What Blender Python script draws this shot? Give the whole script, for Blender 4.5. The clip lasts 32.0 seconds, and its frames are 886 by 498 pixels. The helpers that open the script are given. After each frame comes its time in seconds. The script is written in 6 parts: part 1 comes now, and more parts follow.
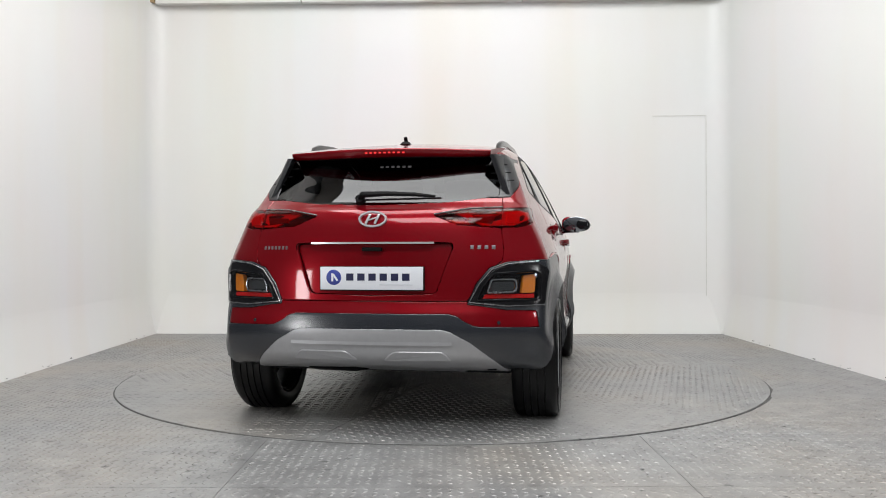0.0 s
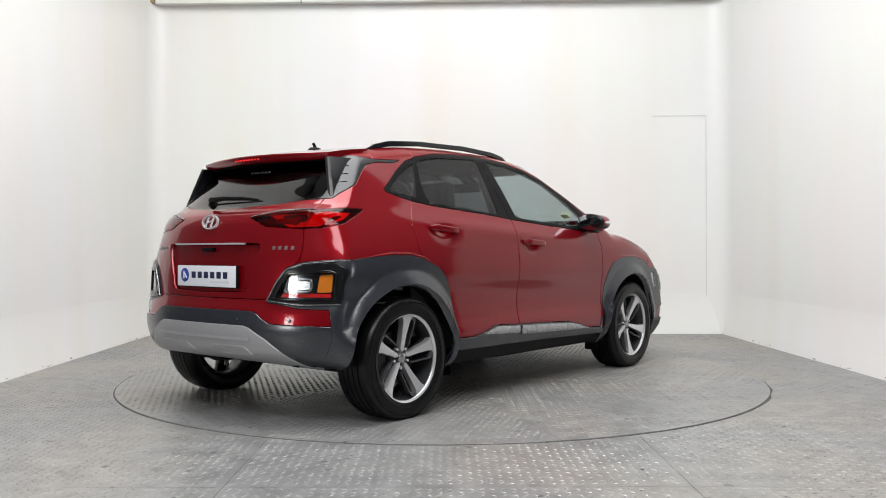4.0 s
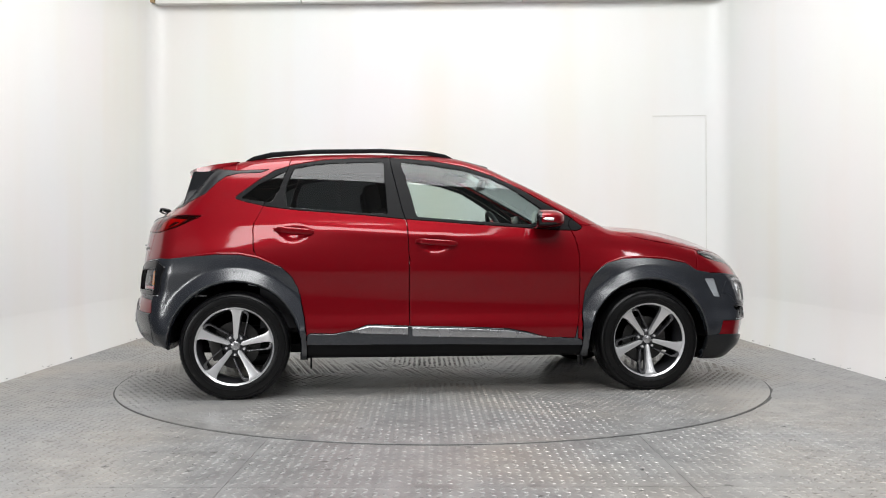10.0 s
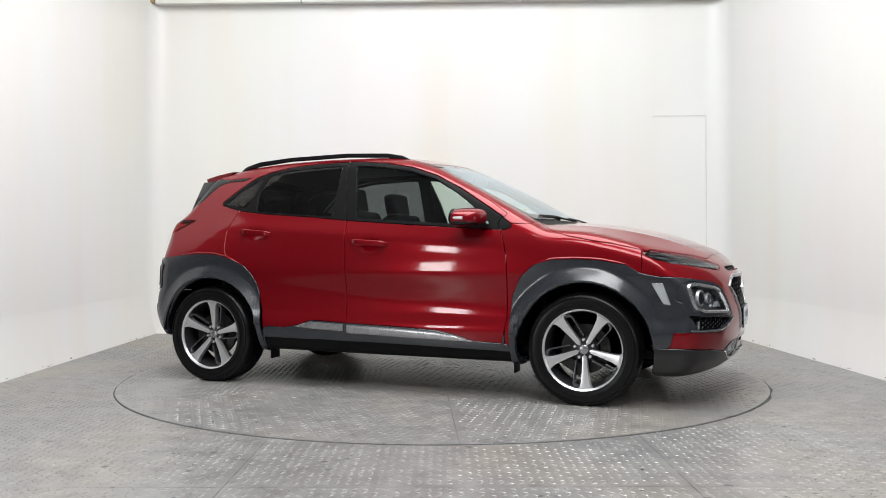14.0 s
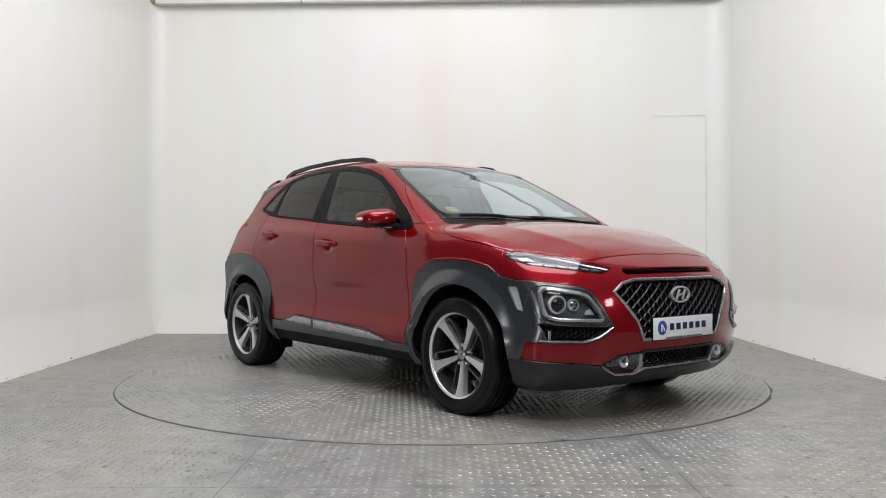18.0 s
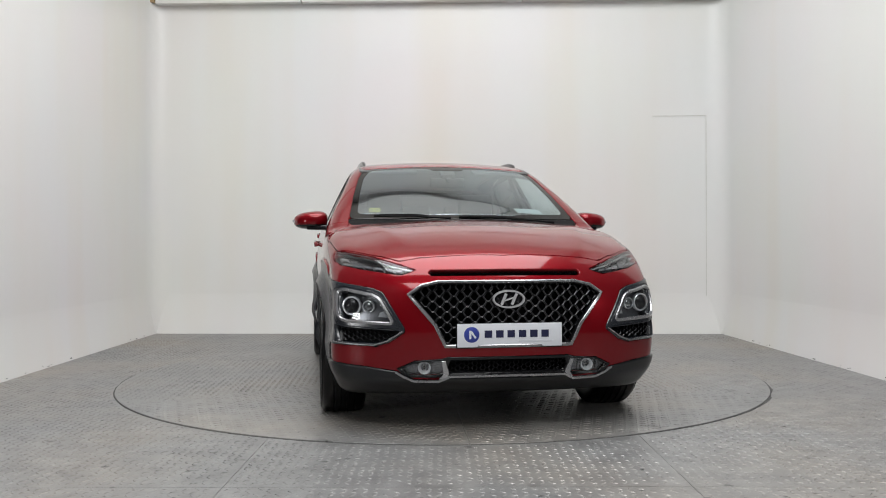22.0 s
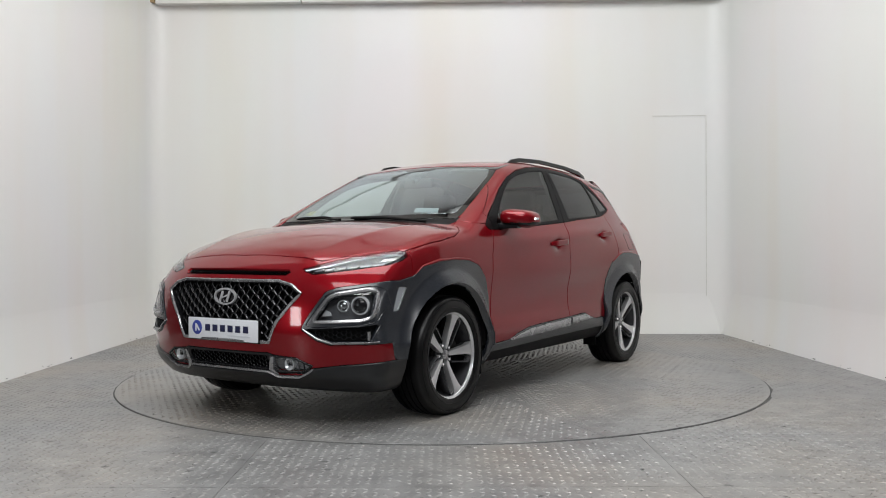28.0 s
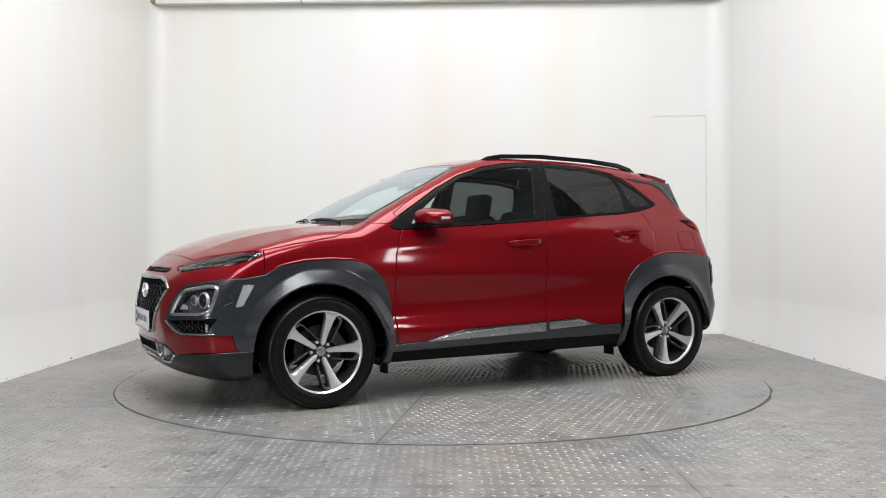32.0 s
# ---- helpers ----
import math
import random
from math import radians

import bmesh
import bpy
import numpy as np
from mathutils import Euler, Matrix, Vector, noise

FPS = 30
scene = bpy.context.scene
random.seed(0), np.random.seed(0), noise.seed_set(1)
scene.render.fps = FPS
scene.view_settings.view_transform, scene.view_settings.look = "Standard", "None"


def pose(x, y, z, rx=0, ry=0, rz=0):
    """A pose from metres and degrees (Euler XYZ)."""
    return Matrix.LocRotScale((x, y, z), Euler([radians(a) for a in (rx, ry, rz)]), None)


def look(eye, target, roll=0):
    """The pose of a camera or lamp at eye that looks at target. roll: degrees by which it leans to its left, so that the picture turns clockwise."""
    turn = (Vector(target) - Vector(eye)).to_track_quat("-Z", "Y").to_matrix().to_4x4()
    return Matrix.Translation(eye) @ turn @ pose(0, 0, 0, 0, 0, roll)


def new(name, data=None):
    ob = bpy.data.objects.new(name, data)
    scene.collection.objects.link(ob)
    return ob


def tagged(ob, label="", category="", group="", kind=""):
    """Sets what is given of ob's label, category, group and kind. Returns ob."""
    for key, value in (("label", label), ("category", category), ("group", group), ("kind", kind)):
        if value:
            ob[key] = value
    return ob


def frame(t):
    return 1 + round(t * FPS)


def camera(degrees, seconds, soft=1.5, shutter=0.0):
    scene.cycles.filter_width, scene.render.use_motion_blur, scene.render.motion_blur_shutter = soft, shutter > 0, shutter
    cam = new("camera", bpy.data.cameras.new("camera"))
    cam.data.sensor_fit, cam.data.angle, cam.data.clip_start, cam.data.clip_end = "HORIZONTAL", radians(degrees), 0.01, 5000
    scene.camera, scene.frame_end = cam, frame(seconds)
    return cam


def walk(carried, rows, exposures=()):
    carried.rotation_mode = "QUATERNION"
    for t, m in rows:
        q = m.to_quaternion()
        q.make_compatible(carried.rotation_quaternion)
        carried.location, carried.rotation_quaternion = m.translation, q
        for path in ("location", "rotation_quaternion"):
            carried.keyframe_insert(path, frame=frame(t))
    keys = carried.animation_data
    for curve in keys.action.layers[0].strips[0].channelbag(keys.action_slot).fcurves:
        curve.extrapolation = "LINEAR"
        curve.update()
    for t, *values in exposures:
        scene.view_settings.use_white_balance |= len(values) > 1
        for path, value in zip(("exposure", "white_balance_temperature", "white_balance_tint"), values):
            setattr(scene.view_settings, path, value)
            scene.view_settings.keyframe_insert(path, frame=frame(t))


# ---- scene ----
# ---- camera: it stands still before the turntable ----
cam = camera(55.24, 32.0, soft=1.0)
STAND = pose(0.006, -6.153, 0.903, 90.04, 0.134, 0.0)
EXPOSURES = [(0, -0.13), (6, 0.06), (13, 0.07), (19, -0.25), (23, -0.39), (28, -0.37), (32, 0.0)]
walk(cam, [(0.0, STAND), (32.0, STAND)], EXPOSURES)
# ---- light: a luminous ceiling over the car and before it, and small soft lamps at both sides before it ----
world = bpy.data.worlds.new("studio_world")
scene.world = world
world.use_nodes = True
world.node_tree.nodes["Background"].inputs[0].default_value = (0.9, 0.92, 1.0, 1)
world.node_tree.nodes["Background"].inputs[1].default_value = 0.05
CEILING = 6.0
LIGHT_BOXES = [(0.05, -1.75, 4.8, 3.8, 455), (0.05, 1.68, 5.6, 2.5, 9), (0.05, -6.9, 4.8, 3.0, 460)]      # the luminous ceiling: middle, size and power of its three fields
SIDE_LAMPS = [(-2.62, -3.75, 0.80, 0.34, 0.60, 14), (2.76, -3.35, 1.25, 0.24, 0.36, 7)]      # place, width, height and power


def area_lamp(name, m, size, size_y, watts, colour=(0.978, 0.990, 1.0)):
    lamp = bpy.data.lights.new(name, "AREA")
    lamp.shape, lamp.size, lamp.size_y, lamp.energy, lamp.color = "RECTANGLE", size, size_y, watts, colour
    ob = new(name, lamp)
    ob.matrix_world = m
    return ob


for x, y, w, h, watts in LIGHT_BOXES:
    area_lamp("ceiling_light", pose(x, y, CEILING - 0.10), w, h, watts)
for x, y, z, w, h, watts in SIDE_LAMPS:
    area_lamp("side_light", look((x, y, z), (0, -0.8, 0.9)) @ pose(0, 0, -0.03), w, h, watts)
# ---- materials ----
def material(name, colour=(0.5, 0.5, 0.5), rough=0.5, metal=0.0, coat=0.0, grain=None, bump=None, vary=0.0, **extra):
    """A principled material. grain: (scale, amount) of a fine colour noise; vary: roughness noise; bump: (scale, height in metres)."""
    m = bpy.data.materials.new(name)
    m.use_nodes = True
    nt = m.node_tree
    b = nt.nodes["Principled BSDF"]
    b.inputs["Base Color"].default_value = (*colour, 1)
    b.inputs["Roughness"].default_value = rough
    b.inputs["Metallic"].default_value = metal
    b.inputs["Coat Weight"].default_value = coat
    b.inputs["Coat Roughness"].default_value = 0.06
    for key, value in extra.items():
        b.inputs[key.replace("_", " ")].default_value = value
    where = nt.nodes.new("ShaderNodeTexCoord")
    if grain:
        fine, coarse = noise_node(nt, where, grain[0]), noise_node(nt, where, grain[0] / 14)
        mix = nt.nodes.new("ShaderNodeMath")
        mix.operation = "ADD"
        nt.links.new(fine.outputs["Fac"], mix.inputs[0])
        nt.links.new(coarse.outputs["Fac"], mix.inputs[1])
        ramp = nt.nodes.new("ShaderNodeMapRange")
        ramp.inputs["From Min"].default_value, ramp.inputs["From Max"].default_value = 0.6, 1.4
        ramp.inputs["To Min"].default_value, ramp.inputs["To Max"].default_value = 1 - grain[1], 1 + grain[1]
        nt.links.new(mix.outputs[0], ramp.inputs["Value"])
        times = nt.nodes.new("ShaderNodeVectorMath")
        times.operation = "SCALE"
        times.inputs[0].default_value = colour
        nt.links.new(ramp.outputs[0], times.inputs["Scale"])
        nt.links.new(times.outputs[0], b.inputs["Base Color"])
    if vary:
        rn = noise_node(nt, where, 9.0)
        rr = nt.nodes.new("ShaderNodeMapRange")
        rr.inputs["To Min"].default_value, rr.inputs["To Max"].default_value = max(rough - vary, 0.02), rough + vary
        nt.links.new(rn.outputs["Fac"], rr.inputs["Value"])
        nt.links.new(rr.outputs[0], b.inputs["Roughness"])
    if bump:
        bn = noise_node(nt, where, bump[0])
        bb = nt.nodes.new("ShaderNodeBump")
        bb.inputs["Distance"].default_value, bb.inputs["Strength"].default_value = bump[1], 0.6
        nt.links.new(bn.outputs["Fac"], bb.inputs["Height"])
        nt.links.new(bb.outputs[0], b.inputs["Normal"])
    return m


def noise_node(nt, where, scale, detail=4.0, space="Object"):
    n = nt.nodes.new("ShaderNodeTexNoise")
    n.inputs["Scale"].default_value, n.inputs["Detail"].default_value = scale, detail
    nt.links.new(where.outputs[space], n.inputs["Vector"])
    return n


def pane(name, tint, ior=1.5, rough=0.0, sheets=1.25, sheen_tint=(1, 1, 1)):
    """Thin glass: it lets light through with a tint and mirrors by Fresnel's law."""
    m = bpy.data.materials.new(name)
    m.use_nodes = True
    nt = m.node_tree
    nt.nodes.remove(nt.nodes["Principled BSDF"])
    clear, gloss = nt.nodes.new("ShaderNodeBsdfTransparent"), nt.nodes.new("ShaderNodeBsdfGlossy")
    clear.inputs[0].default_value = (*tint, 1)
    gloss.inputs["Color"].default_value = (*sheen_tint, 1)
    gloss.inputs["Roughness"].default_value = rough
    facing, mix = nt.nodes.new("ShaderNodeLayerWeight"), nt.nodes.new("ShaderNodeMixShader")
    facing.inputs["Blend"].default_value = 0.5
    power, sheen = nt.nodes.new("ShaderNodeMath"), nt.nodes.new("ShaderNodeMath")
    power.operation, sheen.operation = "POWER", "MULTIPLY_ADD"
    power.inputs[1].default_value = 5.0
    plain = sheets * ((ior - 1) / (ior + 1)) ** 2
    sheen.inputs[1].default_value, sheen.inputs[2].default_value = 1 - plain, plain
    nt.links.new(facing.outputs["Facing"], power.inputs[0])
    nt.links.new(power.outputs[0], sheen.inputs[0])
    nt.links.new(sheen.outputs[0], mix.inputs[0])
    nt.links.new(clear.outputs[0], mix.inputs[1])
    nt.links.new(gloss.outputs[0], mix.inputs[2])
    nt.links.new(mix.outputs[0], nt.nodes["Material Output"].inputs["Surface"])
    return m


def glowing(name, colour, strength):
    m = bpy.data.materials.new(name)
    m.use_nodes = True
    b = m.node_tree.nodes["Principled BSDF"]
    b.inputs["Base Color"].default_value = (*colour, 1)
    b.inputs["Emission Color"].default_value = (*colour, 1)
    b.inputs["Emission Strength"].default_value = strength
    return m


RED = material("red_metallic_paint", (0.186, 0.0010, 0.0052), 0.31, 0.36, coat=1.0, grain=(900, 0.05), bump=(2.0, 0.0002), Specular_IOR_Level=0.04, Coat_IOR=1.40)
CLAD = material("grey_moulded_plastic", (0.0135, 0.0160, 0.0215), 0.25, grain=(300, 0.12), bump=(500, 0.00005), vary=0.03, Specular_IOR_Level=0.95)
LIPGREY = material("dark_lower_plastic", (0.006, 0.0065, 0.008), 0.30, grain=(300, 0.12), bump=(700, 0.0002), vary=0.05)
BLACK = material("black_plastic", (0.006, 0.006, 0.0065), 0.45, grain=(250, 0.15), bump=(600, 0.0002), Specular_IOR_Level=0.09)
GLOSS = material("gloss_black_trim", (0.007, 0.007, 0.008), 0.15, vary=0.04, grain=(200, 0.1), Specular_IOR_Level=0.35)
SKID = material("silver_painted_plastic", (0.36, 0.36, 0.37), 0.38, 0.35, grain=(500, 0.06), vary=0.05)
SATIN = material("satin_silver_trim", (0.40, 0.40, 0.41), 0.27, 0.85, grain=(300, 0.05), vary=0.05)
CHROME = material("chrome", (0.88, 0.88, 0.90), 0.20, 0.65, grain=(50, 0.03))
MACHINED = material("machined_alloy", (0.70, 0.70, 0.71), 0.30, 0.75, grain=(400, 0.06), vary=0.06)
DARKALLOY = material("dark_painted_alloy", (0.030, 0.030, 0.033), 0.35, 0.3, grain=(300, 0.1), vary=0.06)
WEBALLOY = material("dark_machined_alloy", (0.11, 0.11, 0.115), 0.26, 0.6, grain=(300, 0.1), vary=0.05)
RUBBER = material("tyre_rubber", (0.0035, 0.0035, 0.0038), 0.32, grain=(180, 0.25), bump=(220, 0.0004), vary=0.08, Specular_IOR_Level=0.25)
STEEL = material("brake_steel", (0.045, 0.044, 0.043), 0.40, 0.9, grain=(120, 0.15), vary=0.1)
TRIM = material("dark_cabin_cloth", (0.020, 0.020, 0.022), 0.8, grain=(400, 0.25), bump=(900, 0.0006))
HEADLINER = material("grey_headliner_cloth", (0.12, 0.12, 0.118), 0.9, grain=(40, 0.08))
DASH = material("cabin_plastic", (0.025, 0.025, 0.027), 0.55, grain=(300, 0.2), bump=(500, 0.0004))
REFLECTOR = material("lamp_reflector", (0.82, 0.83, 0.85), 0.18, 0.55, grain=(60, 0.05))
LAMPMID = material("lamp_inner_silver", (0.27, 0.275, 0.28), 0.16, 0.95, grain=(90, 0.15))
LAMPGREY = material("lamp_bezel", (0.16, 0.16, 0.17), 0.25, 0.6, grain=(100, 0.1))
LAMPWELL = material("dark_lamp_housing", (0.06, 0.06, 0.064), 0.25, 0.4, grain=(100, 0.1))
PLATEWHITE = material("white_plate_plastic", (0.74, 0.76, 0.80), 0.35, coat=0.5, grain=(80, 0.03))
BLUE = material("blue_print", (0.030, 0.050, 0.28), 0.4, grain=(100, 0.06))
NAVY = material("navy_print", (0.016, 0.018, 0.06), 0.4, grain=(100, 0.06))
PALE = material("pale_print", (0.60, 0.62, 0.66), 0.45, grain=(100, 0.06))
YELLOW = material("yellow_sticker", (0.62, 0.60, 0.06), 0.5, grain=(60, 0.08))
PAPER = material("white_paper", (0.66, 0.70, 0.69), 0.6, grain=(60, 0.05))
REDLENS = material("red_lamp_lens", (0.66, 0.013, 0.012), 0.12, coat=0.3, grain=(90, 0.2))
DARKLENS = material("dark_red_lamp_lens", (0.045, 0.002, 0.004), 0.08, coat=1.0, grain=(60, 0.2))
MIDLENS = material("deep_red_lamp_element", (0.13, 0.003, 0.005), 0.12, coat=0.5, grain=(70, 0.25))
REDGLOW = glowing("lit_red_lamp", (0.95, 0.02, 0.02), 0.6)
AMBER = material("amber_lamp_lens", (0.72, 0.20, 0.010), 0.25, coat=0.3, grain=(110, 0.15))
CLEAR = pane("clear_lamp_glass", (0.93, 0.95, 0.96), 1.45)
SCREEN = pane("windscreen_glass", (0.70, 0.79, 0.80), 1.5, sheets=9.0, sheen_tint=(0.86, 0.95, 1.0))
FRONTGLASS = pane("side_window_glass", (0.72, 0.80, 0.77), 1.5, sheets=0.9)
PRIVACY = pane("dark_privacy_glass", (0.125, 0.135, 0.14), 1.5, sheets=0.75)
REARGLASS = pane("dark_rear_glass", (0.030, 0.031, 0.033), 1.5, sheets=0.9)
FRIT = pane("black_banded_glass", (0.02, 0.02, 0.022), 1.5)
MIRROR = material("mirror_glass", (0.42, 0.44, 0.47), 0.02, 1.0, grain=(20, 0.02))
# ---- mesh helpers ----
def part(name, bm, material, parent=None, label="", smooth=True):
    """Links a bmesh as one mesh object under a thing or under a part."""
    me = bpy.data.meshes.new(name)
    for f in bm.faces:
        f.smooth = smooth
    bm.to_mesh(me)
    bm.free()
    for m in material if isinstance(material, (list, tuple)) else [material]:
        me.materials.append(m)
    if smooth:
        me.set_sharp_from_angle(angle=radians(38))
    ob = new(name, me)
    if parent:
        ob.parent = parent
    if label:
        tagged(ob, label)
    return ob


def box(size, m=None, bevel=0.0, seg=2):
    bm = bmesh.new()
    bmesh.ops.create_cube(bm, size=1.0)
    for v in bm.verts:
        v.co = Vector((v.co.x * size[0], v.co.y * size[1], v.co.z * size[2]))
    if bevel:
        bmesh.ops.bevel(bm, geom=bm.edges[:], offset=bevel, segments=seg, profile=0.6, affect="EDGES")
    if m is not None:
        bm.transform(m)
    return bm


def join(*bms):
    """One bmesh out of several."""
    out = bms[0]
    for b in bms[1:]:
        me = bpy.data.meshes.new("joint")
        b.to_mesh(me)
        b.free()
        out.from_mesh(me)
        bpy.data.meshes.remove(me)
    return out


def lathe(profile, n=64, m=None, closed=False):
    """Spins (radius, height) pairs round the z axis."""
    bm = bmesh.new()
    rings = []
    for r, h in profile:
        if r < 1e-6:
            rings.append([bm.verts.new((0, 0, h))])
        else:
            rings.append([bm.verts.new((r * math.cos(2 * math.pi * i / n), r * math.sin(2 * math.pi * i / n), h)) for i in range(n)])
    pairs = list(zip(rings, rings[1:]))
    if closed:
        pairs.append((rings[-1], rings[0]))
    for a, b in pairs:
        for i in range(n):
            j = (i + 1) % n
            q = [a[i % len(a)], a[j % len(a)], b[j % len(b)], b[i % len(b)]]
            q = list(dict.fromkeys(q))
            if len(q) > 2:
                bm.faces.new(q)
    bmesh.ops.recalc_face_normals(bm, faces=bm.faces[:])
    if m is not None:
        bm.transform(m)
    return bm


def prism(poly, h0, h1, m=None, bevel=0.0, seg=2):
    """A plate with the outline poly (x, y) from height h0 to h1."""
    bm = bmesh.new()
    low = [bm.verts.new((x, y, h0)) for x, y in poly]
    high = [bm.verts.new((x, y, h1)) for x, y in poly]
    n = len(poly)
    bm.faces.new(low[::-1])
    top = bm.faces.new(high)
    for i in range(n):
        bm.faces.new((low[i], low[(i + 1) % n], high[(i + 1) % n], high[i]))
    bmesh.ops.recalc_face_normals(bm, faces=bm.faces[:])
    if bevel:
        bmesh.ops.bevel(bm, geom=top.edges[:], offset=bevel, segments=seg, profile=0.6, affect="EDGES")
    if m is not None:
        bm.transform(m)
    return bm


def tube(path, section, closed=False, up=(0, 0, 1), caps=True, scale=None):
    """Sweeps a closed section (side, up) along a path of points."""
    bm = bmesh.new()
    pts = [Vector(p) for p in path]
    n, rings = len(pts), []
    for i, p in enumerate(pts):
        a = pts[(i - 1) % n] if (closed or i > 0) else p
        b = pts[(i + 1) % n] if (closed or i < n - 1) else p
        t = (b - a).normalized()
        s = t.cross(Vector(up)).normalized()
        u = s.cross(t)
        k = scale[i] if scale else 1.0
        rings.append([bm.verts.new(p + s * (x * k) + u * (y * k)) for x, y in section])
    m = len(section)
    for i in range(n if closed else n - 1):
        a, b = rings[i], rings[(i + 1) % n]
        for j in range(m):
            bm.faces.new((a[j], a[(j + 1) % m], b[(j + 1) % m], b[j]))
    if caps and not closed:
        bm.faces.new(rings[0][::-1])
        bm.faces.new(rings[-1])
    bmesh.ops.recalc_face_normals(bm, faces=bm.faces[:])
    return bm


def ring(w, h, n=10):
    return [(w * math.cos(2 * math.pi * i / n), h * math.sin(2 * math.pi * i / n)) for i in range(n)]


def rounded(pts, r, n=3, closed=True):
    """A polygon with its corners rounded by about r."""
    out = []
    m = len(pts)
    for i, p in enumerate(pts):
        p = np.array(p, float)
        a, b = np.array(pts[i - 1], float), np.array(pts[(i + 1) % m], float)
        if not closed and i in (0, m - 1):
            out.append(tuple(p))
            continue
        la, lb = np.linalg.norm(a - p), np.linalg.norm(b - p)
        if (p - a) @ (b - p) > 0.93 * la * lb:
            out.append(tuple(p))
            continue
        k = min(r, 0.45 * la, 0.45 * lb)
        s, e = p + (a - p) / la * k, p + (b - p) / lb * k
        for j in range(n + 1):
            t = j / n
            out.append(tuple((1 - t) ** 2 * s + 2 * t * (1 - t) * p + t * t * e))
    return out


def inside(px, py, poly):
    """Which of the points lie in the polygon."""
    px, py = np.asarray(px), np.asarray(py)
    hit = np.zeros(px.shape, bool)
    for (x0, y0), (x1, y1) in zip(poly, poly[1:] + poly[:1]):
        cross = (y0 > py) != (y1 > py)
        with np.errstate(divide="ignore", invalid="ignore"):
            xs = (x1 - x0) * (py - y0) / (y1 - y0 if y1 != y0 else 1e-12) + x0
        hit ^= cross & (px < xs)
    return hit
# ---- the car's outer shape: a smooth solid, x to the front, y to its left ----
def lerp(v, pts):
    """A smooth curve (monotone cubic) through a few (v, value) pairs."""
    xs = np.array([a for a, b in pts], float)
    ys = np.array([b for a, b in pts], float)
    d = np.diff(ys) / np.diff(xs)
    m = np.concatenate([[d[0]], np.where(d[:-1] * d[1:] > 0, 2 * d[:-1] * d[1:] / np.where(d[:-1] + d[1:] == 0, 1, d[:-1] + d[1:]), 0), [d[-1]]])
    v = np.clip(v, xs[0], xs[-1])
    i = np.clip(np.searchsorted(xs, v, side="right") - 1, 0, len(xs) - 2)
    h = xs[i + 1] - xs[i]
    s = (v - xs[i]) / h
    return (ys[i] * (1 + 2 * s) * (1 - s) ** 2 + m[i] * h * s * (1 - s) ** 2
            + ys[i + 1] * s * s * (3 - 2 * s) + m[i + 1] * h * s * s * (s - 1))


def smax(a, b, k):
    return np.maximum(a, b) + np.maximum(k - np.abs(a - b), 0) ** 2 / (4 * k)


def bump(v, c, w):
    return np.exp(-((v - c) / w) ** 2)


ROOF = [(-2.1, 1.05), (-1.66, 1.405), (-1.45, 1.462), (-1.2, 1.51), (-0.9, 1.54), (-0.5, 1.553), (-0.2, 1.552), (0.05, 1.535),
        (0.25, 1.492), (0.5, 1.384), (0.8, 1.230), (1.0, 1.1205), (1.05, 1.095), (1.11, 1.082), (1.22, 1.074), (1.46, 1.045), (1.65, 1.008),
        (1.84, 0.950), (1.97, 0.895), (2.1, 0.795), (2.25, 0.66)]
SIDE = [(0.15, 0.80), (0.24, 0.832), (0.33, 0.868), (0.42, 0.874), (0.52, 0.862), (0.64, 0.862), (0.78, 0.872), (0.9, 0.868), (0.97, 0.861),
        (1.03, 0.846), (1.09, 0.822), (1.25, 0.752), (1.4, 0.678), (1.48, 0.632), (1.56, 0.56)]
NOSE = [(0.15, 2.00), (0.22, 2.05), (0.29, 2.115), (0.4, 2.145), (0.5, 2.16), (0.6, 2.155), (0.7, 2.14), (0.78, 2.112), (0.85, 2.065), (0.93, 1.98)]
TAIL = [(0.2, -1.80), (0.33, -1.93), (0.4, -1.975), (0.5, -1.995), (0.58, -1.985), (0.66, -1.962), (0.8, -1.955), (0.93, -1.943), (1.03, -1.925), (1.09, -1.895),
        (1.15, -1.805), (1.25, -1.704), (1.35, -1.614), (1.45, -1.54), (1.6, -1.43)]


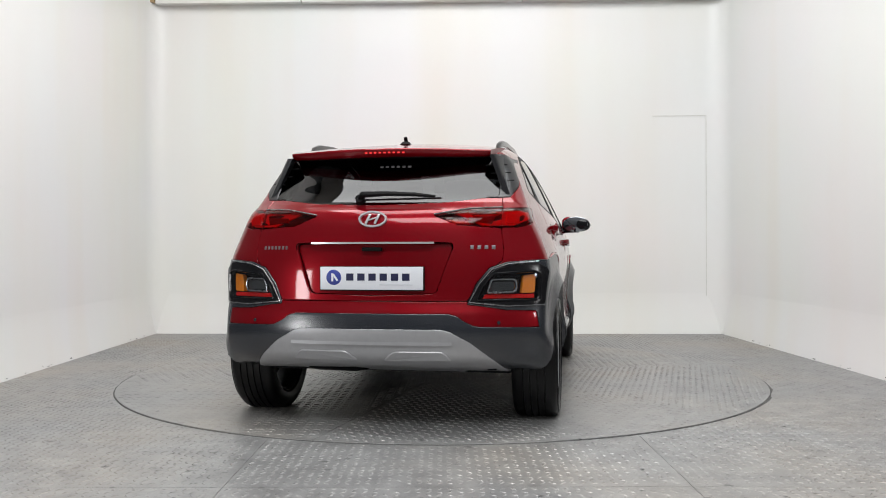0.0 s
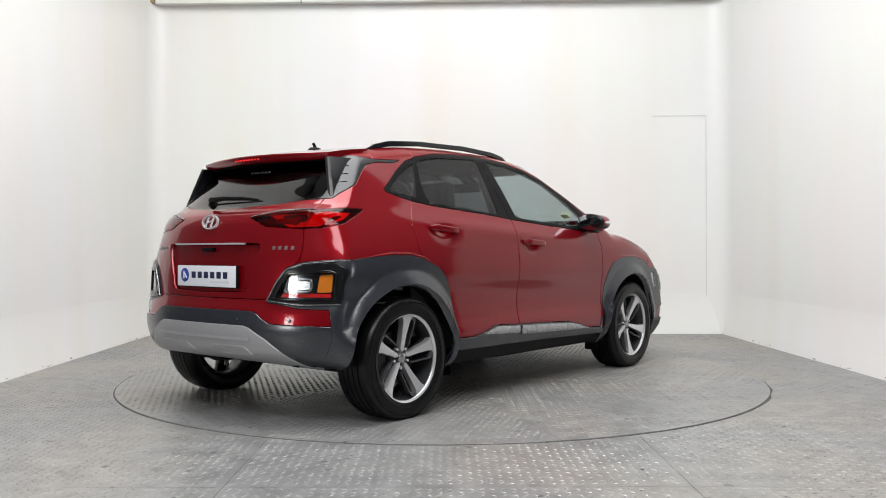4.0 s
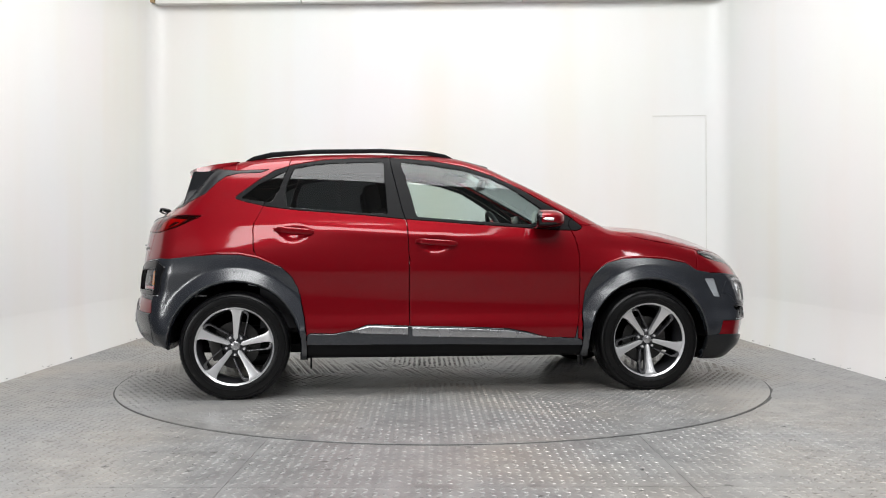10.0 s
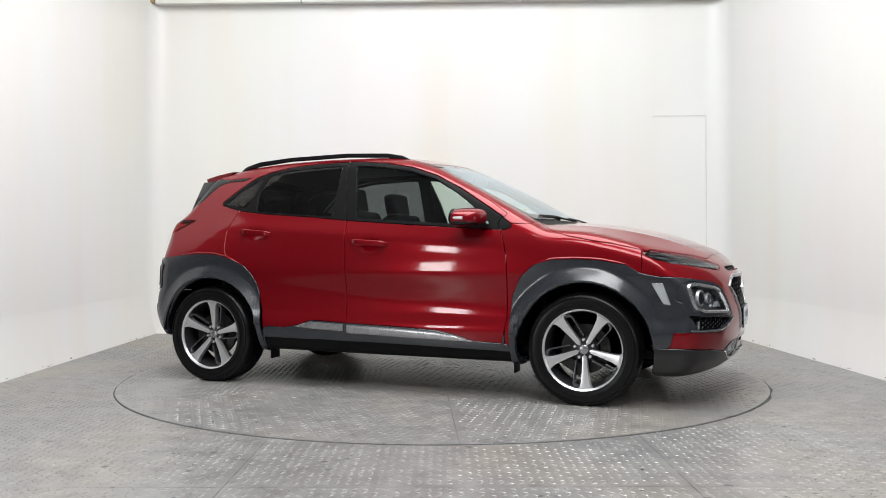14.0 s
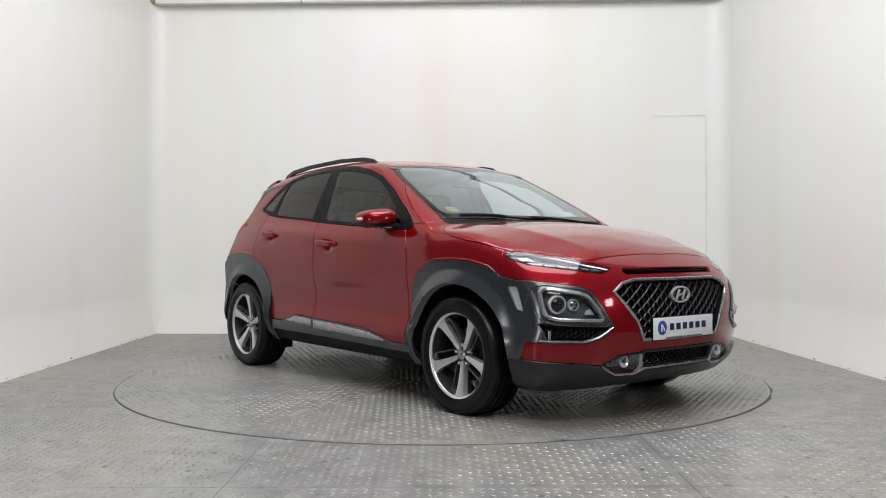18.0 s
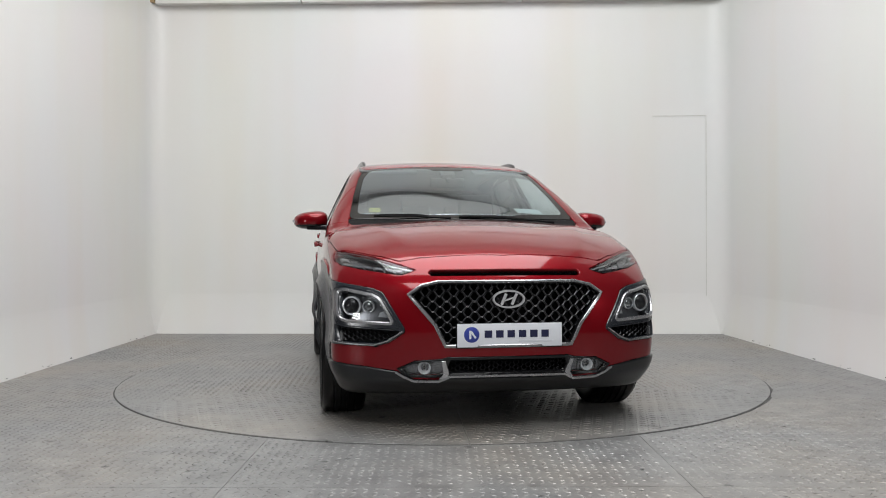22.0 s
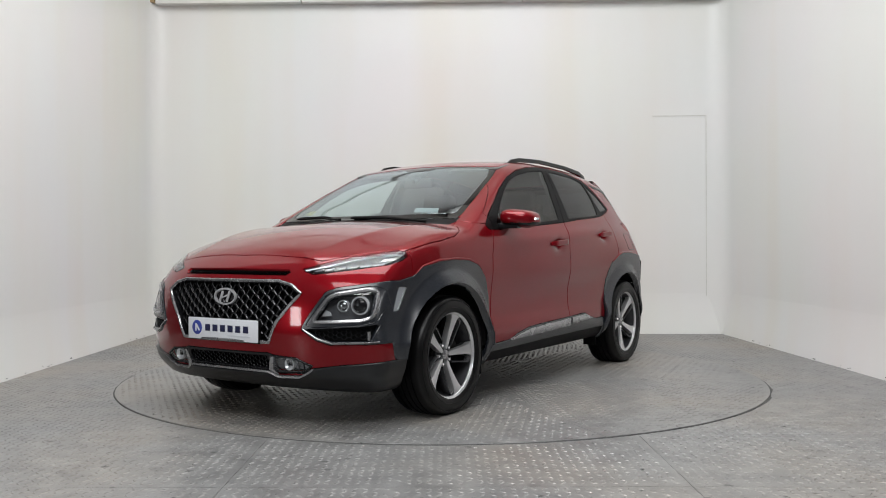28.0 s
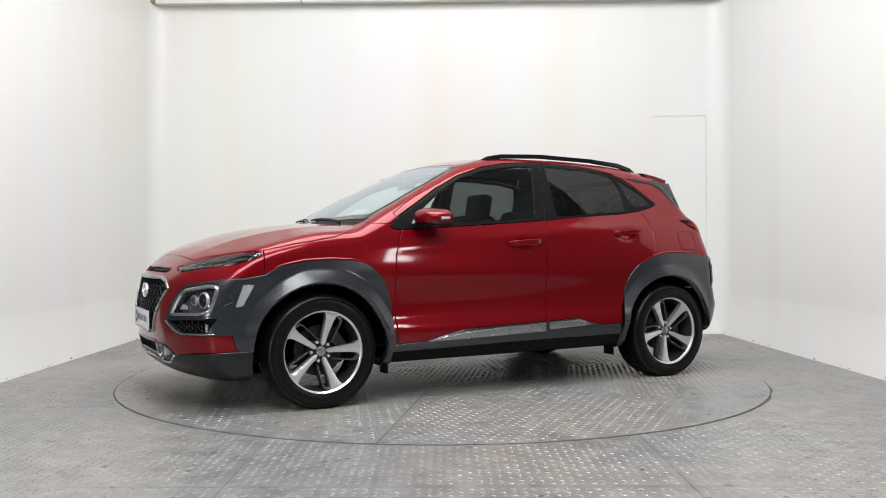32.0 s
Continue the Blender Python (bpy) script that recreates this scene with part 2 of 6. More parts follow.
def body(x, y, z):
    """Below zero inside the car's body, above zero outside."""
    ay = np.abs(y)
    crown = lerp(x, [(-1.7, 0.12), (-1.0, 0.09), (0.0, 0.09), (0.4, 0.12), (1.0, 0.10), (1.25, 0.10), (1.6, 0.15), (2.0, 0.20)])
    fold = np.sqrt((ay - lerp(x, [(1.05, 0.64), (1.5, 0.545), (2.0, 0.43)])) ** 2 + 0.014 ** 2)
    ridge = 0.017 * np.exp(-fold / 0.11) * bump(x, 1.52, 0.42)
    top = z - (lerp(x, ROOF) - crown * ay ** 2 + ridge)
    low = 1 / (1 + np.exp((z - 0.76) / 0.060))      # 1 at bumper height, 0 above
    tall = 1 / (1 + np.exp((z - 0.92) / 0.05))
    plan = (0.050 - 0.028 * low) * np.maximum(x - 0.8, 0) ** 2 + (0.042 - 0.032 * tall) * np.maximum(-0.3 - x, 0) ** 2
    hips = 0.016 * bump(x, -1.35, 0.42) * bump(z, 0.86, 0.16) + 0.012 * bump(x, 1.3, 0.40) * bump(z, 0.80, 0.16)
    waist = 0.019 * bump(x, 0.05, 0.72) * bump(z, 0.585 - 0.04 * x, 0.105)
    cups = 0.022 * bump(x, -0.075, 0.062) * bump(z, 0.930, 0.032) + 0.022 * bump(x, -0.945, 0.062) * bump(z, 1.002, 0.032)
    line = 0.008 * bump(z, 0.985 - 0.075 * x, 0.045) * bump(x, -0.25, 1.0) + 0.014 * bump(x, 0.0, 0.62) * bump(z, 0.72, 0.30)
    side = ay - (lerp(z, SIDE) - plan + hips + line - waist - cups)
    front = x - (lerp(z, NOSE) - (0.27 - 0.10 * low) * ay ** 2 - (0.38 - 0.15 * low) * ay ** 4)
    rear = (lerp(z, TAIL) + (0.20 - 0.06 * tall) * ay ** 2 + (0.30 - 0.06 * tall) * ay ** 4) - x
    belly = lerp(x, [(-2.0, 0.36), (-1.75, 0.31), (-1.3, 0.23), (1.3, 0.21), (1.8, 0.19), (2.1, 0.21)]) - z
    f = smax(top, side, 0.07)
    f = smax(f, front, 0.06)
    f = smax(f, rear, 0.05)
    return smax(f, belly, 0.05)
# ---- the car's skin: one smooth shell, cut along its joints into panels ----
def gradient(P):
    e = 1e-4
    d = np.concatenate([np.eye(3), -np.eye(3)]) * e
    v = body(*(P[None] + d[:, None]).reshape(-1, 3).T).reshape(6, -1)
    return ((v[:3] - v[3:]) / (2 * e)).T


def skin_half(nx, ny, nz):
    """The right half of the body's surface, as points and quads: a box grid drawn in on to the body."""
    lo, hi = np.array([-2.3, -1.0, 0.08]), np.array([2.4, 0.0, 1.75])
    ql, qh = np.array([-1.35, 0.0, 0.62]), np.array([1.45, 0.0, 0.80])
    pts, quads, index, n = [], [], {}, (nx, ny, nz)

    def corner(p):
        k = tuple(round(float(c), 5) for c in p)
        if k not in index:
            index[k] = len(pts)
            pts.append(p)
        return index[k]

    for ax, end in ((0, 0), (0, 1), (1, 0), (2, 0), (2, 1)):
        a, b = [i for i in range(3) if i != ax]
        va, vb = np.linspace(lo[a], hi[a], n[a] + 1), np.linspace(lo[b], hi[b], n[b] + 1)
        ids = np.zeros((n[a] + 1, n[b] + 1), int)
        for i in range(n[a] + 1):
            for j in range(n[b] + 1):
                p = np.zeros(3)
                p[ax], p[a], p[b] = (lo, hi)[end][ax], va[i], vb[j]
                ids[i, j] = corner(p)
        for i in range(n[a]):
            for j in range(n[b]):
                quads.append((ids[i, j], ids[i + 1, j], ids[i + 1, j + 1], ids[i, j + 1]))
    P = np.array(pts)
    Q = np.clip(P, ql, qh)
    D = P - Q
    a, b = np.zeros(len(P)), np.full(len(P), 1.3)
    for _ in range(40):
        m = (a + b) / 2
        ins = body(*(Q + m[:, None] * D).T) < 0
        a, b = np.where(ins, m, a), np.where(ins, b, m)
    return Q + a[:, None] * D, quads


AXES = {"side": (0, 2), "front": (1, 2), "rear": (1, 2), "top": (0, 1)}


def flat(proj, P):
    """Points seen from the side (x, z), from the front or rear (y, z) or from above (x, y), y counted from the middle."""
    a, b = AXES[proj]
    return np.abs(P[..., a]) if a == 1 else P[..., a], np.abs(P[..., b]) if b == 1 else P[..., b]


class Cutter:
    """A polygon mesh whose faces are split along straight lines as seen from one side."""

    def __init__(self, P, quads):
        self.P = [tuple(p) for p in P.tolist()]
        self.F = [list(map(int, q)) for q in quads]
        self.box = [self.bounds(f) for f in self.F]
        self.halves = {}
        self.lines = {}

    def bounds(self, f):
        c = [self.P[i] for i in f]
        xs, ys, zs = [p[0] for p in c], [abs(p[1]) for p in c], [p[2] for p in c]
        return (min(xs), max(xs), min(ys), max(ys), min(zs), max(zs))

    def middle(self, i, j, t, line):
        """The point at which a line cuts an edge; it keeps to that line and to those on which both ends of the edge lie."""
        key = (i, j) if i < j else (j, i)
        p, q = self.P[i], self.P[j]
        m = self.halves[key] = len(self.P)
        self.P.append(tuple(p[k] + t * (q[k] - p[k]) for k in range(3)))
        self.lines[m] = [line] + [c for c in self.lines.get(i, ()) if c in self.lines.get(j, ())]
        return m

    def along(self, i, j):
        key = (i, j) if i < j else (j, i)
        if key not in self.halves:
            return [i]
        m = self.halves[key]
        return self.along(i, m) + self.along(m, j)

    def cut(self, proj, poly, near):
        a, b = AXES[proj]
        B = np.array(self.box)
        C = (B[:, 0::2] + B[:, 1::2]) / 2
        ok = near(C[:, 0], C[:, 1], C[:, 2])
        kids = {}
        pts = [tuple(map(float, p)) for p in poly]
        for p, q in zip(pts, pts[1:] + pts[:1]):
            d = (q[0] - p[0], q[1] - p[1])
            size = math.hypot(*d)
            if size < 1e-6:
                continue
            n = (-d[1] / size, d[0] / size)
            hit = (ok & (B[:, 2 * a] <= max(p[0], q[0]) + 1e-4) & (B[:, 2 * a + 1] >= min(p[0], q[0]) - 1e-4)
                   & (B[:, 2 * b] <= max(p[1], q[1]) + 1e-4) & (B[:, 2 * b + 1] >= min(p[1], q[1]) - 1e-4))
            for first in np.nonzero(hit)[0].tolist():
                for f in list(kids.get(first, [first])):
                    self.split(f, first, kids, a, b, p, q, n)

    def split(self, f, first, kids, a, b, p, q, n):
        loop = self.F[f]
        if any(((i, j) if i < j else (j, i)) in self.halves for i, j in zip(loop, loop[1:] + loop[:1])):
            loop = [k for i, j in zip(loop, loop[1:] + loop[:1]) for k in self.along(i, j)]
        uv = [(abs(self.P[i][a]) if a == 1 else self.P[i][a], abs(self.P[i][b]) if b == 1 else self.P[i][b]) for i in loop]
        if (min(c[0] for c in uv) > max(p[0], q[0]) + 1e-4 or max(c[0] for c in uv) < min(p[0], q[0]) - 1e-4
                or min(c[1] for c in uv) > max(p[1], q[1]) + 1e-4 or max(c[1] for c in uv) < min(p[1], q[1]) - 1e-4):
            return
        s = [(c[0] - p[0]) * n[0] + (c[1] - p[1]) * n[1] for c in uv]
        if min(s) > -2e-4 or max(s) < 2e-4:
            return
        left, right = [], []
        m = len(loop)
        for k in range(m):
            i, j, si, sj = loop[k], loop[(k + 1) % m], s[k], s[(k + 1) % m]
            if abs(si) < 2e-4:
                left.append(i)
                right.append(i)
            else:
                (left if si > 0 else right).append(i)
            if abs(si) >= 2e-4 and abs(sj) >= 2e-4 and (si > 0) != (sj > 0):
                v = self.middle(i, j, si / (si - sj), (a, b, p, n))
                left.append(v)
                right.append(v)
        if len(left) < 3 or len(right) < 3:
            return
        self.F[f] = left
        self.box[f] = self.bounds(left)
        kids.setdefault(first, [first]).append(len(self.F))
        self.F.append(right)
        self.box.append(self.bounds(right))

    def closed(self):
        """The faces, with every point that lies on one of their edges."""
        out = []
        for f in self.F:
            g = []
            for i, j in zip(f, f[1:] + f[:1]):
                g += self.along(i, j)
            out.append(g)
        return out


class Skin:
    """The cut shell with its normals, and the panel to which each face belongs."""

    def __init__(self, regions):
        P, quads = skin_half(168, 38, 60)
        cutter = Cutter(P, quads)
        for name, proj, poly, near in regions:
            cutter.cut(proj, poly, near)
        P = np.array(cutter.P)
        middle = np.abs(P[:, 1]) < 1e-4
        held = [(v, a, b, p, n) for v, lines in cutter.lines.items() for a, b, p, n in lines]
        own = np.array([h[0] for h in held])
        ways, base = np.zeros((len(held), 3)), np.zeros(len(held))
        for k, (v, a, b, p, n) in enumerate(held):
            ways[k, a] += n[0] * (math.copysign(1, P[v, 1]) if a == 1 else 1)
            ways[k, b] += n[1] * (math.copysign(1, P[v, 1]) if b == 1 else 1)
            base[k] = p[0] * n[0] + p[1] * n[1]
        for step in range(5):
            g = gradient(P)
            P = P - g * (body(*P.T) / (g ** 2).sum(1))[:, None]
            if step < 4:
                u = g[own] / np.linalg.norm(g[own], axis=1)[:, None]
                along = ways - u * (ways * u).sum(1)[:, None]
                size = np.maximum((along ** 2).sum(1), 0.06)
                off = np.clip((ways * P[own]).sum(1) - base, -0.02, 0.02)
                move, count = np.zeros_like(P), np.zeros(len(P))
                np.add.at(move, own, -along * (off / size)[:, None])
                np.add.at(count, own, 1)
                P = P + move / np.maximum(count, 1)[:, None]
        P[middle, 1] = 0
        g = gradient(P)
        g[middle, 1] = 0
        self.P, self.N = P, g / np.linalg.norm(g, axis=1)[:, None]
        self.faces = cutter.closed()
        for i, f in enumerate(self.faces):
            p = P[f]
            nrm = np.zeros(3)
            for k in range(1, len(f) - 1):
                nrm += np.cross(p[k] - p[0], p[k + 1] - p[0])
            if nrm @ self.N[f].mean(0) < 0:
                self.faces[i] = f[::-1]
        self.C = np.array([P[f].mean(0) for f in self.faces])
        self.name = np.array(["" for _ in self.faces], dtype=object)
        for name, proj, poly, near in regions:
            ok = inside(*flat(proj, self.C), list(poly)) & near(self.C[:, 0], -self.C[:, 1], self.C[:, 2]) & (self.name == "")
            self.name[ok] = name

    def pieces(self, name, labels):
        """Splits a region into its loose pieces. labels: (name, x, z), the piece nearest to that place takes the name."""
        faces = np.nonzero(self.name == name)[0].tolist()
        root = {}

        def find(i):
            while root.setdefault(i, i) != i:
                root[i] = root[root[i]]
                i = root[i]
            return i
        for f in faces:
            for i in self.faces[f][1:]:
                root[find(i)] = find(self.faces[f][0])
        groups = {}
        for f in faces:
            groups.setdefault(find(self.faces[f][0]), []).append(f)
        for g in groups.values():
            c = self.C[g].mean(0)
            best = min(labels, key=lambda s: math.hypot(s[1] - c[0], s[2] - c[2]))
            self.name[g] = best[0]

    def panel(self, names, out=0.0, gap=0.0025, depth=0.022, lining=True, both=False, flip=False):
        """Mesh data of a panel: the outer sheet moved out, a rounded rim that turns in, and an inner lining.
        both: the panel spans the middle; flip: the left twin of a side panel."""
        pick = [f for f, n in zip(self.faces, self.name) if n in names]
        used = sorted({i for f in pick for i in f})
        at = {v: k for k, v in enumerate(used)}
        P, N = self.P[used].copy(), self.N[used].copy()
        F = [[at[i] for i in f] for f in pick]
        if both:
            k = len(P)
            mid = np.abs(P[:, 1]) < 1e-6
            twin = np.where(mid, np.arange(k), np.arange(k) + k)
            P, N = np.concatenate([P, P * [1, -1, 1]]), np.concatenate([N, N * [1, -1, 1]])
            F = F + [[int(twin[i]) for i in f[::-1]] for f in F]
        if callable(out):
            e = 2e-3
            slope = np.stack([(out(P + d) - out(P - d)) / (2 * e) for d in np.eye(3) * e], 1)
            slope -= N * (slope * N).sum(1)[:, None]
            P = P + N * out(P)[:, None]
            N = N - slope
            N /= np.linalg.norm(N, axis=1)[:, None]
        elif out:
            P = P + N * out
        count, direct = {}, {}
        for f in F:
            for i, j in zip(f, f[1:] + f[:1]):
                key = (min(i, j), max(i, j))
                count[key] = count.get(key, 0) + 1
                direct[key] = (i, j)
        rim = [direct[k] for k, c in count.items() if c == 1]
        way = np.zeros_like(P)
        for i, j in rim:
            t = P[j] - P[i]
            n = np.cross(N[i] + N[j], t)
            n /= max(np.linalg.norm(n), 1e-9)
            way[i] += n
            way[j] += n
        ids = sorted({i for e in rim for i in e})
        w = way[ids]
        w /= np.maximum(np.linalg.norm(w, axis=1), 1e-9)[:, None]
        edge = P[ids]
        P[ids] = edge + w * (gap + 0.0025)
        V, NN, faces, slot = [P], [N], list(F), [0] * len(F)
        base, k = len(P), len(ids)
        V += [edge + w * gap - N[ids] * 0.0025, edge + w * gap - N[ids] * depth]
        soft = N[ids] - w
        NN += [soft / np.maximum(np.linalg.norm(soft, axis=1), 1e-9)[:, None], -w]
        pos = {v: q for q, v in enumerate(ids)}
        for i, j in rim:
            a, b = base + pos[i], base + pos[j]
            faces += [[j, i, a, b], [b, a, a + k, b + k]]
            slot += [0, 0]
        if lining:
            start = base + 2 * k
            V.append(P - N * depth)
            NN.append(-N)
            faces += [[start + i for i in f[::-1]] for f in F]
            slot += [1] * len(F)
        V, NN = np.concatenate(V), np.concatenate(NN)
        if flip:
            V, NN = V * [1, -1, 1], NN * [1, -1, 1]
            faces = [f[::-1] for f in faces]
        return V, NN, faces, slot

    def build(self, name, names, materials, parent, label="", **how):
        V, NN, faces, slot = self.panel(names, **how)
        me = bpy.data.meshes.new(name)
        me.from_pydata(V.tolist(), [], faces)
        for m in materials if isinstance(materials, (list, tuple)) else [materials]:
            me.materials.append(m)
        if len(me.materials) > 1:
            me.polygons.foreach_set("material_index", slot)
        me.polygons.foreach_set("use_smooth", [True] * len(me.polygons))
        me.normals_split_custom_set_from_vertices(NN.tolist())
        ob = new(name, me)
        ob.parent = parent
        if label:
            tagged(ob, label)
        return ob


def shrunk(poly, d):
    """The outline moved in by d (out, if below zero)."""
    pts = np.array(poly, float)
    area = 0.5 * np.sum(pts[:, 0] * np.roll(pts[:, 1], -1) - np.roll(pts[:, 0], -1) * pts[:, 1])
    e = np.roll(pts, -1, 0) - pts
    e /= np.maximum(np.linalg.norm(e, axis=1), 1e-9)[:, None]
    n = np.stack([-e[:, 1], e[:, 0]], 1) * np.sign(area)
    m = n + np.roll(n, 1, 0)
    m /= np.maximum((m ** 2).sum(1) / 2, 0.35)[:, None]
    return [tuple(p) for p in pts + m * d]
# ---- outlines of the panels, lamps and windows, by the view in which each is drawn ----
HUB = 1.3
AXLE = 0.322


def disc_outline(cx, cz, r, n=36):
    return [(cx + r * math.cos(2 * math.pi * i / n), cz + r * math.sin(2 * math.pi * i / n)) for i in range(n)]


GRILLE = [(-0.1, 0.752), (0.344, 0.748), (0.426, 0.729), (0.487, 0.687), (0.364, 0.540), (0.314, 0.437), (-0.1, 0.435)]
SLOT = [(-0.1, 0.807), (0.372, 0.803), (0.385, 0.790), (0.370, 0.777), (-0.1, 0.779)]
LOWER = [(-0.1, 0.369), (0.287, 0.369), (0.300, 0.335), (0.287, 0.301), (-0.1, 0.301)]
FOG = rounded([(0.529, 0.322), (0.453, 0.357), (0.325, 0.367), (0.305, 0.306), (0.345, 0.284), (0.482, 0.287)], 0.012)
DRL = rounded([(0.832, 0.872), (0.815, 0.893), (0.770, 0.893), (0.644, 0.868), (0.518, 0.830), (0.444, 0.804), (0.486, 0.789), (0.514, 0.781),
               (0.573, 0.787), (0.697, 0.806), (0.795, 0.826), (0.826, 0.846)], 0.008)
POD = rounded([(0.838, 0.618), (0.834, 0.705), (0.797, 0.722), (0.654, 0.698), (0.618, 0.682), (0.526, 0.528), (0.560, 0.518), (0.770, 0.530),
               (0.828, 0.547)], 0.014)
PODLENS = rounded([(0.812, 0.620), (0.808, 0.690), (0.785, 0.700), (0.660, 0.676), (0.630, 0.662), (0.568, 0.552), (0.770, 0.560), (0.806, 0.570)], 0.014)
INTAKE = rounded([(0.835, 0.535), (0.770, 0.524), (0.560, 0.513), (0.525, 0.510), (0.590, 0.466), (0.650, 0.446), (0.815, 0.450)], 0.012)
MARKER = rounded([(1.685, 0.713), (1.750, 0.713), (1.794, 0.589), (1.750, 0.596)], 0.008)
FRONT_CLAD = rounded([(0.862, 0.10), (0.862, 0.489), (0.880, 0.63), (0.929, 0.736), (1.016, 0.814), (1.122, 0.846), (1.263, 0.851), (1.406, 0.843),
                      (1.549, 0.815), (1.627, 0.766), (1.765, 0.740), (1.845, 0.734), (1.840, 0.60), (1.815, 0.46), (1.785, 0.345), (1.69, 0.345), (1.69, 0.10)], 0.03)
POD_CLAD = rounded([(1.0, 0.757), (0.84, 0.746), (0.797, 0.738), (0.650, 0.713), (0.607, 0.694), (0.510, 0.527), (0.506, 0.508), (0.580, 0.454), (0.645, 0.435),
                    (0.83, 0.438), (1.0, 0.44)], 0.012)
LIP = [(-0.1, 0.292), (0.287, 0.290), (0.338, 0.268), (0.455, 0.270), (0.510, 0.290), (0.538, 0.311), (0.683, 0.331), (0.852, 0.346), (1.0, 0.350), (1.0, 0.0), (-0.1, 0.0)]
RPOD = rounded([(0.482, 0.646), (0.527, 0.731), (0.585, 0.799), (0.664, 0.826), (0.800, 0.838), (0.850, 0.800), (0.838, 0.741), (0.828, 0.630), (0.66, 0.628)], 0.014)
RPODLENS = rounded([(0.520, 0.660), (0.548, 0.722), (0.592, 0.777), (0.780, 0.788), (0.806, 0.780), (0.802, 0.660), (0.66, 0.652)], 0.014)
RPOD_CLAD = rounded([(0.470, 0.636), (0.516, 0.738), (0.576, 0.812), (0.660, 0.842), (0.80, 0.852), (1.0, 0.850), (1.0, 0.610), (0.82, 0.603), (0.66, 0.610), (0.52, 0.632)], 0.012)
TAIL_REAR = rounded([(0.305, 1.073), (0.465, 1.103), (0.623, 1.111), (0.740, 1.120), (1.0, 1.122), (1.0, 1.018), (0.748, 1.016), (0.629, 1.011), (0.417, 1.026)], 0.006)
TAIL_SIDE = [(-1.505, 1.116), (-1.565, 1.086), (-1.663, 1.040), (-1.784, 1.008), (-2.1, 0.98), (-2.1, 1.14), (-1.8, 1.13)]
REAR_GLASS = rounded([(-0.1, 1.128), (0.094, 1.130), (0.336, 1.141), (0.600, 1.176), (0.598, 1.25), (0.584, 1.326), (0.560, 1.385), (0.520, 1.44), (-0.1, 1.46)], 0.02)
D_TRIM = [(-1.640, 1.172), (-1.600, 1.200), (-1.501, 1.253), (-1.425, 1.330), (-1.375, 1.368), (-1.300, 1.387), (-1.165, 1.392), (-1.110, 1.413),
          (-1.295, 1.404), (-1.455, 1.418), (-1.70, 1.47), (-1.9, 1.30), (-1.80, 1.16)]
DLO = rounded([(-1.325, 1.226), (-1.233, 1.199), (-1.139, 1.177), (-0.936, 1.151), (-0.504, 1.119), (-0.254, 1.094), (0.137, 1.066), (0.491, 1.042), (0.720, 1.027),
               (0.835, 1.023), (0.875, 1.045), (0.796, 1.108), (0.709, 1.162), (0.500, 1.290), (0.320, 1.380), (0.138, 1.440), (-0.046, 1.476), (-0.231, 1.496),
               (-0.350, 1.500), (-0.601, 1.495), (-0.784, 1.479), (-0.965, 1.444), (-1.072, 1.409), (-1.175, 1.342)], 0.03)
FRONT_WINDOW = rounded([(-0.281, 1.468), (-0.100, 1.452), (0.138, 1.412), (0.319, 1.355), (0.480, 1.262), (0.602, 1.172), (0.722, 1.064), (0.700, 1.056), (0.40, 1.071),
                        (0.0, 1.097), (-0.188, 1.112), (-0.223, 1.270)], 0.018)
REAR_WINDOW = rounded([(-0.955, 1.418), (-0.850, 1.440), (-0.743, 1.455), (-0.387, 1.470), (-0.380, 1.270), (-0.372, 1.124), (-0.70, 1.148), (-0.990, 1.170), (-1.000, 1.240), (-0.998, 1.307)], 0.018)
QUARTER_WINDOW = rounded([(-1.275, 1.226), (-1.172, 1.312), (-1.005, 1.402), (-1.041, 1.289), (-1.090, 1.200)], 0.018)
WINDSCREEN = rounded([(1.062, -0.1), (1.062, 0.0), (1.040, 0.31), (0.965, 0.69), (0.925, 0.705), (0.668, 0.668), (0.398, 0.616), (0.231, 0.566), (0.250, 0.45), (0.262, 0.326),
                      (0.275, 0.0), (0.275, -0.1)], 0.02)
SCREEN_CLEAR = rounded([(1.005, -0.1), (1.005, 0.0), (0.985, 0.31), (0.920, 0.640), (0.885, 0.655), (0.660, 0.628), (0.405, 0.582), (0.285, 0.530), (0.300, 0.33),
                        (0.320, 0.12), (0.36, 0.10), (0.365, -0.1)], 0.02)
COWL = [(1.135, -0.1), (1.128, 0.2), (1.105, 0.5), (1.05, 0.690), (1.00, 0.715), (0.95, 0.715), (0.95, -0.1)]
HOOD = rounded([(2.000, -0.1), (2.000, 0.0), (1.982, 0.291), (1.966, 0.447), (1.955, 0.518), (1.830, 0.650), (1.668, 0.792), (1.629, 0.800), (1.464, 0.822), (1.300, 0.824), (1.180, 0.812),
                (1.100, 0.775), (1.045, 0.722), (0.9, 0.70), (0.9, -0.1)], 0.02)
HOOD_PLAN = [(2.000, -0.1), (2.000, 0.0), (1.982, 0.291), (1.966, 0.447), (1.955, 0.518), (1.830, 0.650), (1.668, 0.792), (1.630, 1.0), (1.06, 1.0), (1.06, 0.760), (1.045, 0.722), (0.9, 0.70), (0.9, -0.1)]
HOOD_SIDE = [(2.2, 1.3), (0.85, 1.3), (0.95, 1.065), (1.05, 1.040), (1.12, 1.010), (1.216, 0.980), (1.34, 0.956), (1.464, 0.936), (1.629, 0.901), (1.665, 0.888), (1.75, 0.80), (2.2, 0.70)]
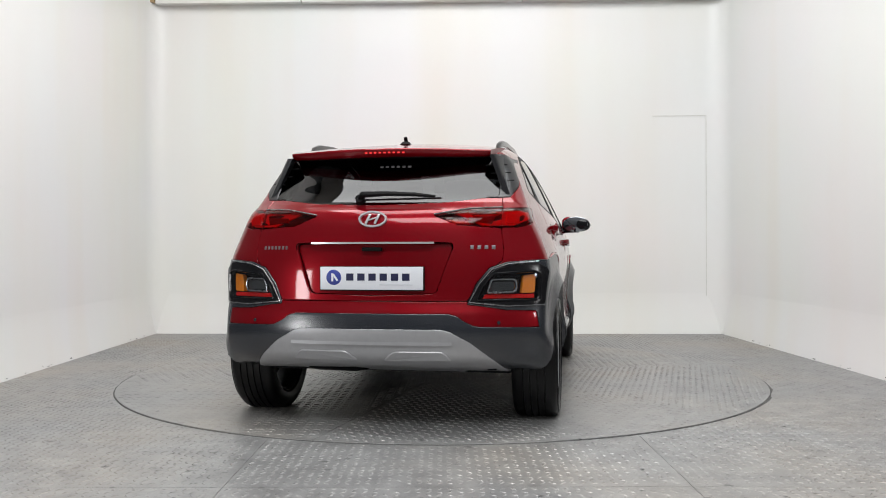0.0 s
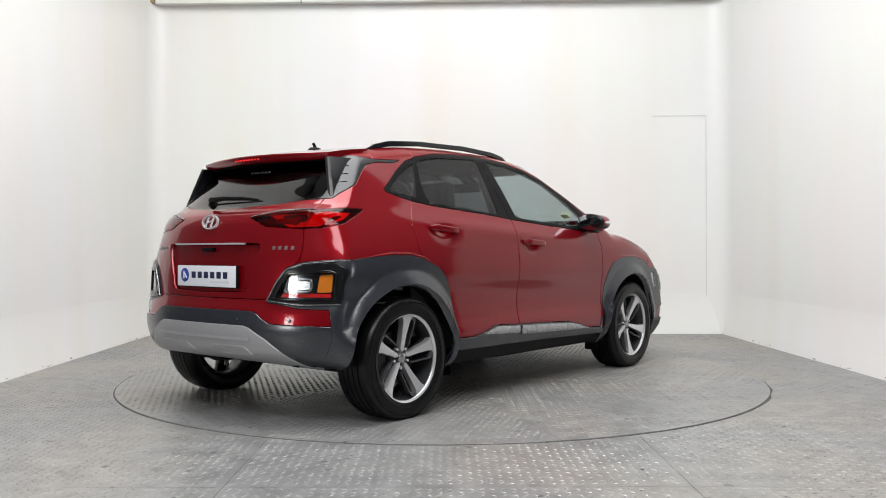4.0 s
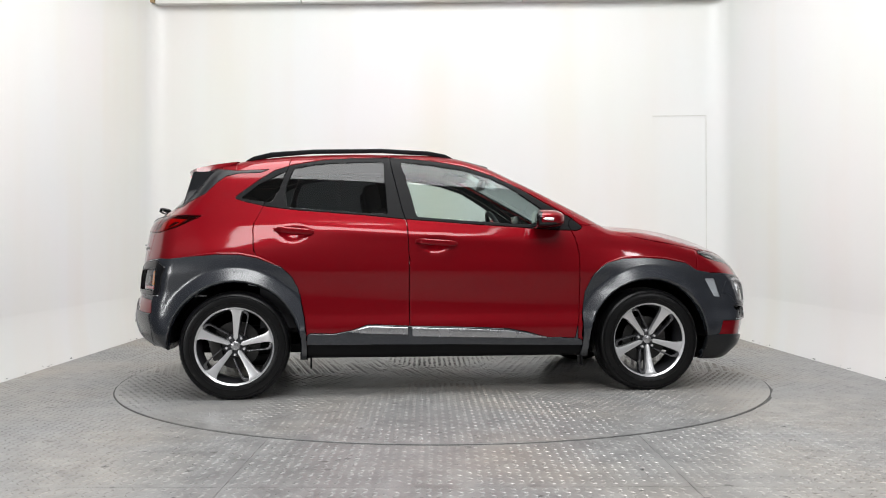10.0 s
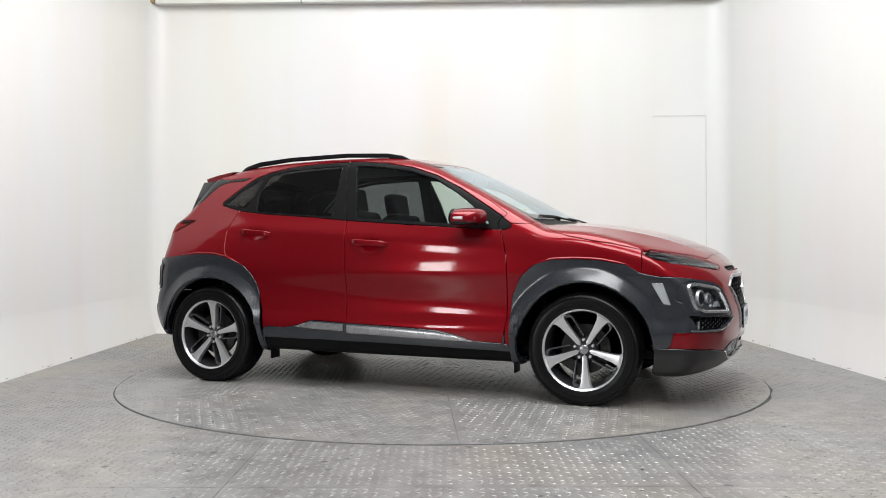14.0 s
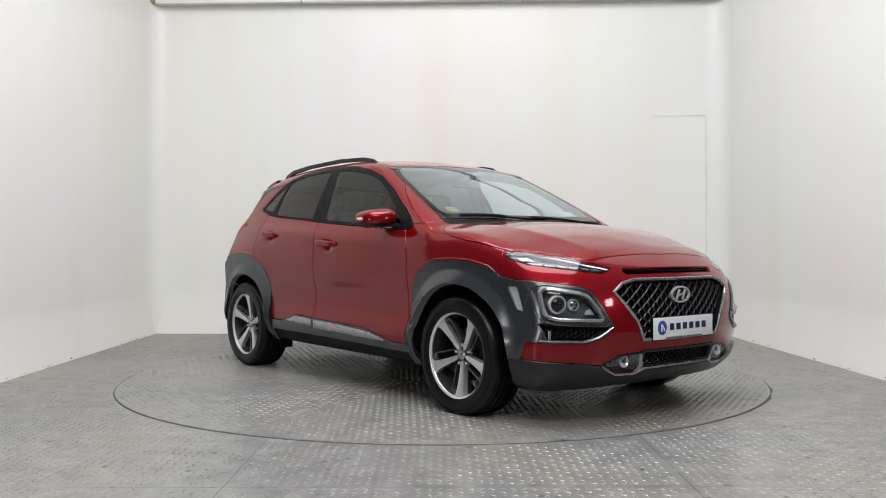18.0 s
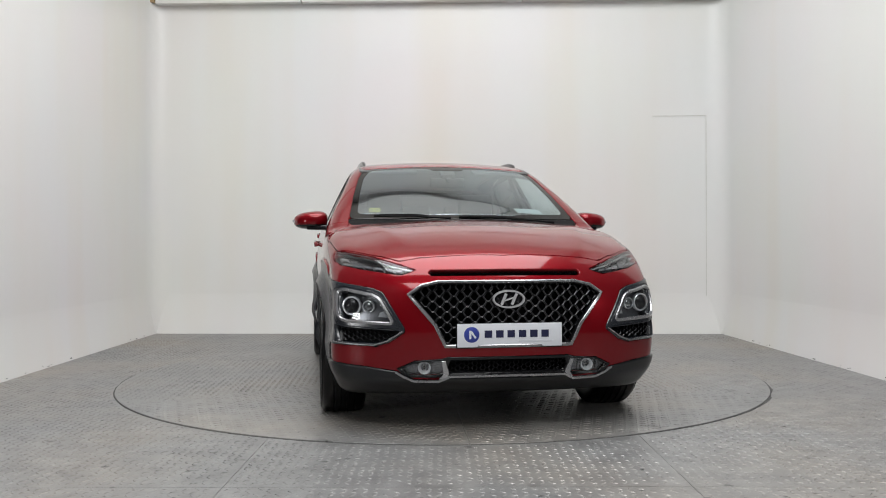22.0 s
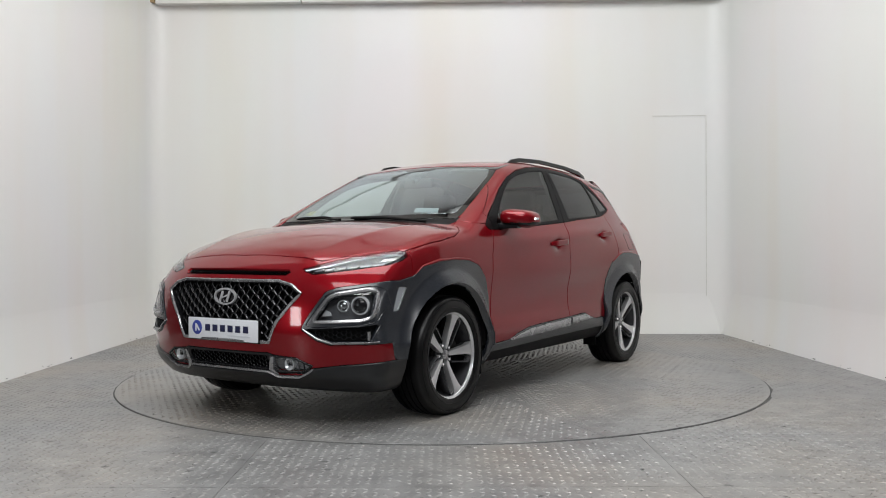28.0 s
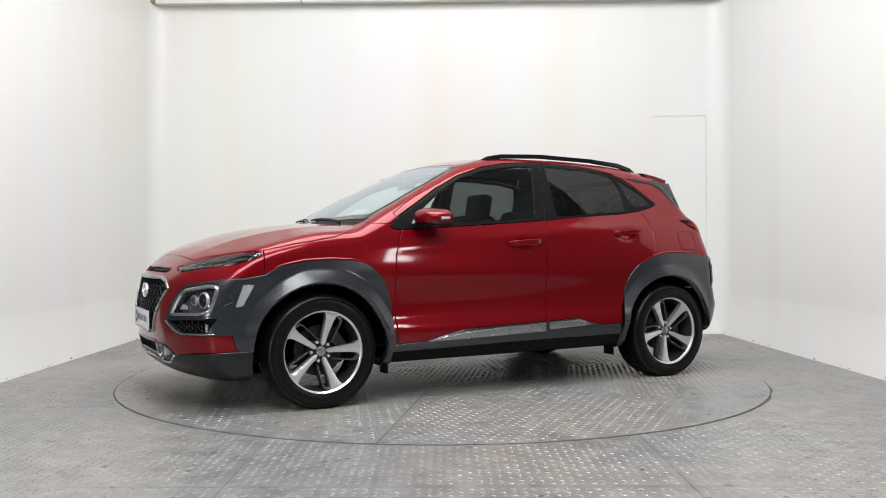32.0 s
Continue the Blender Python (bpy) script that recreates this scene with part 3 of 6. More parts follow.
B_TOP = [(-0.350, 1.60), (-0.348, 1.489), (-0.328, 1.383), (-0.280, 1.159), (-0.253, 1.069), (-0.243, 0.874), (-0.238, 0.329)]
FRONT_DOOR = rounded(B_TOP + [(0.814, 0.330), (0.843, 0.489), (0.846, 0.701), (0.841, 0.877), (0.814, 0.982), (0.775, 1.071), (0.835, 1.12), (0.5, 1.34), (0.32, 1.43), (0.1, 1.53)], 0.02)
REAR_DOOR = rounded(B_TOP[::-1] + [(-0.97, 1.50), (-0.995, 1.410), (-1.060, 1.300), (-1.133, 1.188), (-1.197, 1.050), (-1.190, 0.907), (-1.153, 0.830), (-1.023, 0.790),
                                   (-0.925, 0.68), (-0.884, 0.485), (-0.869, 0.329)], 0.02)
SILL = rounded([(-0.869, 0.391), (-0.706, 0.387), (-0.600, 0.407), (-0.495, 0.441), (-0.249, 0.431), (0.138, 0.418), (0.384, 0.405), (0.525, 0.377), (0.631, 0.347), (0.862, 0.336),
                (0.862, 0.0), (-0.869, 0.0)], 0.03)
REAR_CLAD = rounded([(-0.872, 0.0), (-0.874, 0.345), (-0.891, 0.485), (-0.910, 0.626), (-0.954, 0.732), (-1.024, 0.797), (-1.165, 0.857), (-1.272, 0.877), (-1.414, 0.879), (-1.629, 0.857),
                     (-1.75, 0.845), (-1.80, 0.838), (-1.795, 0.60), (-1.795, 0.0)], 0.03)
RTRIM = rounded([(-0.1, 0.590), (0.385, 0.590), (0.425, 0.578), (0.458, 0.555), (0.505, 0.532), (0.538, 0.527), (0.814, 0.520), (1.0, 0.520), (1.0, 0.0), (-0.1, 0.0)], 0.012)
RSKID = [(-0.1, 0.517), (0.350, 0.516), (0.390, 0.506), (0.485, 0.455), (0.600, 0.362), (0.68, 0.28), (-0.1, 0.28)]
HATCH = [(-0.1, 0.651), (0.470, 0.651), (0.545, 0.755), (0.600, 0.82), (0.637, 0.845), (0.642, 0.909), (0.630, 0.995), (0.632, 1.09), (0.618, 1.168), (0.606, 1.20), (0.600, 1.60), (-0.1, 1.60)]
RECESS = rounded([(-0.1, 0.936), (0.392, 0.934), (0.398, 0.915), (0.318, 0.690), (-0.1, 0.676)], 0.02)
ROOF_PANEL = [(-1.312, -0.1), (-1.312, 0.545), (-1.0, 0.555), (-0.3, 0.560), (0.10, 0.562), (0.231, 0.560), (0.30, 0.45), (0.34, -0.1)]
SPOILER = [(-1.312, -0.1), (-1.312, 0.70), (-2.0, 0.70), (-2.0, -0.1)]

R = []


def region(name, proj, poly, near):
    R.append((name, proj, list(poly), near))


region("arch", "side", disc_outline(HUB, AXLE + 0.005, 0.402), lambda x, y, z: y > 0.42)
region("arch", "side", disc_outline(-HUB, AXLE + 0.005, 0.402), lambda x, y, z: y > 0.42)
region("grille", "front", GRILLE, lambda x, y, z: x > 1.9)
region("slot", "front", SLOT, lambda x, y, z: x > 1.9)
region("lower_grille", "front", LOWER, lambda x, y, z: x > 1.9)
region("fog", "front", FOG, lambda x, y, z: x > 1.9)
region("lower_frame", "front", [(-0.1, 0.383), (0.300, 0.383), (0.330, 0.374), (0.458, 0.364), (0.540, 0.326), (0.500, 0.281), (-0.1, 0.281)], lambda x, y, z: (x > 1.9) & (y < 0.56))
region("drl", "front", DRL, lambda x, y, z: x > 1.54)
region("pod_lens", "front", PODLENS, lambda x, y, z: x > 1.78)
region("pod", "front", POD, lambda x, y, z: x > 1.78)
region("intake", "front", INTAKE, lambda x, y, z: x > 1.84)
region("marker", "side", MARKER, lambda x, y, z: y > 0.7)
for hub in (HUB, -HUB):
    for r in (0.440, 0.466, 0.476, 0.490):
        region("", "side", disc_outline(hub, AXLE, r, 48), lambda x, y, z: (y > 0.74) & (z > 0.25))
region("front_clad", "side", FRONT_CLAD, lambda x, y, z: y > 0.70)
region("front_clad", "front", POD_CLAD, lambda x, y, z: x > 1.70)
region("lip", "front", LIP, lambda x, y, z: (x > 1.66) & (z > 0.15))
region("rpod_lens", "rear", RPODLENS, lambda x, y, z: x < -1.7)
region("rpod", "rear", RPOD, lambda x, y, z: x < -1.68)
region("tail_inner", "rear", [(0.2, 0.9), (0.626, 0.9), (0.630, 1.2), (0.2, 1.2)], lambda x, y, z: (x < -1.6) & inside(y, z, TAIL_REAR) & inside(x, z, TAIL_SIDE))
region("tail_outer", "rear", TAIL_REAR, lambda x, y, z: (x < -1.4) & inside(x, z, TAIL_SIDE))
region("", "side", TAIL_SIDE, lambda x, y, z: (x < -1.4) & (y > 0.3))
region("rear_glass", "rear", REAR_GLASS, lambda x, y, z: x < -1.30)
region("d_trim", "side", D_TRIM, lambda x, y, z: y > 0.46)
region("front_window", "side", FRONT_WINDOW, lambda x, y, z: y > 0.5)
region("rear_window", "side", REAR_WINDOW, lambda x, y, z: y > 0.5)
region("quarter_window", "side", QUARTER_WINDOW, lambda x, y, z: y > 0.5)
region("", "side", FRONT_DOOR, lambda x, y, z: y > 0.5)
region("", "side", REAR_DOOR, lambda x, y, z: y > 0.5)
region("dlo_front", "side", DLO, lambda x, y, z: (y > 0.5) & inside(x, z, FRONT_DOOR))
region("dlo_rear", "side", DLO, lambda x, y, z: (y > 0.5) & inside(x, z, REAR_DOOR))
region("dlo_rest", "side", DLO, lambda x, y, z: y > 0.5)
region("screen", "top", SCREEN_CLEAR, lambda x, y, z: z > 1.0)
region("frit", "top", WINDSCREEN, lambda x, y, z: z > 1.0)
region("cowl", "top", COWL, lambda x, y, z: (z > 0.9) & (y < 0.73))
region("", "top", HOOD, lambda x, y, z: (z > 0.78) & ((x > 1.6) | (y < 0.74)))
region("hood", "side", HOOD_SIDE, lambda x, y, z: (z > 0.78) & inside(x, y, HOOD_PLAN))
region("sill_low", "side", [(-0.868, 0.324), (0.0, 0.316), (0.862, 0.296), (0.862, 0.0), (-0.868, 0.0)], lambda x, y, z: (y > 0.6) & (z > 0.2))
region("sill", "side", SILL, lambda x, y, z: (y > 0.6) & (z > 0.2))
region("rear_clad", "side", REAR_CLAD, lambda x, y, z: y > 0.66)
region("rear_clad", "rear", RPOD_CLAD, lambda x, y, z: x < -1.65)
region("skid", "rear", RSKID, lambda x, y, z: (x < -1.6))
region("rtrim", "rear", RTRIM, lambda x, y, z: x < -1.55)
region("recess", "rear", RECESS, lambda x, y, z: x < -1.8)
region("hatch", "rear", HATCH, lambda x, y, z: x < -1.40)
region("spoiler", "top", SPOILER, lambda x, y, z: z > 1.39)
region("roof", "top", ROOF_PANEL, lambda x, y, z: z > 1.38)
region("front_door", "side", FRONT_DOOR, lambda x, y, z: (y > 0.5) & (z > 0.3))
region("rear_door", "side", REAR_DOOR, lambda x, y, z: (y > 0.5) & (z > 0.3))
region("under", "side", [(-2.3, -0.1), (2.4, -0.1), (2.4, 0.27), (-2.3, 0.27)], lambda x, y, z: ((z < 0.25) | ((x < -1.5) & (z < 0.36))) & (y < 0.86))
region("front_bumper", "side", [(1.632, 0.0), (1.632, 0.95), (2.4, 0.95), (2.4, 0.0)], lambda x, y, z: x > 1.55)
region("rear_bumper", "side", [(-2.3, 0.0), (-2.3, 0.66), (-1.6, 0.66), (-1.6, 0.0)], lambda x, y, z: x < -1.5)
region("fender", "side", [(0.83, 0.0), (0.83, 1.0), (0.80, 1.03), (0.86, 1.06), (0.97, 1.06), (1.05, 1.10), (1.7, 1.1), (1.7, 0.0)], lambda x, y, z: x > 0.6)
region("body_side", "side", [(-2.4, 0.0), (-2.4, 1.7), (2.4, 1.7), (2.4, 0.0)], lambda x, y, z: x > -9)
skin = Skin(R)
skin.pieces("dlo_rest", [("dlo_rest", -1.15, 1.3), ("mirror_base", 0.82, 1.05)])
skin.pieces("body_side", [("body_side", -1.42, 1.14), ("rear_clad", -0.88, 0.38), ("rear_clad", -0.93, 0.67), ("pillar", 0.84, 1.13), ("under", -1.49, 0.25),
                          ("sill", 0.82, 0.36), ("fender", 0.82, 0.98), ("rear_bumper", -1.92, 0.67)])
# ---- the car ----
car = tagged(new("car"), "red metallic crossover car with grey cladding on the turntable", "car")


def arch_flare(P):
    """The cladding swells to a broad sloping band round the wheel openings."""
    r = np.minimum(np.hypot(P[:, 0] - HUB, P[:, 2] - AXLE), np.hypot(P[:, 0] + HUB, P[:, 2] - AXLE))
    s = np.minimum(0.005 * np.log1p(np.exp(np.clip((0.474 - r) / 0.005, -30, 30))) / 0.072, 1)
    fade = np.clip((np.abs(P[:, 1]) - 0.74) / 0.08, 0, 1)
    fade = fade * np.clip((1.80 - np.abs(P[:, 0])) / 0.28, 0.15, 1)
    return 0.005 + 0.042 * s * fade * np.clip((P[:, 2] - 0.24) / 0.16, 0, 1)


def twin(name, names, materials, label="", parent=car, **how):
    """A panel of the right side and its twin on the left."""
    parents = parent if isinstance(parent, tuple) else (parent, parent)
    return skin.build(name, names, materials, parents[0], label, **how), skin.build(name, names, materials, parents[1], label, flip=True, **how)


INNER = [RED, TRIM]
hood = skin.build("hood", ["hood"], [RED, BLACK], car, both=True)
roof = skin.build("roof", ["roof", "spoiler"], [RED, HEADLINER], car, both=True, gap=0.001)
twin("quarter_panel", ["body_side"], INNER, gap=0.001)
twin("windscreen_pillar", ["pillar"], INNER, gap=0.001)
fenders = twin("fender", ["fender"], [RED, BLACK], gap=0.002)
bumper = skin.build("front_bumper", ["front_bumper"], [RED, BLACK], car, both=True, gap=0.002, depth=0.03)
rear_bumper = skin.build("rear_bumper", ["rear_bumper"], [RED, BLACK], car, both=True, gap=0.002, depth=0.03)
tailgate = skin.build("tailgate", ["hatch"], INNER, car, both=True, gap=0.003)
front_doors = twin("front_door", ["front_door"], INNER, gap=0.003)
rear_doors = twin("rear_door", ["rear_door"], INNER, gap=0.003)
skin.build("number_plate_recess", ["recess"], [RED, BLACK], tailgate, both=True, gap=0.0, out=-0.022, depth=0.01)
twin("window_frame", ["dlo_front"], [BLACK, TRIM], "black window surround", parent=front_doors, out=-0.001, gap=0.002)
twin("window_frame", ["dlo_rear"], [BLACK, TRIM], "black window surround", parent=rear_doors, out=-0.001, gap=0.002)
quarters = twin("quarter_frame", ["dlo_rest"], [BLACK, TRIM], "black quarter window surround", out=-0.001, gap=0.002)
twin("mirror_base", ["mirror_base"], [BLACK, TRIM], "black mirror base trim", parent=front_doors, out=-0.001, gap=0.001)
thin = dict(lining=False, depth=0.006, gap=0.0, out=-0.005)
twin("window_glass", ["front_window"], FRONTGLASS, "clear door window glass", parent=front_doors, **thin)
twin("window_glass", ["rear_window"], PRIVACY, "dark tinted door window glass", parent=rear_doors, **thin)
twin("quarter_glass", ["quarter_window"], PRIVACY, "dark tinted quarter glass", parent=quarters, **thin)
windscreen = skin.build("windscreen", ["screen"], SCREEN, car, "clear windscreen with a black border", both=True, lining=False, depth=0.006, gap=0.0, out=-0.002)
skin.build("windscreen_border", ["frit"], FRIT, windscreen, "black printed glass border", both=True, lining=False, depth=0.006, gap=0.0, out=-0.002)
rear_window = skin.build("rear_window", ["rear_glass"], REARGLASS, tailgate, "dark tinted rear window", both=True, lining=False, depth=0.006, gap=0.0, out=-0.003)
twin("rear_pillar_trim", ["d_trim"], [LIPGREY, TRIM], "black ribbed rear pillar trim", out=0.002, gap=0.001)
skin.build("cowl", ["cowl"], [BLACK, BLACK], car, "black cowl panel", both=True, out=-0.006)
twin("front_arch_cladding", ["front_clad"], [CLAD, BLACK], "dark grey front wheel arch cladding", out=arch_flare, gap=0.0, depth=0.04)
twin("rear_arch_cladding", ["rear_clad"], [CLAD, BLACK], "dark grey rear wheel arch cladding", out=arch_flare, gap=0.0, depth=0.04)
twin("sill_cladding", ["sill"], [CLAD, BLACK], "dark grey sill cladding", out=0.008, gap=0.0, depth=0.04)
twin("sill_skirt", ["sill_low"], [BLACK, BLACK], "black lower sill skirt", out=-0.008, gap=0.0, depth=0.04)
lip = skin.build("front_lip", ["lip"], [LIPGREY, BLACK], car, "dark grey lower bumper lip", both=True, out=0.012, gap=0.0, depth=0.04)
skin.build("lower_grille_frame", ["lower_frame"], [GLOSS, BLACK], bumper, "black lower grille frame", both=True, out=0.002, gap=0.0)
rear_trim = skin.build("rear_lower_trim", ["rtrim"], [CLAD, BLACK], car, "dark grey lower rear bumper", both=True, out=0.008, gap=0.0, depth=0.04)
skid = skin.build("rear_skid_plate", ["skid"], [SKID, BLACK], car, "silver rear skid plate", both=True, out=0.014, gap=0.0, depth=0.04)
skin.build("underbody", ["under"], [BLACK, BLACK], car, "black underbody", both=True, gap=0.0)
# ---- finding the skin ----
def reach(a, b, at):
    """How far out the body goes on a straight line; at(k) gives x, y, z for distances k."""
    for _ in range(3):
        k = np.linspace(a, b, 25)
        out = body(*at(k)) > 0
        i = max(int(np.argmax(out)), 1) if out.any() else 24
        a, b = k[i - 1], k[i]
    return float((a + b) / 2)


def on_side(x, z):
    """Half the car's width at a place seen from the side."""
    return reach(0.3, 1.2, lambda k: (k * 0 + x, k, k * 0 + z))


def on_end(y, z, end):
    """How far the nose (end 1) or the tail (end -1) reaches at a place seen from that end."""
    return end * reach(0.8, 2.5, lambda k: (end * k, k * 0 + y, k * 0 + z))


def on_top(x, y):
    return reach(0.7, 1.8, lambda k: (k * 0 + x, k * 0 + y, k))


def skin_point(view, u, v, side=-1):
    if view == "side":
        p = np.array([u, side * on_side(u, v), v])
    elif view == "front":
        p = np.array([on_end(u, v, 1), u, v])
    elif view == "rear":
        p = np.array([on_end(u, v, -1), u, v])
    else:
        p = np.array([u, v, on_top(u, v)])
    n = gradient(p[None])[0]
    return p, n / np.linalg.norm(n)


def patch(view, poly, out, thick, side=-1, rim=0.0015):
    """A thin plate with that outline which lies on the skin."""
    top, low, edge = [], [], []
    inner = shrunk(poly, rim)
    bm = bmesh.new()
    for (u, v), (iu, iv) in zip(poly, inner):
        p, n = skin_point(view, u, v, side)
        q, k = skin_point(view, iu, iv, side)
        top.append(bm.verts.new(q + k * out))
        edge.append(bm.verts.new(p + n * (out - rim)))
        low.append(bm.verts.new(p + n * (out - thick)))
    m = len(poly)
    bm.faces.new(top)
    for i in range(m):
        j = (i + 1) % m
        bm.faces.new((top[i], top[j], edge[j], edge[i]))
        bm.faces.new((edge[i], edge[j], low[j], low[i]))
    bmesh.ops.recalc_face_normals(bm, faces=bm.faces[:])
    return bm


def band(upper, under, out, side, steps=22, rows=4):
    """A raised strip on the car's side between two edge lines, each given as (x, z) points."""
    bm = bmesh.new()
    grid = []
    for x in np.linspace(upper[0][0], upper[-1][0], steps):
        hi, lo = np.interp(x, *zip(*upper)), np.interp(x, *zip(*under))
        col = []
        for k, v in enumerate((0.0, 0.0, *np.linspace(0.12, 0.88, rows), 1.0, 1.0)):
            p, n = skin_point("side", float(x), float(lo + (hi - lo) * v), side)
            lift = out - 0.02 if k in (0, rows + 3) else out - 0.003 if k in (1, rows + 2) else out
            col.append(bm.verts.new(p + n * lift))
        grid.append(col)
    for p, q in zip(grid, grid[1:]):
        for i in range(len(p) - 1):
            bm.faces.new((p[i], p[i + 1], q[i + 1], q[i]))
    bm.faces.new(grid[0])
    bm.faces.new(grid[-1])
    bmesh.ops.recalc_face_normals(bm, faces=bm.faces[:])
    return bm


def dense(pts, step=0.03, closed=False):
    """More points along a line."""
    out = []
    ends = pts + pts[:1] if closed else pts
    for p, q in zip(ends, ends[1:]):
        p, q = np.array(p, float), np.array(q, float)
        n = max(1, int(np.linalg.norm(q - p) / step))
        out += [tuple(p + (q - p) * k / n) for k in range(n)]
    return out if closed else out + [tuple(pts[-1])]


# ---- wheels ----
TYRE = [(0.232, -0.096), (0.240, -0.112), (0.262, -0.119), (0.290, -0.1195), (0.310, -0.114), (0.322, -0.104), (0.3285, -0.088), (0.3295, -0.062), (0.3295, -0.059), (0.3225, -0.0575),
        (0.3225, -0.0525), (0.330, -0.051), (0.331, -0.022), (0.324, -0.0205), (0.324, -0.0155), (0.331, -0.014), (0.331, 0.014), (0.324, 0.0155), (0.324, 0.0205), (0.331, 0.022),
        (0.330, 0.051), (0.3225, 0.0525), (0.3225, 0.0575), (0.3295, 0.059), (0.3285, 0.088), (0.322, 0.104), (0.310, 0.114), (0.290, 0.1195), (0.262, 0.119), (0.240, 0.112), (0.232, 0.096)]
BARREL = [(0.236, 0.1125), (0.241, 0.108), (0.238, 0.098), (0.226, 0.090), (0.218, 0.060), (0.208, -0.02), (0.214, -0.09), (0.226, -0.105), (0.229, -0.105)]
SPOKE = [(0.030, 0.000), (0.046, -0.0125), (0.075, -0.0140), (0.120, -0.0180), (0.180, -0.0245), (0.208, -0.031), (0.2220, -0.047), (0.2280, -0.030), (0.2295, 0.000), (0.2280, 0.028), (0.2220, 0.042), (0.206, 0.030), (0.185, 0.0240),
         (0.120, 0.0175), (0.075, 0.0140), (0.046, 0.0125)]
BLADE = [(0.062, -0.0465), (0.120, -0.0560), (0.178, -0.0655), (0.194, -0.059), (0.208, -0.036), (0.2170, -0.043), (0.2140, -0.060), (0.204, -0.0715), (0.186, -0.0745), (0.120, -0.0635), (0.062, -0.0535)]


def wheel_at(x, side, turn):
    """A wheel in the car's space. Its own z axis points out of the car."""
    w = new("wheel")
    w.parent = car
    w.matrix_basis = pose(x, side * 0.770, AXLE, -90 * side, 0, 0) @ pose(0, 0, 0, 0, 0, turn)
    tagged(w, "five-spoke machined alloy wheel with black tyre")
    return w


def wheel_parts(w):
    bm = lathe(TYRE, 144)
    for v in bm.verts:
        r = math.hypot(v.co.x, v.co.y)
        if r > 0.318 and abs(v.co.z) > 0.060 and int(round(math.degrees(math.atan2(v.co.y, v.co.x)) / 2.5)) % 2 == 0:
            v.co.x, v.co.y = v.co.x * (1 - 0.0028 / r), v.co.y * (1 - 0.0028 / r)
    part("tyre", bm, RUBBER, w, "black rubber tyre with grooved tread")
    for r in (0.262, 0.304):
        part("sidewall_ridge", lathe([(r - 0.0025, 0.1150), (r - 0.001, 0.1212), (r + 0.001, 0.1212), (r + 0.0025, 0.1130)], 72), RUBBER, w)
    rim = part("rim", lathe(BARREL, 72), DARKALLOY, w, "dark alloy rim with a bright lip")
    part("rim_lip", lathe([(0.2245, 0.0950), (0.2260, 0.0990), (0.2310, 0.1030), (0.2380, 0.1070), (0.2435, 0.1120), (0.2470, 0.1135), (0.2480, 0.1090), (0.2400, 0.1000), (0.2260, 0.0900)], 72, closed=True), MACHINED, rim, "bright machined rim edge")
    part("brake_disc", lathe([(0.0, -0.012), (0.145, -0.012), (0.145, 0.010), (0.085, 0.010), (0.080, 0.026), (0.0, 0.026)], 48), STEEL, w, "grey steel brake disc")
    part("brake_caliper", box((0.07, 0.16, 0.07), pose(-0.12, 0.02, 0.0), 0.012), STEEL, w)
    for k in range(5):
        m = pose(0, 0, 0, 0, 0, 72 * k)

        def dish(bm):
            for v in bm.verts:
                r = math.hypot(v.co.x, v.co.y)
                v.co.z += 0.030 * min(max((r - 0.04) / 0.18, 0), 1) ** 1.4
            bm.transform(m)
            return bm
        part("spoke", dish(prism(SPOKE, 0.030, 0.066, bevel=0.0025)), MACHINED, w, "bright machined wheel spoke")
        part("spoke_blade", dish(prism(BLADE, 0.036, 0.062, bevel=0.0025)), WEBALLOY, w, "dark grey pocket edge beside the spoke")
        part("spoke_web", dish(join(prism([(0.055, -0.040), (0.066, -0.053), (0.190, -0.075), (0.224, -0.060), (0.220, -0.050), (0.186, -0.066), (0.068, -0.046)], 0.012, 0.0585),
                                    prism([(0.030, -0.012), (0.060, -0.018), (0.120, -0.018), (0.180, -0.028), (0.219, -0.046), (0.219, 0.036), (0.170, 0.020), (0.120, 0.012), (0.060, 0.013), (0.03, 0.01)], 0.004, 0.0295))),
             DARKALLOY, w, "dark painted spoke side")
        part("wheel_nut", lathe([(0.0, 0.062), (0.0075, 0.062), (0.0095, 0.058), (0.0095, 0.032)], 6, pose(0.0555 * math.cos(math.radians(72 * k + 36)), 0.0555 * math.sin(math.radians(72 * k + 36)), 0.0)), CHROME, w)
    part("hub", lathe([(0.0, 0.048), (0.045, 0.048), (0.068, 0.040), (0.076, 0.020), (0.076, -0.01)], 40), DARKALLOY, w)
    part("hub_cap", lathe([(0.0, 0.0705), (0.020, 0.0695), (0.027, 0.066), (0.029, 0.058), (0.029, 0.03)], 32), SATIN, w, "round silver hub cap")


first = wheel_at(HUB, -1, 58)
wheel_parts(first)
for x, side, turn in ((-HUB, -1, 15), (HUB, 1, 40), (-HUB, 1, 12)):
    w = wheel_at(x, side, turn)
    for o in first.children:
        c = o.copy()
        scene.collection.objects.link(c)
        c.parent = w
        for g in o.children:
            d = g.copy()
            scene.collection.objects.link(d)
            d.parent = c

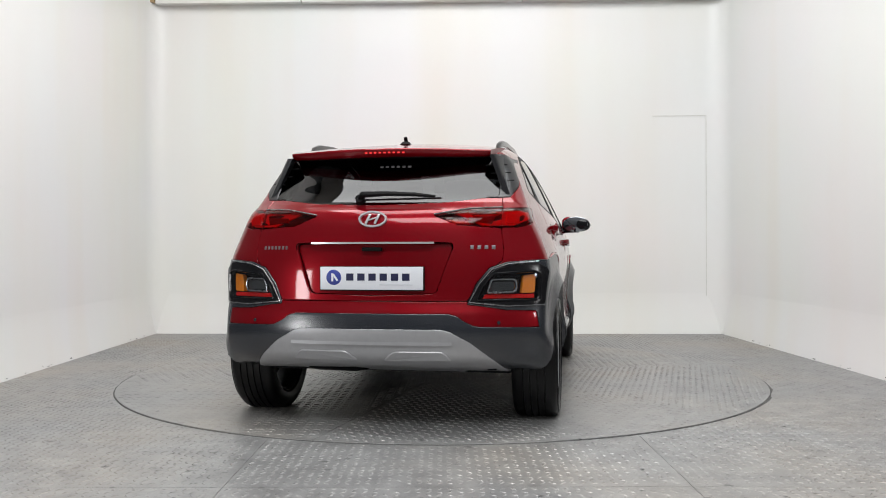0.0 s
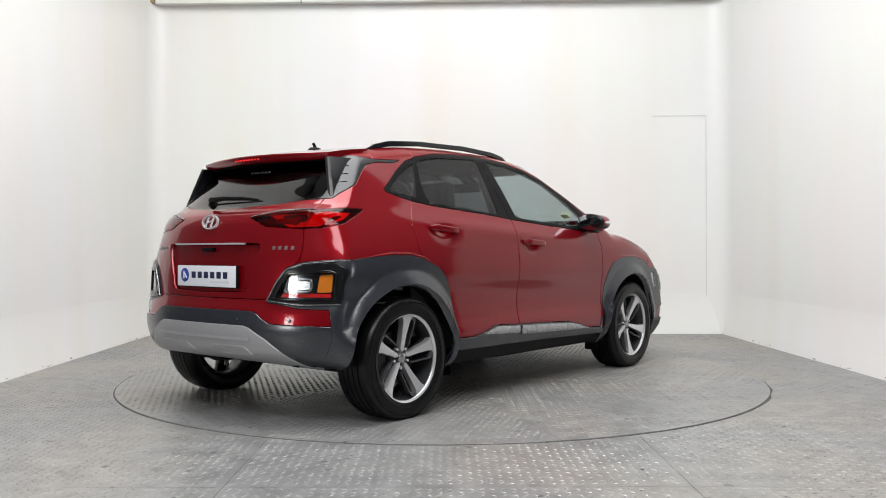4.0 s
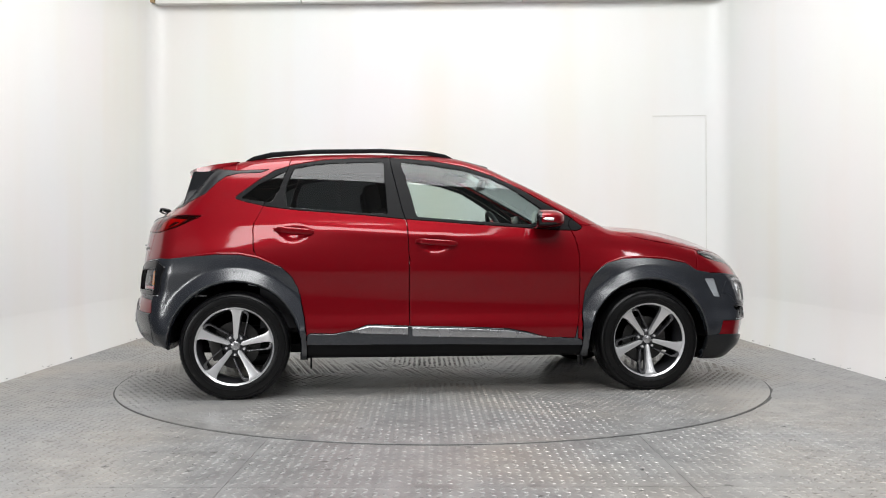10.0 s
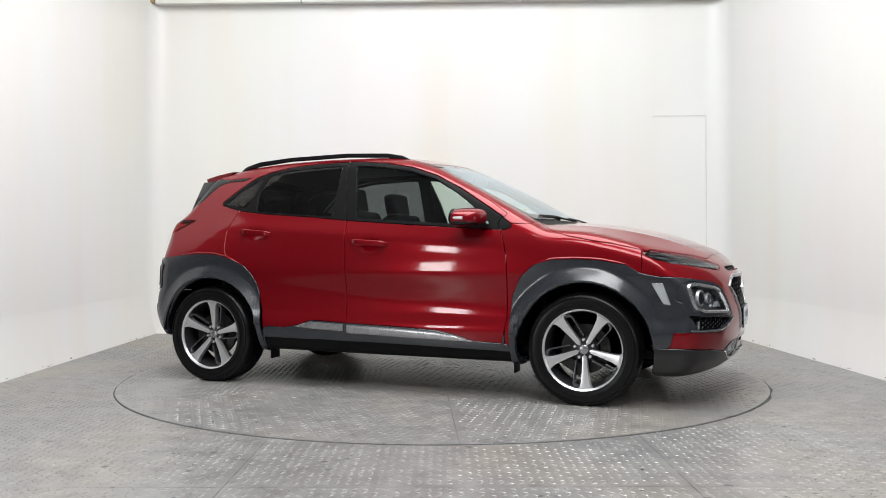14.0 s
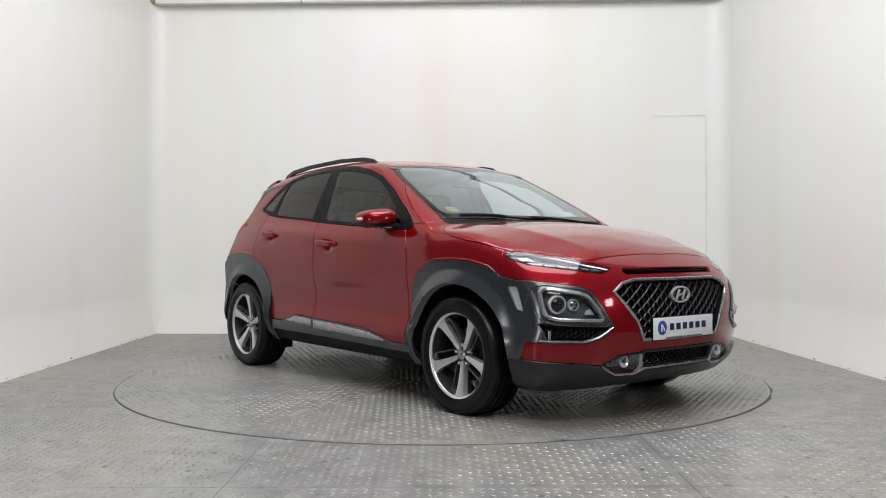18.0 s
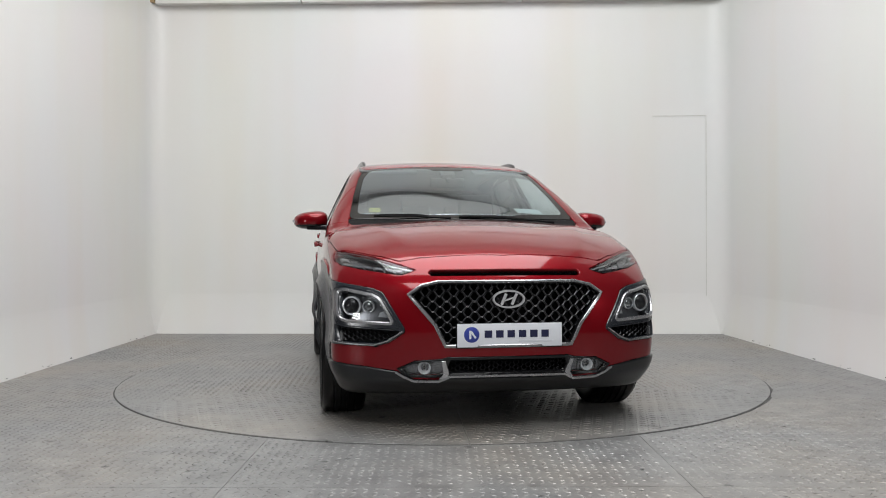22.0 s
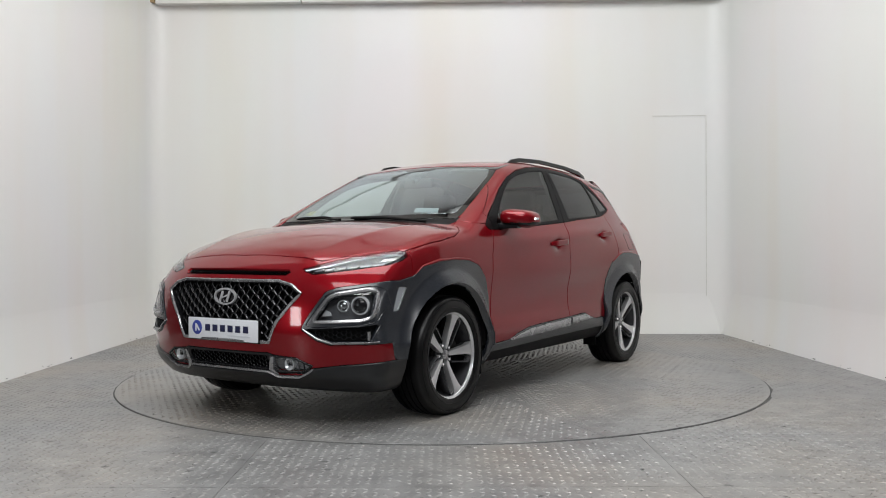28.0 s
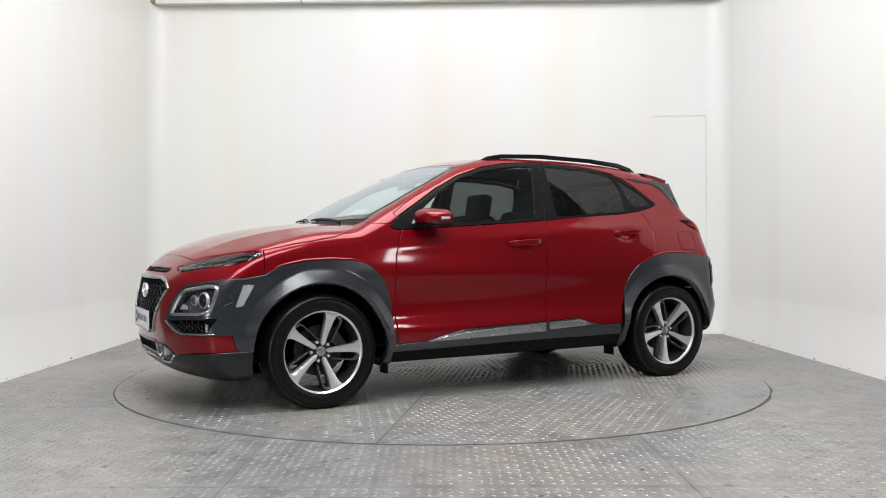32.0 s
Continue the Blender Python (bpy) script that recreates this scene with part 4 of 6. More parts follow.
# ---- wheel wells and what hangs under the car ----
for x in (HUB, -HUB):
    for side in (-1, 1):
        path = [(x + 0.405 * math.cos(a), side * 0.655, AXLE + 0.405 * math.sin(a)) for a in np.linspace(0.0, math.pi, 26)]
        bm = bmesh.new()
        for p in path:
            bm.verts.new((p[0], side * 0.47, p[2]))
        bm.verts.ensure_lookup_table()
        bm.faces.new(bm.verts[:])
        bmesh.ops.solidify(bm, geom=bm.faces[:], thickness=0.006)
        bmesh.ops.recalc_face_normals(bm, faces=bm.faces[:])
        # the section of the well lies across the car
        wb = bmesh.new()
        rows = []
        for a in np.linspace(0.04, math.pi - 0.04, 26):
            rows.append([wb.verts.new((x + r * math.cos(a), side * y, AXLE + r * math.sin(a))) for r, y in ((0.408, 0.47), (0.404, 0.862), (0.396, 0.862), (0.398, 0.47))])
        for p, q in zip(rows, rows[1:]):
            for i in range(4):
                wb.faces.new((p[i], p[(i + 1) % 4], q[(i + 1) % 4], q[i]))
        bmesh.ops.recalc_face_normals(wb, faces=wb.faces[:])
        part("wheel_well", join(wb, bm), BLACK, car, "black wheel well liner")
for side in (-1, 1):
    part("well_bracket", box((0.07, 0.05, 0.022), pose(-1.20, side * 0.70, 0.690, 0, 8), 0.006), SKID, car, "silver bracket in the wheel well")
part("floor_pan", box((3.3, 1.30, 0.05), pose(0.05, 0, 0.285), 0.01), BLACK, car, "black underfloor")
part("rear_axle_beam", join(box((0.10, 1.2, 0.07), pose(-1.22, 0, 0.28), 0.02), box((0.36, 0.06, 0.06), pose(-1.12, 0.55, 0.28, 0, -8), 0.02), box((0.36, 0.06, 0.06), pose(-1.12, -0.55, 0.28, 0, -8), 0.02)), BLACK, car)
part("front_subframe", box((0.45, 0.95, 0.07), pose(1.25, 0, 0.235), 0.02), BLACK, car)
part("silencer", tube([(-1.72, 0.10, 0.335), (-1.70, 0.14, 0.325), (-1.68, 0.34, 0.325), (-1.70, 0.40, 0.335)], ring(0.10, 0.055, 16)), BLACK, car, "black exhaust silencer")
part("tow_eye_bracket", box((0.06, 0.05, 0.05), pose(-1.80, -0.58, 0.33), 0.008), BLACK, car)
for side in (-1, 1):
    for x, z in ((-0.845, 0.215), (0.875, 0.205)):
        part("stone_guard", box((0.010, 0.10, 0.09), pose(x, side * 0.76, z), 0.003), BLACK, car)
    part("drive_shaft", tube([(HUB, side * 0.30, 0.30), (HUB, side * 0.70, AXLE)], ring(0.02, 0.02, 10), up=(1, 0, 0)), BLACK, car)
    part("rear_damper", tube([(-1.42, side * 0.53, 0.25), (-1.44, side * 0.52, 0.75)], ring(0.028, 0.028, 10), up=(1, 0, 0)), BLACK, car)
# ---- the nose: lamps, grilles, badge, number plate ----
def hexagon(w, h):
    return [(-w, 0), (-w * 0.25, h), (w * 0.25, h), (w, 0), (w * 0.25, -h), (-w * 0.25, -h)]


def cell_mesh(name, w, h, bar, depth, mat, tip=None):
    """One cell of a honeycomb grille, in the y-z plane, facing +x."""
    outer, inner = hexagon(w, h), hexagon(w - bar * 1.6, h - bar)
    bm = bmesh.new()
    loops = [[bm.verts.new((x, u, v)) for u, v in poly] for poly, x in ((outer, -depth), (outer, -0.002), ([(u * 0.96, v * 0.93) for u, v in outer], 0.0), (inner, -0.003), (inner, -depth))]
    for a, b in zip(loops, loops[1:]):
        for i in range(6):
            f = bm.faces.new((a[i], a[(i + 1) % 6], b[(i + 1) % 6], b[i]))
            if tip and a is loops[2] and i in (3, 5):
                f.material_index = 1
    bmesh.ops.recalc_face_normals(bm, faces=bm.faces[:])
    me = bpy.data.meshes.new(name)
    bm.to_mesh(me)
    bm.free()
    me.materials.append(mat)
    if tip:
        me.materials.append(tip)
    return me


def honeycomb(name, mesh, outline, w, h, sink, parent, margin):
    ok = shrunk(outline, margin)
    rows = int(1.0 / h)
    for r in range(rows):
        z = 0.25 + r * h
        for k in range(-40, 41):
            y = (k + 0.5 * (r % 2)) * 2.5 * w
            if inside(np.array([abs(y)]), np.array([z]), ok)[0]:
                x = on_end(y, z, 1)
                _, n = skin_point("front", y, z)
                c = new(name, mesh)
                c.parent = parent
                c.matrix_basis = Matrix.Translation((x - sink, y, z)) @ pose(0, 0, 0, 0, 0, math.degrees(math.atan2(n[1], n[0])))


def outline_both(poly):
    """A half outline that starts and ends at the middle, made whole."""
    half = [p for p in poly if p[0] >= 0]
    top = [(0.0, half[0][1])] + half + [(0.0, half[-1][1])]
    return top + [(-y, z) for y, z in top[-2:0:-1]]


grille = skin.build("grille_backing", ["grille"], [BLACK, BLACK], car, "black honeycomb front grille in a bright frame", both=True, out=-0.075, gap=0.0, depth=0.005)
G = outline_both([(0.344, 0.748), (0.426, 0.729), (0.487, 0.687), (0.364, 0.540), (0.314, 0.437)])
rim_path = []
for y, z in dense(G, 0.03, True):
    p, n = skin_point("front", y, z)
    rim_path.append(p - n * 0.002)
part("grille_frame", tube(rim_path, [(-0.006, -0.045), (0.006, -0.045), (0.008, 0.006), (0.004, 0.010), (-0.004, 0.010), (-0.008, 0.006)], True, up=(1, 0, 0)), SATIN, grille, "satin chrome grille frame")
wall = []
for y, z in dense(shrunk(G, 0.010), 0.03, True):
    p, n = skin_point("front", y, z)
    wall.append(p)
part("grille_wall", tube(wall, [(-0.003, -0.09), (0.003, -0.09), (0.003, 0.0), (-0.003, 0.0)], True, up=(1, 0, 0)), GLOSS, grille)
CELL = cell_mesh("grille_cell", 0.0270, 0.0250, 0.0048, 0.034, GLOSS, LAMPWELL)
honeycomb("grille_cell", CELL, GRILLE, 0.0270, 0.0250, 0.018, grille, 0.012)
slot = skin.build("hood_slot", ["slot"], [BLACK, BLACK], car, "black slot under the hood edge", both=True, out=-0.030, gap=0.0, depth=0.01)
MESHCELL = cell_mesh("grille_cell", 0.0105, 0.0062, 0.0015, 0.012, GLOSS)
honeycomb("grille_cell", MESHCELL, SLOT, 0.0105, 0.0062, 0.016, slot, 0.002)
lower = skin.build("lower_grille", ["lower_grille"], [BLACK, BLACK], car, "black lower honeycomb grille", both=True, out=-0.055, gap=0.0, depth=0.01)
SMALL = cell_mesh("grille_cell", 0.0165, 0.0125, 0.0028, 0.020, GLOSS, LAMPWELL)
honeycomb("grille_cell", SMALL, LOWER, 0.0165, 0.0125, 0.022, lower, 0.004)
for z in (0.372, 0.298):
    pts = [skin_point("front", y, z)[0] - np.array([0.012, 0, 0]) for y in np.linspace(-0.30, 0.30, 13)]
    part("grille_edge", tube(pts, [(-0.004, -0.02), (0.004, -0.02), (0.004, 0.012), (-0.004, 0.012)], up=(1, 0, 0)), BLACK, lower)

# bright line over the lower lip
line = [(0.545, 0.313), (0.510, 0.2905), (0.458, 0.270), (0.338, 0.268), (0.287, 0.2905), (0.15, 0.292), (0.0, 0.293)]
line = line + [(-y, z) for y, z in line[-2::-1]]
part("lip_strip", tube([skin_point("front", y, z)[0] + skin_point("front", y, z)[1] * 0.010 for y, z in dense(line, 0.03)], [(-0.005, -0.006), (0.005, -0.006), (0.005, 0.005), (-0.005, 0.005)], up=(1, 0, 0)),
     SATIN, lip, "thin bright strip on the lip")
for side in (-1, 1):
    wedge = [(0.330, 0.366), (0.312, 0.367), (0.290, 0.300), (0.300, 0.286), (0.338, 0.274), (0.318, 0.300)]
    part("fog_lamp_wing", patch("front", [(side * y, z) for y, z in (wedge if side < 0 else wedge[::-1])], 0.006, 0.03), SATIN, lip, "satin fog lamp wing")

# slim daytime lamps
for base, lens in zip(twin("headlight", ["drl"], [LAMPWELL, BLACK], "slim clear daytime running lamp", out=-0.030, gap=0.0, depth=0.01), (0, 1)):
    side = -1 if lens == 0 else 1
    skin.build("lamp_lens", ["drl"], CLEAR, base, flip=side > 0, lining=False, out=0.001, gap=0.002, depth=0.03)
    for k in range(6):
        a, b = 0.505 + 0.048 * k, 0.505 + 0.048 * k + 0.036
        za, zb = 0.796 + (a - 0.5) * 0.115, 0.796 + (b - 0.5) * 0.115
        quad = [(a, za), (b, zb), (b + 0.007, zb + 0.013), (a + 0.007, za + 0.012)]
        part("led_block", patch("front", [(side * y, z) for y, z in (quad if side > 0 else quad[::-1])], -0.010, 0.018), LAMPGREY, base, "bright moulded led block")
    bar = [(0.455, 0.8035), (0.560, 0.829), (0.650, 0.8585), (0.770, 0.885), (0.815, 0.884), (0.815, 0.877), (0.768, 0.876), (0.650, 0.849), (0.560, 0.819), (0.470, 0.799)]
    part("light_guide", patch("front", [(side * y, z) for y, z in (bar if side < 0 else bar[::-1])], -0.006, 0.016), LAMPMID, base, "pale light guide bar")
    amber = [(0.755, 0.845), (0.800, 0.855), (0.806, 0.868), (0.768, 0.866)]
    part("indicator", patch("front", [(side * y, z) for y, z in (amber if side > 0 else amber[::-1])], -0.012, 0.015), LAMPMID, base, "silvered indicator lamp")

# headlamps in the cladding
pods = twin("headlamp", ["pod"], [CLAD, BLACK], "main headlamp in a satin silver frame", out=0.004, gap=0.001, depth=0.05)
for base, side in zip(pods, (-1, 1)):
    rim = dense(shrunk(PODLENS, -0.006), 0.03, True)
    part("lamp_frame", tube([skin_point("front", side * y, z)[0] + skin_point("front", side * y, z)[1] * 0.004 for y, z in rim], [(-0.008, -0.012), (0.008, -0.012), (0.008, 0.004), (0.003, 0.008), (-0.008, 0.003)], True, up=(1, 0, 0)), SATIN, base, "satin silver lamp frame")
    skin.build("lamp_bowl", ["pod_lens"], [LAMPGREY, BLACK], base, flip=side > 0, lining=False, out=-0.055, gap=-0.004, depth=0.01)
    skin.build("lamp_lens", ["pod_lens"], CLEAR, base, flip=side > 0, lining=False, out=-0.004, gap=0.0, depth=0.02)
    for y, z, r, sink, glassy in ((0.752, 0.627, 0.040, 0.020, True), (0.672, 0.624, 0.026, 0.036, False)):
        p, n = skin_point("front", side * y, z)
        tilt = Matrix.Translation((p[0] - sink - 0.006, p[1], p[2])) @ pose(0, 0, 0, 0, 0, side * 18) @ pose(0, 0, 0, 0, 90, 0)
        part("lamp_ring", lathe([(r, 0.004), (r * 1.16, 0.002), (r * 1.22, -0.012), (r * 0.98, -0.02), (r * 0.95, 0.0)], 40, tilt, closed=True), CHROME, base, "chrome lamp ring")
        part("projector_lens", lathe([(0, r * 0.42), (r * 0.35, r * 0.38), (r * 0.68, r * 0.25), (r * 0.9, 0.0), (r * 0.92, -0.02)], 32, tilt), GLOSS if glassy else LAMPMID, base, "round projector lens")
    fin = [(0.592, 0.575), (0.640, 0.578), (0.632, 0.600), (0.612, 0.608)]
    part("lamp_fin", patch("front", [(side * y, z) for y, z in (fin if side > 0 else fin[::-1])], -0.03, 0.02), REFLECTOR, base)
intakes = twin("air_intake", ["intake"], [BLACK, BLACK], "black honeycomb side intake", out=-0.030, gap=0.0, depth=0.01)
for base, side in zip(intakes, (-1, 1)):
    for r in range(6):
        for k in range(7):
            y, z = 0.560 + 0.04125 * k + 0.020625 * (r % 2), 0.456 + 0.0125 * r
            if inside(np.array([y]), np.array([z]), shrunk(INTAKE, 0.010))[0]:
                p, n = skin_point("front", side * y, z)
                c = new("grille_cell", SMALL)
                c.parent = base
                c.matrix_basis = Matrix.Translation(p - n * 0.016) @ pose(0, 0, 0, 0, 0, math.degrees(math.atan2(n[1], n[0])))
    edge = [(0.835, 0.448), (0.650, 0.4425), (0.590, 0.4625), (0.515, 0.510)]
    part("intake_strip", tube([skin_point("front", side * y, z)[0] + skin_point("front", side * y, z)[1] * 0.008 for y, z in dense(edge, 0.03)], ring(0.004, 0.004, 6), up=(1, 0, 0)), SATIN, base, "thin satin intake edge")
    bar = [(0.802, 0.455), (0.812, 0.455), (0.812, 0.500), (0.802, 0.500)]
    part("sensor_fin", patch("front", [(side * y, z) for y, z in (bar if side > 0 else bar[::-1])], -0.004, 0.02), SATIN, base)
for base, side in zip(twin("marker_lamp", ["marker"], [REFLECTOR, BLACK], "white side marker lamp", out=-0.004, gap=0.0, depth=0.02), (-1, 1)):
    skin.build("lamp_lens", ["marker"], CLEAR, base, flip=side > 0, lining=False, out=0.008, gap=0.001, depth=0.01)
for base, side in zip(twin("fog_lamp", ["fog"], [LAMPGREY, BLACK], "clear ribbed fog lamp", out=-0.028, gap=0.0, depth=0.01), (-1, 1)):
    skin.build("lamp_lens", ["fog"], CLEAR, base, flip=side > 0, lining=False, out=0.0, gap=0.002, depth=0.02)
    for k in range(5):
        y = 0.365 + 0.026 * k
        part("lamp_rib", patch("front", [(side * (y + d), z) for d, z in ((0, 0.300), (0.012, 0.300), (0.012, 0.346), (0, 0.346))][::side], -0.016, 0.010), LAMPGREY, base)
    p, n = skin_point("front", side * 0.412, 0.326)
    tilt = Matrix.Translation(p - n * 0.012) @ pose(0, 0, 0, 0, 90, 0)
    part("fog_reflector", lathe([(0.0, -0.016), (0.018, -0.008), (0.028, 0.006), (0.031, 0.006), (0.031, -0.012)], 28, tilt), REFLECTOR, base, "round bright fog reflector")
    part("fog_bulb", lathe([(0.0, 0.004), (0.007, 0.001), (0.010, -0.012)], 16, tilt), GLOSS, base)


def plate(name, x, z, end, parent, label):
    """A number plate with a maker's roundel and bars in place of its writing."""
    turn = pose(x, 0, z, 0, 0, 0 if end > 0 else 180)
    p = part(name, box((0.012, 0.520, 0.113), turn, 0.003), PLATEWHITE, parent, label)
    part("plate_holder", box((0.016, 0.530, 0.121), turn @ pose(-0.006, 0, -0.002), 0.004), BLACK, p)
    part("roundel", lathe([(0.0, 0.0015), (0.036, 0.0015), (0.038, 0.0)], 40, turn @ pose(0.0065, -0.190, 0.004) @ pose(0, 0, 0, 0, 90, 0)), BLUE, p, "blue printed roundel")
    part("roundel_bar", box((0.001, 0.010, 0.040), turn @ pose(0.0085, -0.197, 0.004)), PLATEWHITE, p)
    part("roundel_bar", box((0.001, 0.010, 0.040), turn @ pose(0.0085, -0.182, 0.004, 35)), PLATEWHITE, p)
    for k in range(6):
        part("print_bar", box((0.001, 0.037, 0.035), turn @ pose(0.0067, -0.108 + 0.0565 * k, 0.006)), NAVY, p, "dark printed bar")
    part("print_bar", box((0.001, 0.165, 0.008), turn @ pose(0.0067, 0.125, -0.030)), PALE, p, "pale printed bar")
    return p


plate("front_number_plate", 2.150, 0.489, 1, bumper, "white front plate with blue and navy print")


def emblem(m, w, h, parent):
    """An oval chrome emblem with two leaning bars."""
    path = [m @ Vector((0.0, w * math.cos(a), h * math.sin(a))) for a in np.linspace(0, 2 * math.pi, 41)[:-1]]
    e = part("emblem", tube(path, [(-0.006, -0.006), (0.006, -0.006), (0.004, 0.005), (-0.004, 0.005)], True, up=m.to_3x3() @ Vector((1, 0, 0))), CHROME, parent, "oval chrome emblem")
    for k in (-1, 1):
        part("emblem_bar", box((0.008, w * 0.19, h * 1.5), m @ pose(0.002, k * w * 0.34, 0, -24), 0.003), CHROME, e)
    part("emblem_bar", box((0.008, w * 0.60, h * 0.20), m @ pose(0.002, 0, 0, 18), 0.0025), CHROME, e)
    return e


emblem(pose(2.133, 0, 0.661), 0.076, 0.040, grille)
part("emblem_plate", lathe([(0.0, 0.0), (0.060, 0.0), (0.062, -0.02)], 40, pose(2.126, 0, 0.661) @ pose(0, 0, 0, 0, 90, 0) @ Matrix.Diagonal((0.55, 1.1, 1, 1))), GLOSS, grille)
# ---- the tail ----
DARKCHROME = material("dull_badge_chrome", (0.30, 0.29, 0.30), 0.3, 0.85, grain=(80, 0.1))
DIMPRINT = material("dim_window_print", (0.10, 0.10, 0.105), 0.6, grain=(100, 0.1))
RUBY = pane("red_lamp_glass", (0.60, 0.015, 0.015), 1.28)
for base, side in zip(twin("tail_lamp", ["tail_outer"], [DARKLENS, BLACK], "dark red wraparound tail lamp", out=-0.026, gap=0.0, depth=0.01), (-1, 1)):
    skin.build("lamp_lens", ["tail_outer"], RUBY, base, flip=side > 0, lining=False, out=0.001, gap=0.002, depth=0.026)
    part("lamp_core", patch("rear", [(side * y, z) for y, z in ((0.655, 1.035), (0.715, 1.035), (0.715, 1.085), (0.655, 1.085))][::-side], -0.010, 0.014), REDLENS, base)
    core = [(-1.845, 1.022), (-1.770, 1.024), (-1.660, 1.060), (-1.600, 1.096), (-1.700, 1.106), (-1.845, 1.106)]
    part("lamp_core", patch("side", core[::-1] if side > 0 else core, -0.008, 0.012, side), REDLENS, base)
for base, side in zip(twin("tailgate_lamp", ["tail_inner"], [DARKLENS, BLACK], "dark red lamp on the tailgate", parent=(tailgate, tailgate), out=-0.024, gap=0.0, depth=0.01), (-1, 1)):
    skin.build("lamp_lens", ["tail_inner"], RUBY, base, flip=side > 0, lining=False, out=0.001, gap=0.002, depth=0.024)
    part("lit_lamp", patch("rear", [(side * y, z) for y, z in ((0.47, 1.045), (0.585, 1.035), (0.600, 1.075), (0.47, 1.070))][::-side], -0.010, 0.012), MIDLENS, base, "glossy red lamp element")
for side in (-1, 1):
    line = [(0.300, 1.0765), (0.465, 1.1065), (0.623, 1.1145)]
    part("lamp_strip", tube([skin_point("rear", side * y, z)[0] + skin_point("rear", side * y, z)[1] * 0.002 for y, z in dense(line, 0.03)], ring(0.0035, 0.0035, 6), up=(1, 0, 0)), SATIN, tailgate)
rpods = twin("rear_light", ["rpod"], [GLOSS, BLACK], "rear indicator and fog light in dark frame", out=0.012, gap=0.001, depth=0.05)
for base, side in zip(rpods, (-1, 1)):
    skin.build("lamp_bowl", ["rpod_lens"], [GLOSS, BLACK], base, flip=side > 0, lining=False, out=-0.030, gap=-0.004, depth=0.01)
    skin.build("lamp_lens", ["rpod_lens"], CLEAR, base, flip=side > 0, lining=False, out=0.000, gap=0.0, depth=0.02)

    def on(poly):
        return [(side * y, z) for y, z in poly][::-side]
    part("indicator", patch("rear", on(rounded([(0.728, 0.688), (0.792, 0.690), (0.796, 0.782), (0.738, 0.776)], 0.01)), -0.008, 0.022), AMBER, base, "amber indicator lens")
    part("reversing_lamp", patch("rear", on(rounded([(0.575, 0.700), (0.690, 0.702), (0.700, 0.722), (0.692, 0.748), (0.592, 0.748)], 0.015)), -0.010, 0.02), LAMPMID, base, "clear reversing lamp")
    rim = rounded([(0.565, 0.692), (0.696, 0.694), (0.708, 0.722), (0.700, 0.757), (0.586, 0.757)], 0.015)
    part("lamp_bezel", tube([skin_point("rear", side * y, z)[0] - skin_point("rear", side * y, z)[1] * 0.006 for y, z in dense(rim, 0.03, True)], ring(0.005, 0.005, 6), True, up=(1, 0, 0)), SATIN, base)
    part("fog_strip", patch("rear", on([(0.545, 0.664), (0.790, 0.664), (0.790, 0.684), (0.556, 0.684)]), -0.010, 0.02), REDLENS, base, "red rear fog strip")
    edge = rounded([(0.512, 0.655), (0.542, 0.724), (0.588, 0.783), (0.780, 0.795), (0.812, 0.785), (0.808, 0.652)], 0.014)
    part("light_frame", tube([skin_point("rear", side * y, z)[0] + skin_point("rear", side * y, z)[1] * 0.012 for y, z in dense(edge, 0.03, True)], ring(0.006, 0.006, 6), True, up=(1, 0, 0)), GLOSS, base, "gloss black light frame")
    line = [(0.850, 0.628), (0.66, 0.624), (0.478, 0.644), (0.524, 0.734), (0.582, 0.804), (0.664, 0.832), (0.800, 0.844)]
    part("bright_edge", tube([skin_point("rear", side * y, z)[0] + skin_point("rear", side * y, z)[1] * 0.012 for y, z in dense(line, 0.03)], ring(0.0025, 0.0025, 6), up=(1, 0, 0)), SATIN, base, "thin satin light surround")
plate("rear_number_plate", -1.951, 0.763, -1, tailgate, "white rear plate with blue and navy print")
emblem(pose(-1.926, 0, 1.055, 0, -10, 180), 0.067, 0.036, tailgate)
part("tailgate_strip", tube([skin_point("rear", y, 0.937)[0] + np.array([-0.010, 0, 0]) for y in np.linspace(-0.31, 0.31, 17)], [(-0.006, -0.005), (0.006, -0.005), (0.006, 0.004), (-0.006, 0.004)], up=(0, 0, 1)),
     CHROME, tailgate, "thin bright tailgate strip")
part("tailgate_grip", box((0.03, 0.10, 0.02), pose(-1.935, 0.0, 0.905), 0.006), BLACK, tailgate)
for names, y0, n, step in (("maker_badge", 0.585, 7, 0.0215), ("model_badge", -0.490, 4, 0.034)):
    for k in range(n):
        y = y0 - k * step
        w = step * 0.24
        part(names, patch("rear", [(y - w, 0.905), (y + w, 0.905), (y + w, 0.922), (y - w, 0.922)], 0.004, 0.006), DARKCHROME, tailgate, "bright badge bar")
for y in (0.30, -0.30, 0.62, -0.62):
    p, n = skin_point("rear", y, 0.548)
    part("parking_sensor", lathe([(0, 0.004), (0.007, 0.004), (0.009, 0.0)], 16, Matrix.Translation(p + n * 0.007) @ Vector((0, 0, 1)).rotation_difference(Vector(n)).to_matrix().to_4x4()), CLAD, rear_trim)
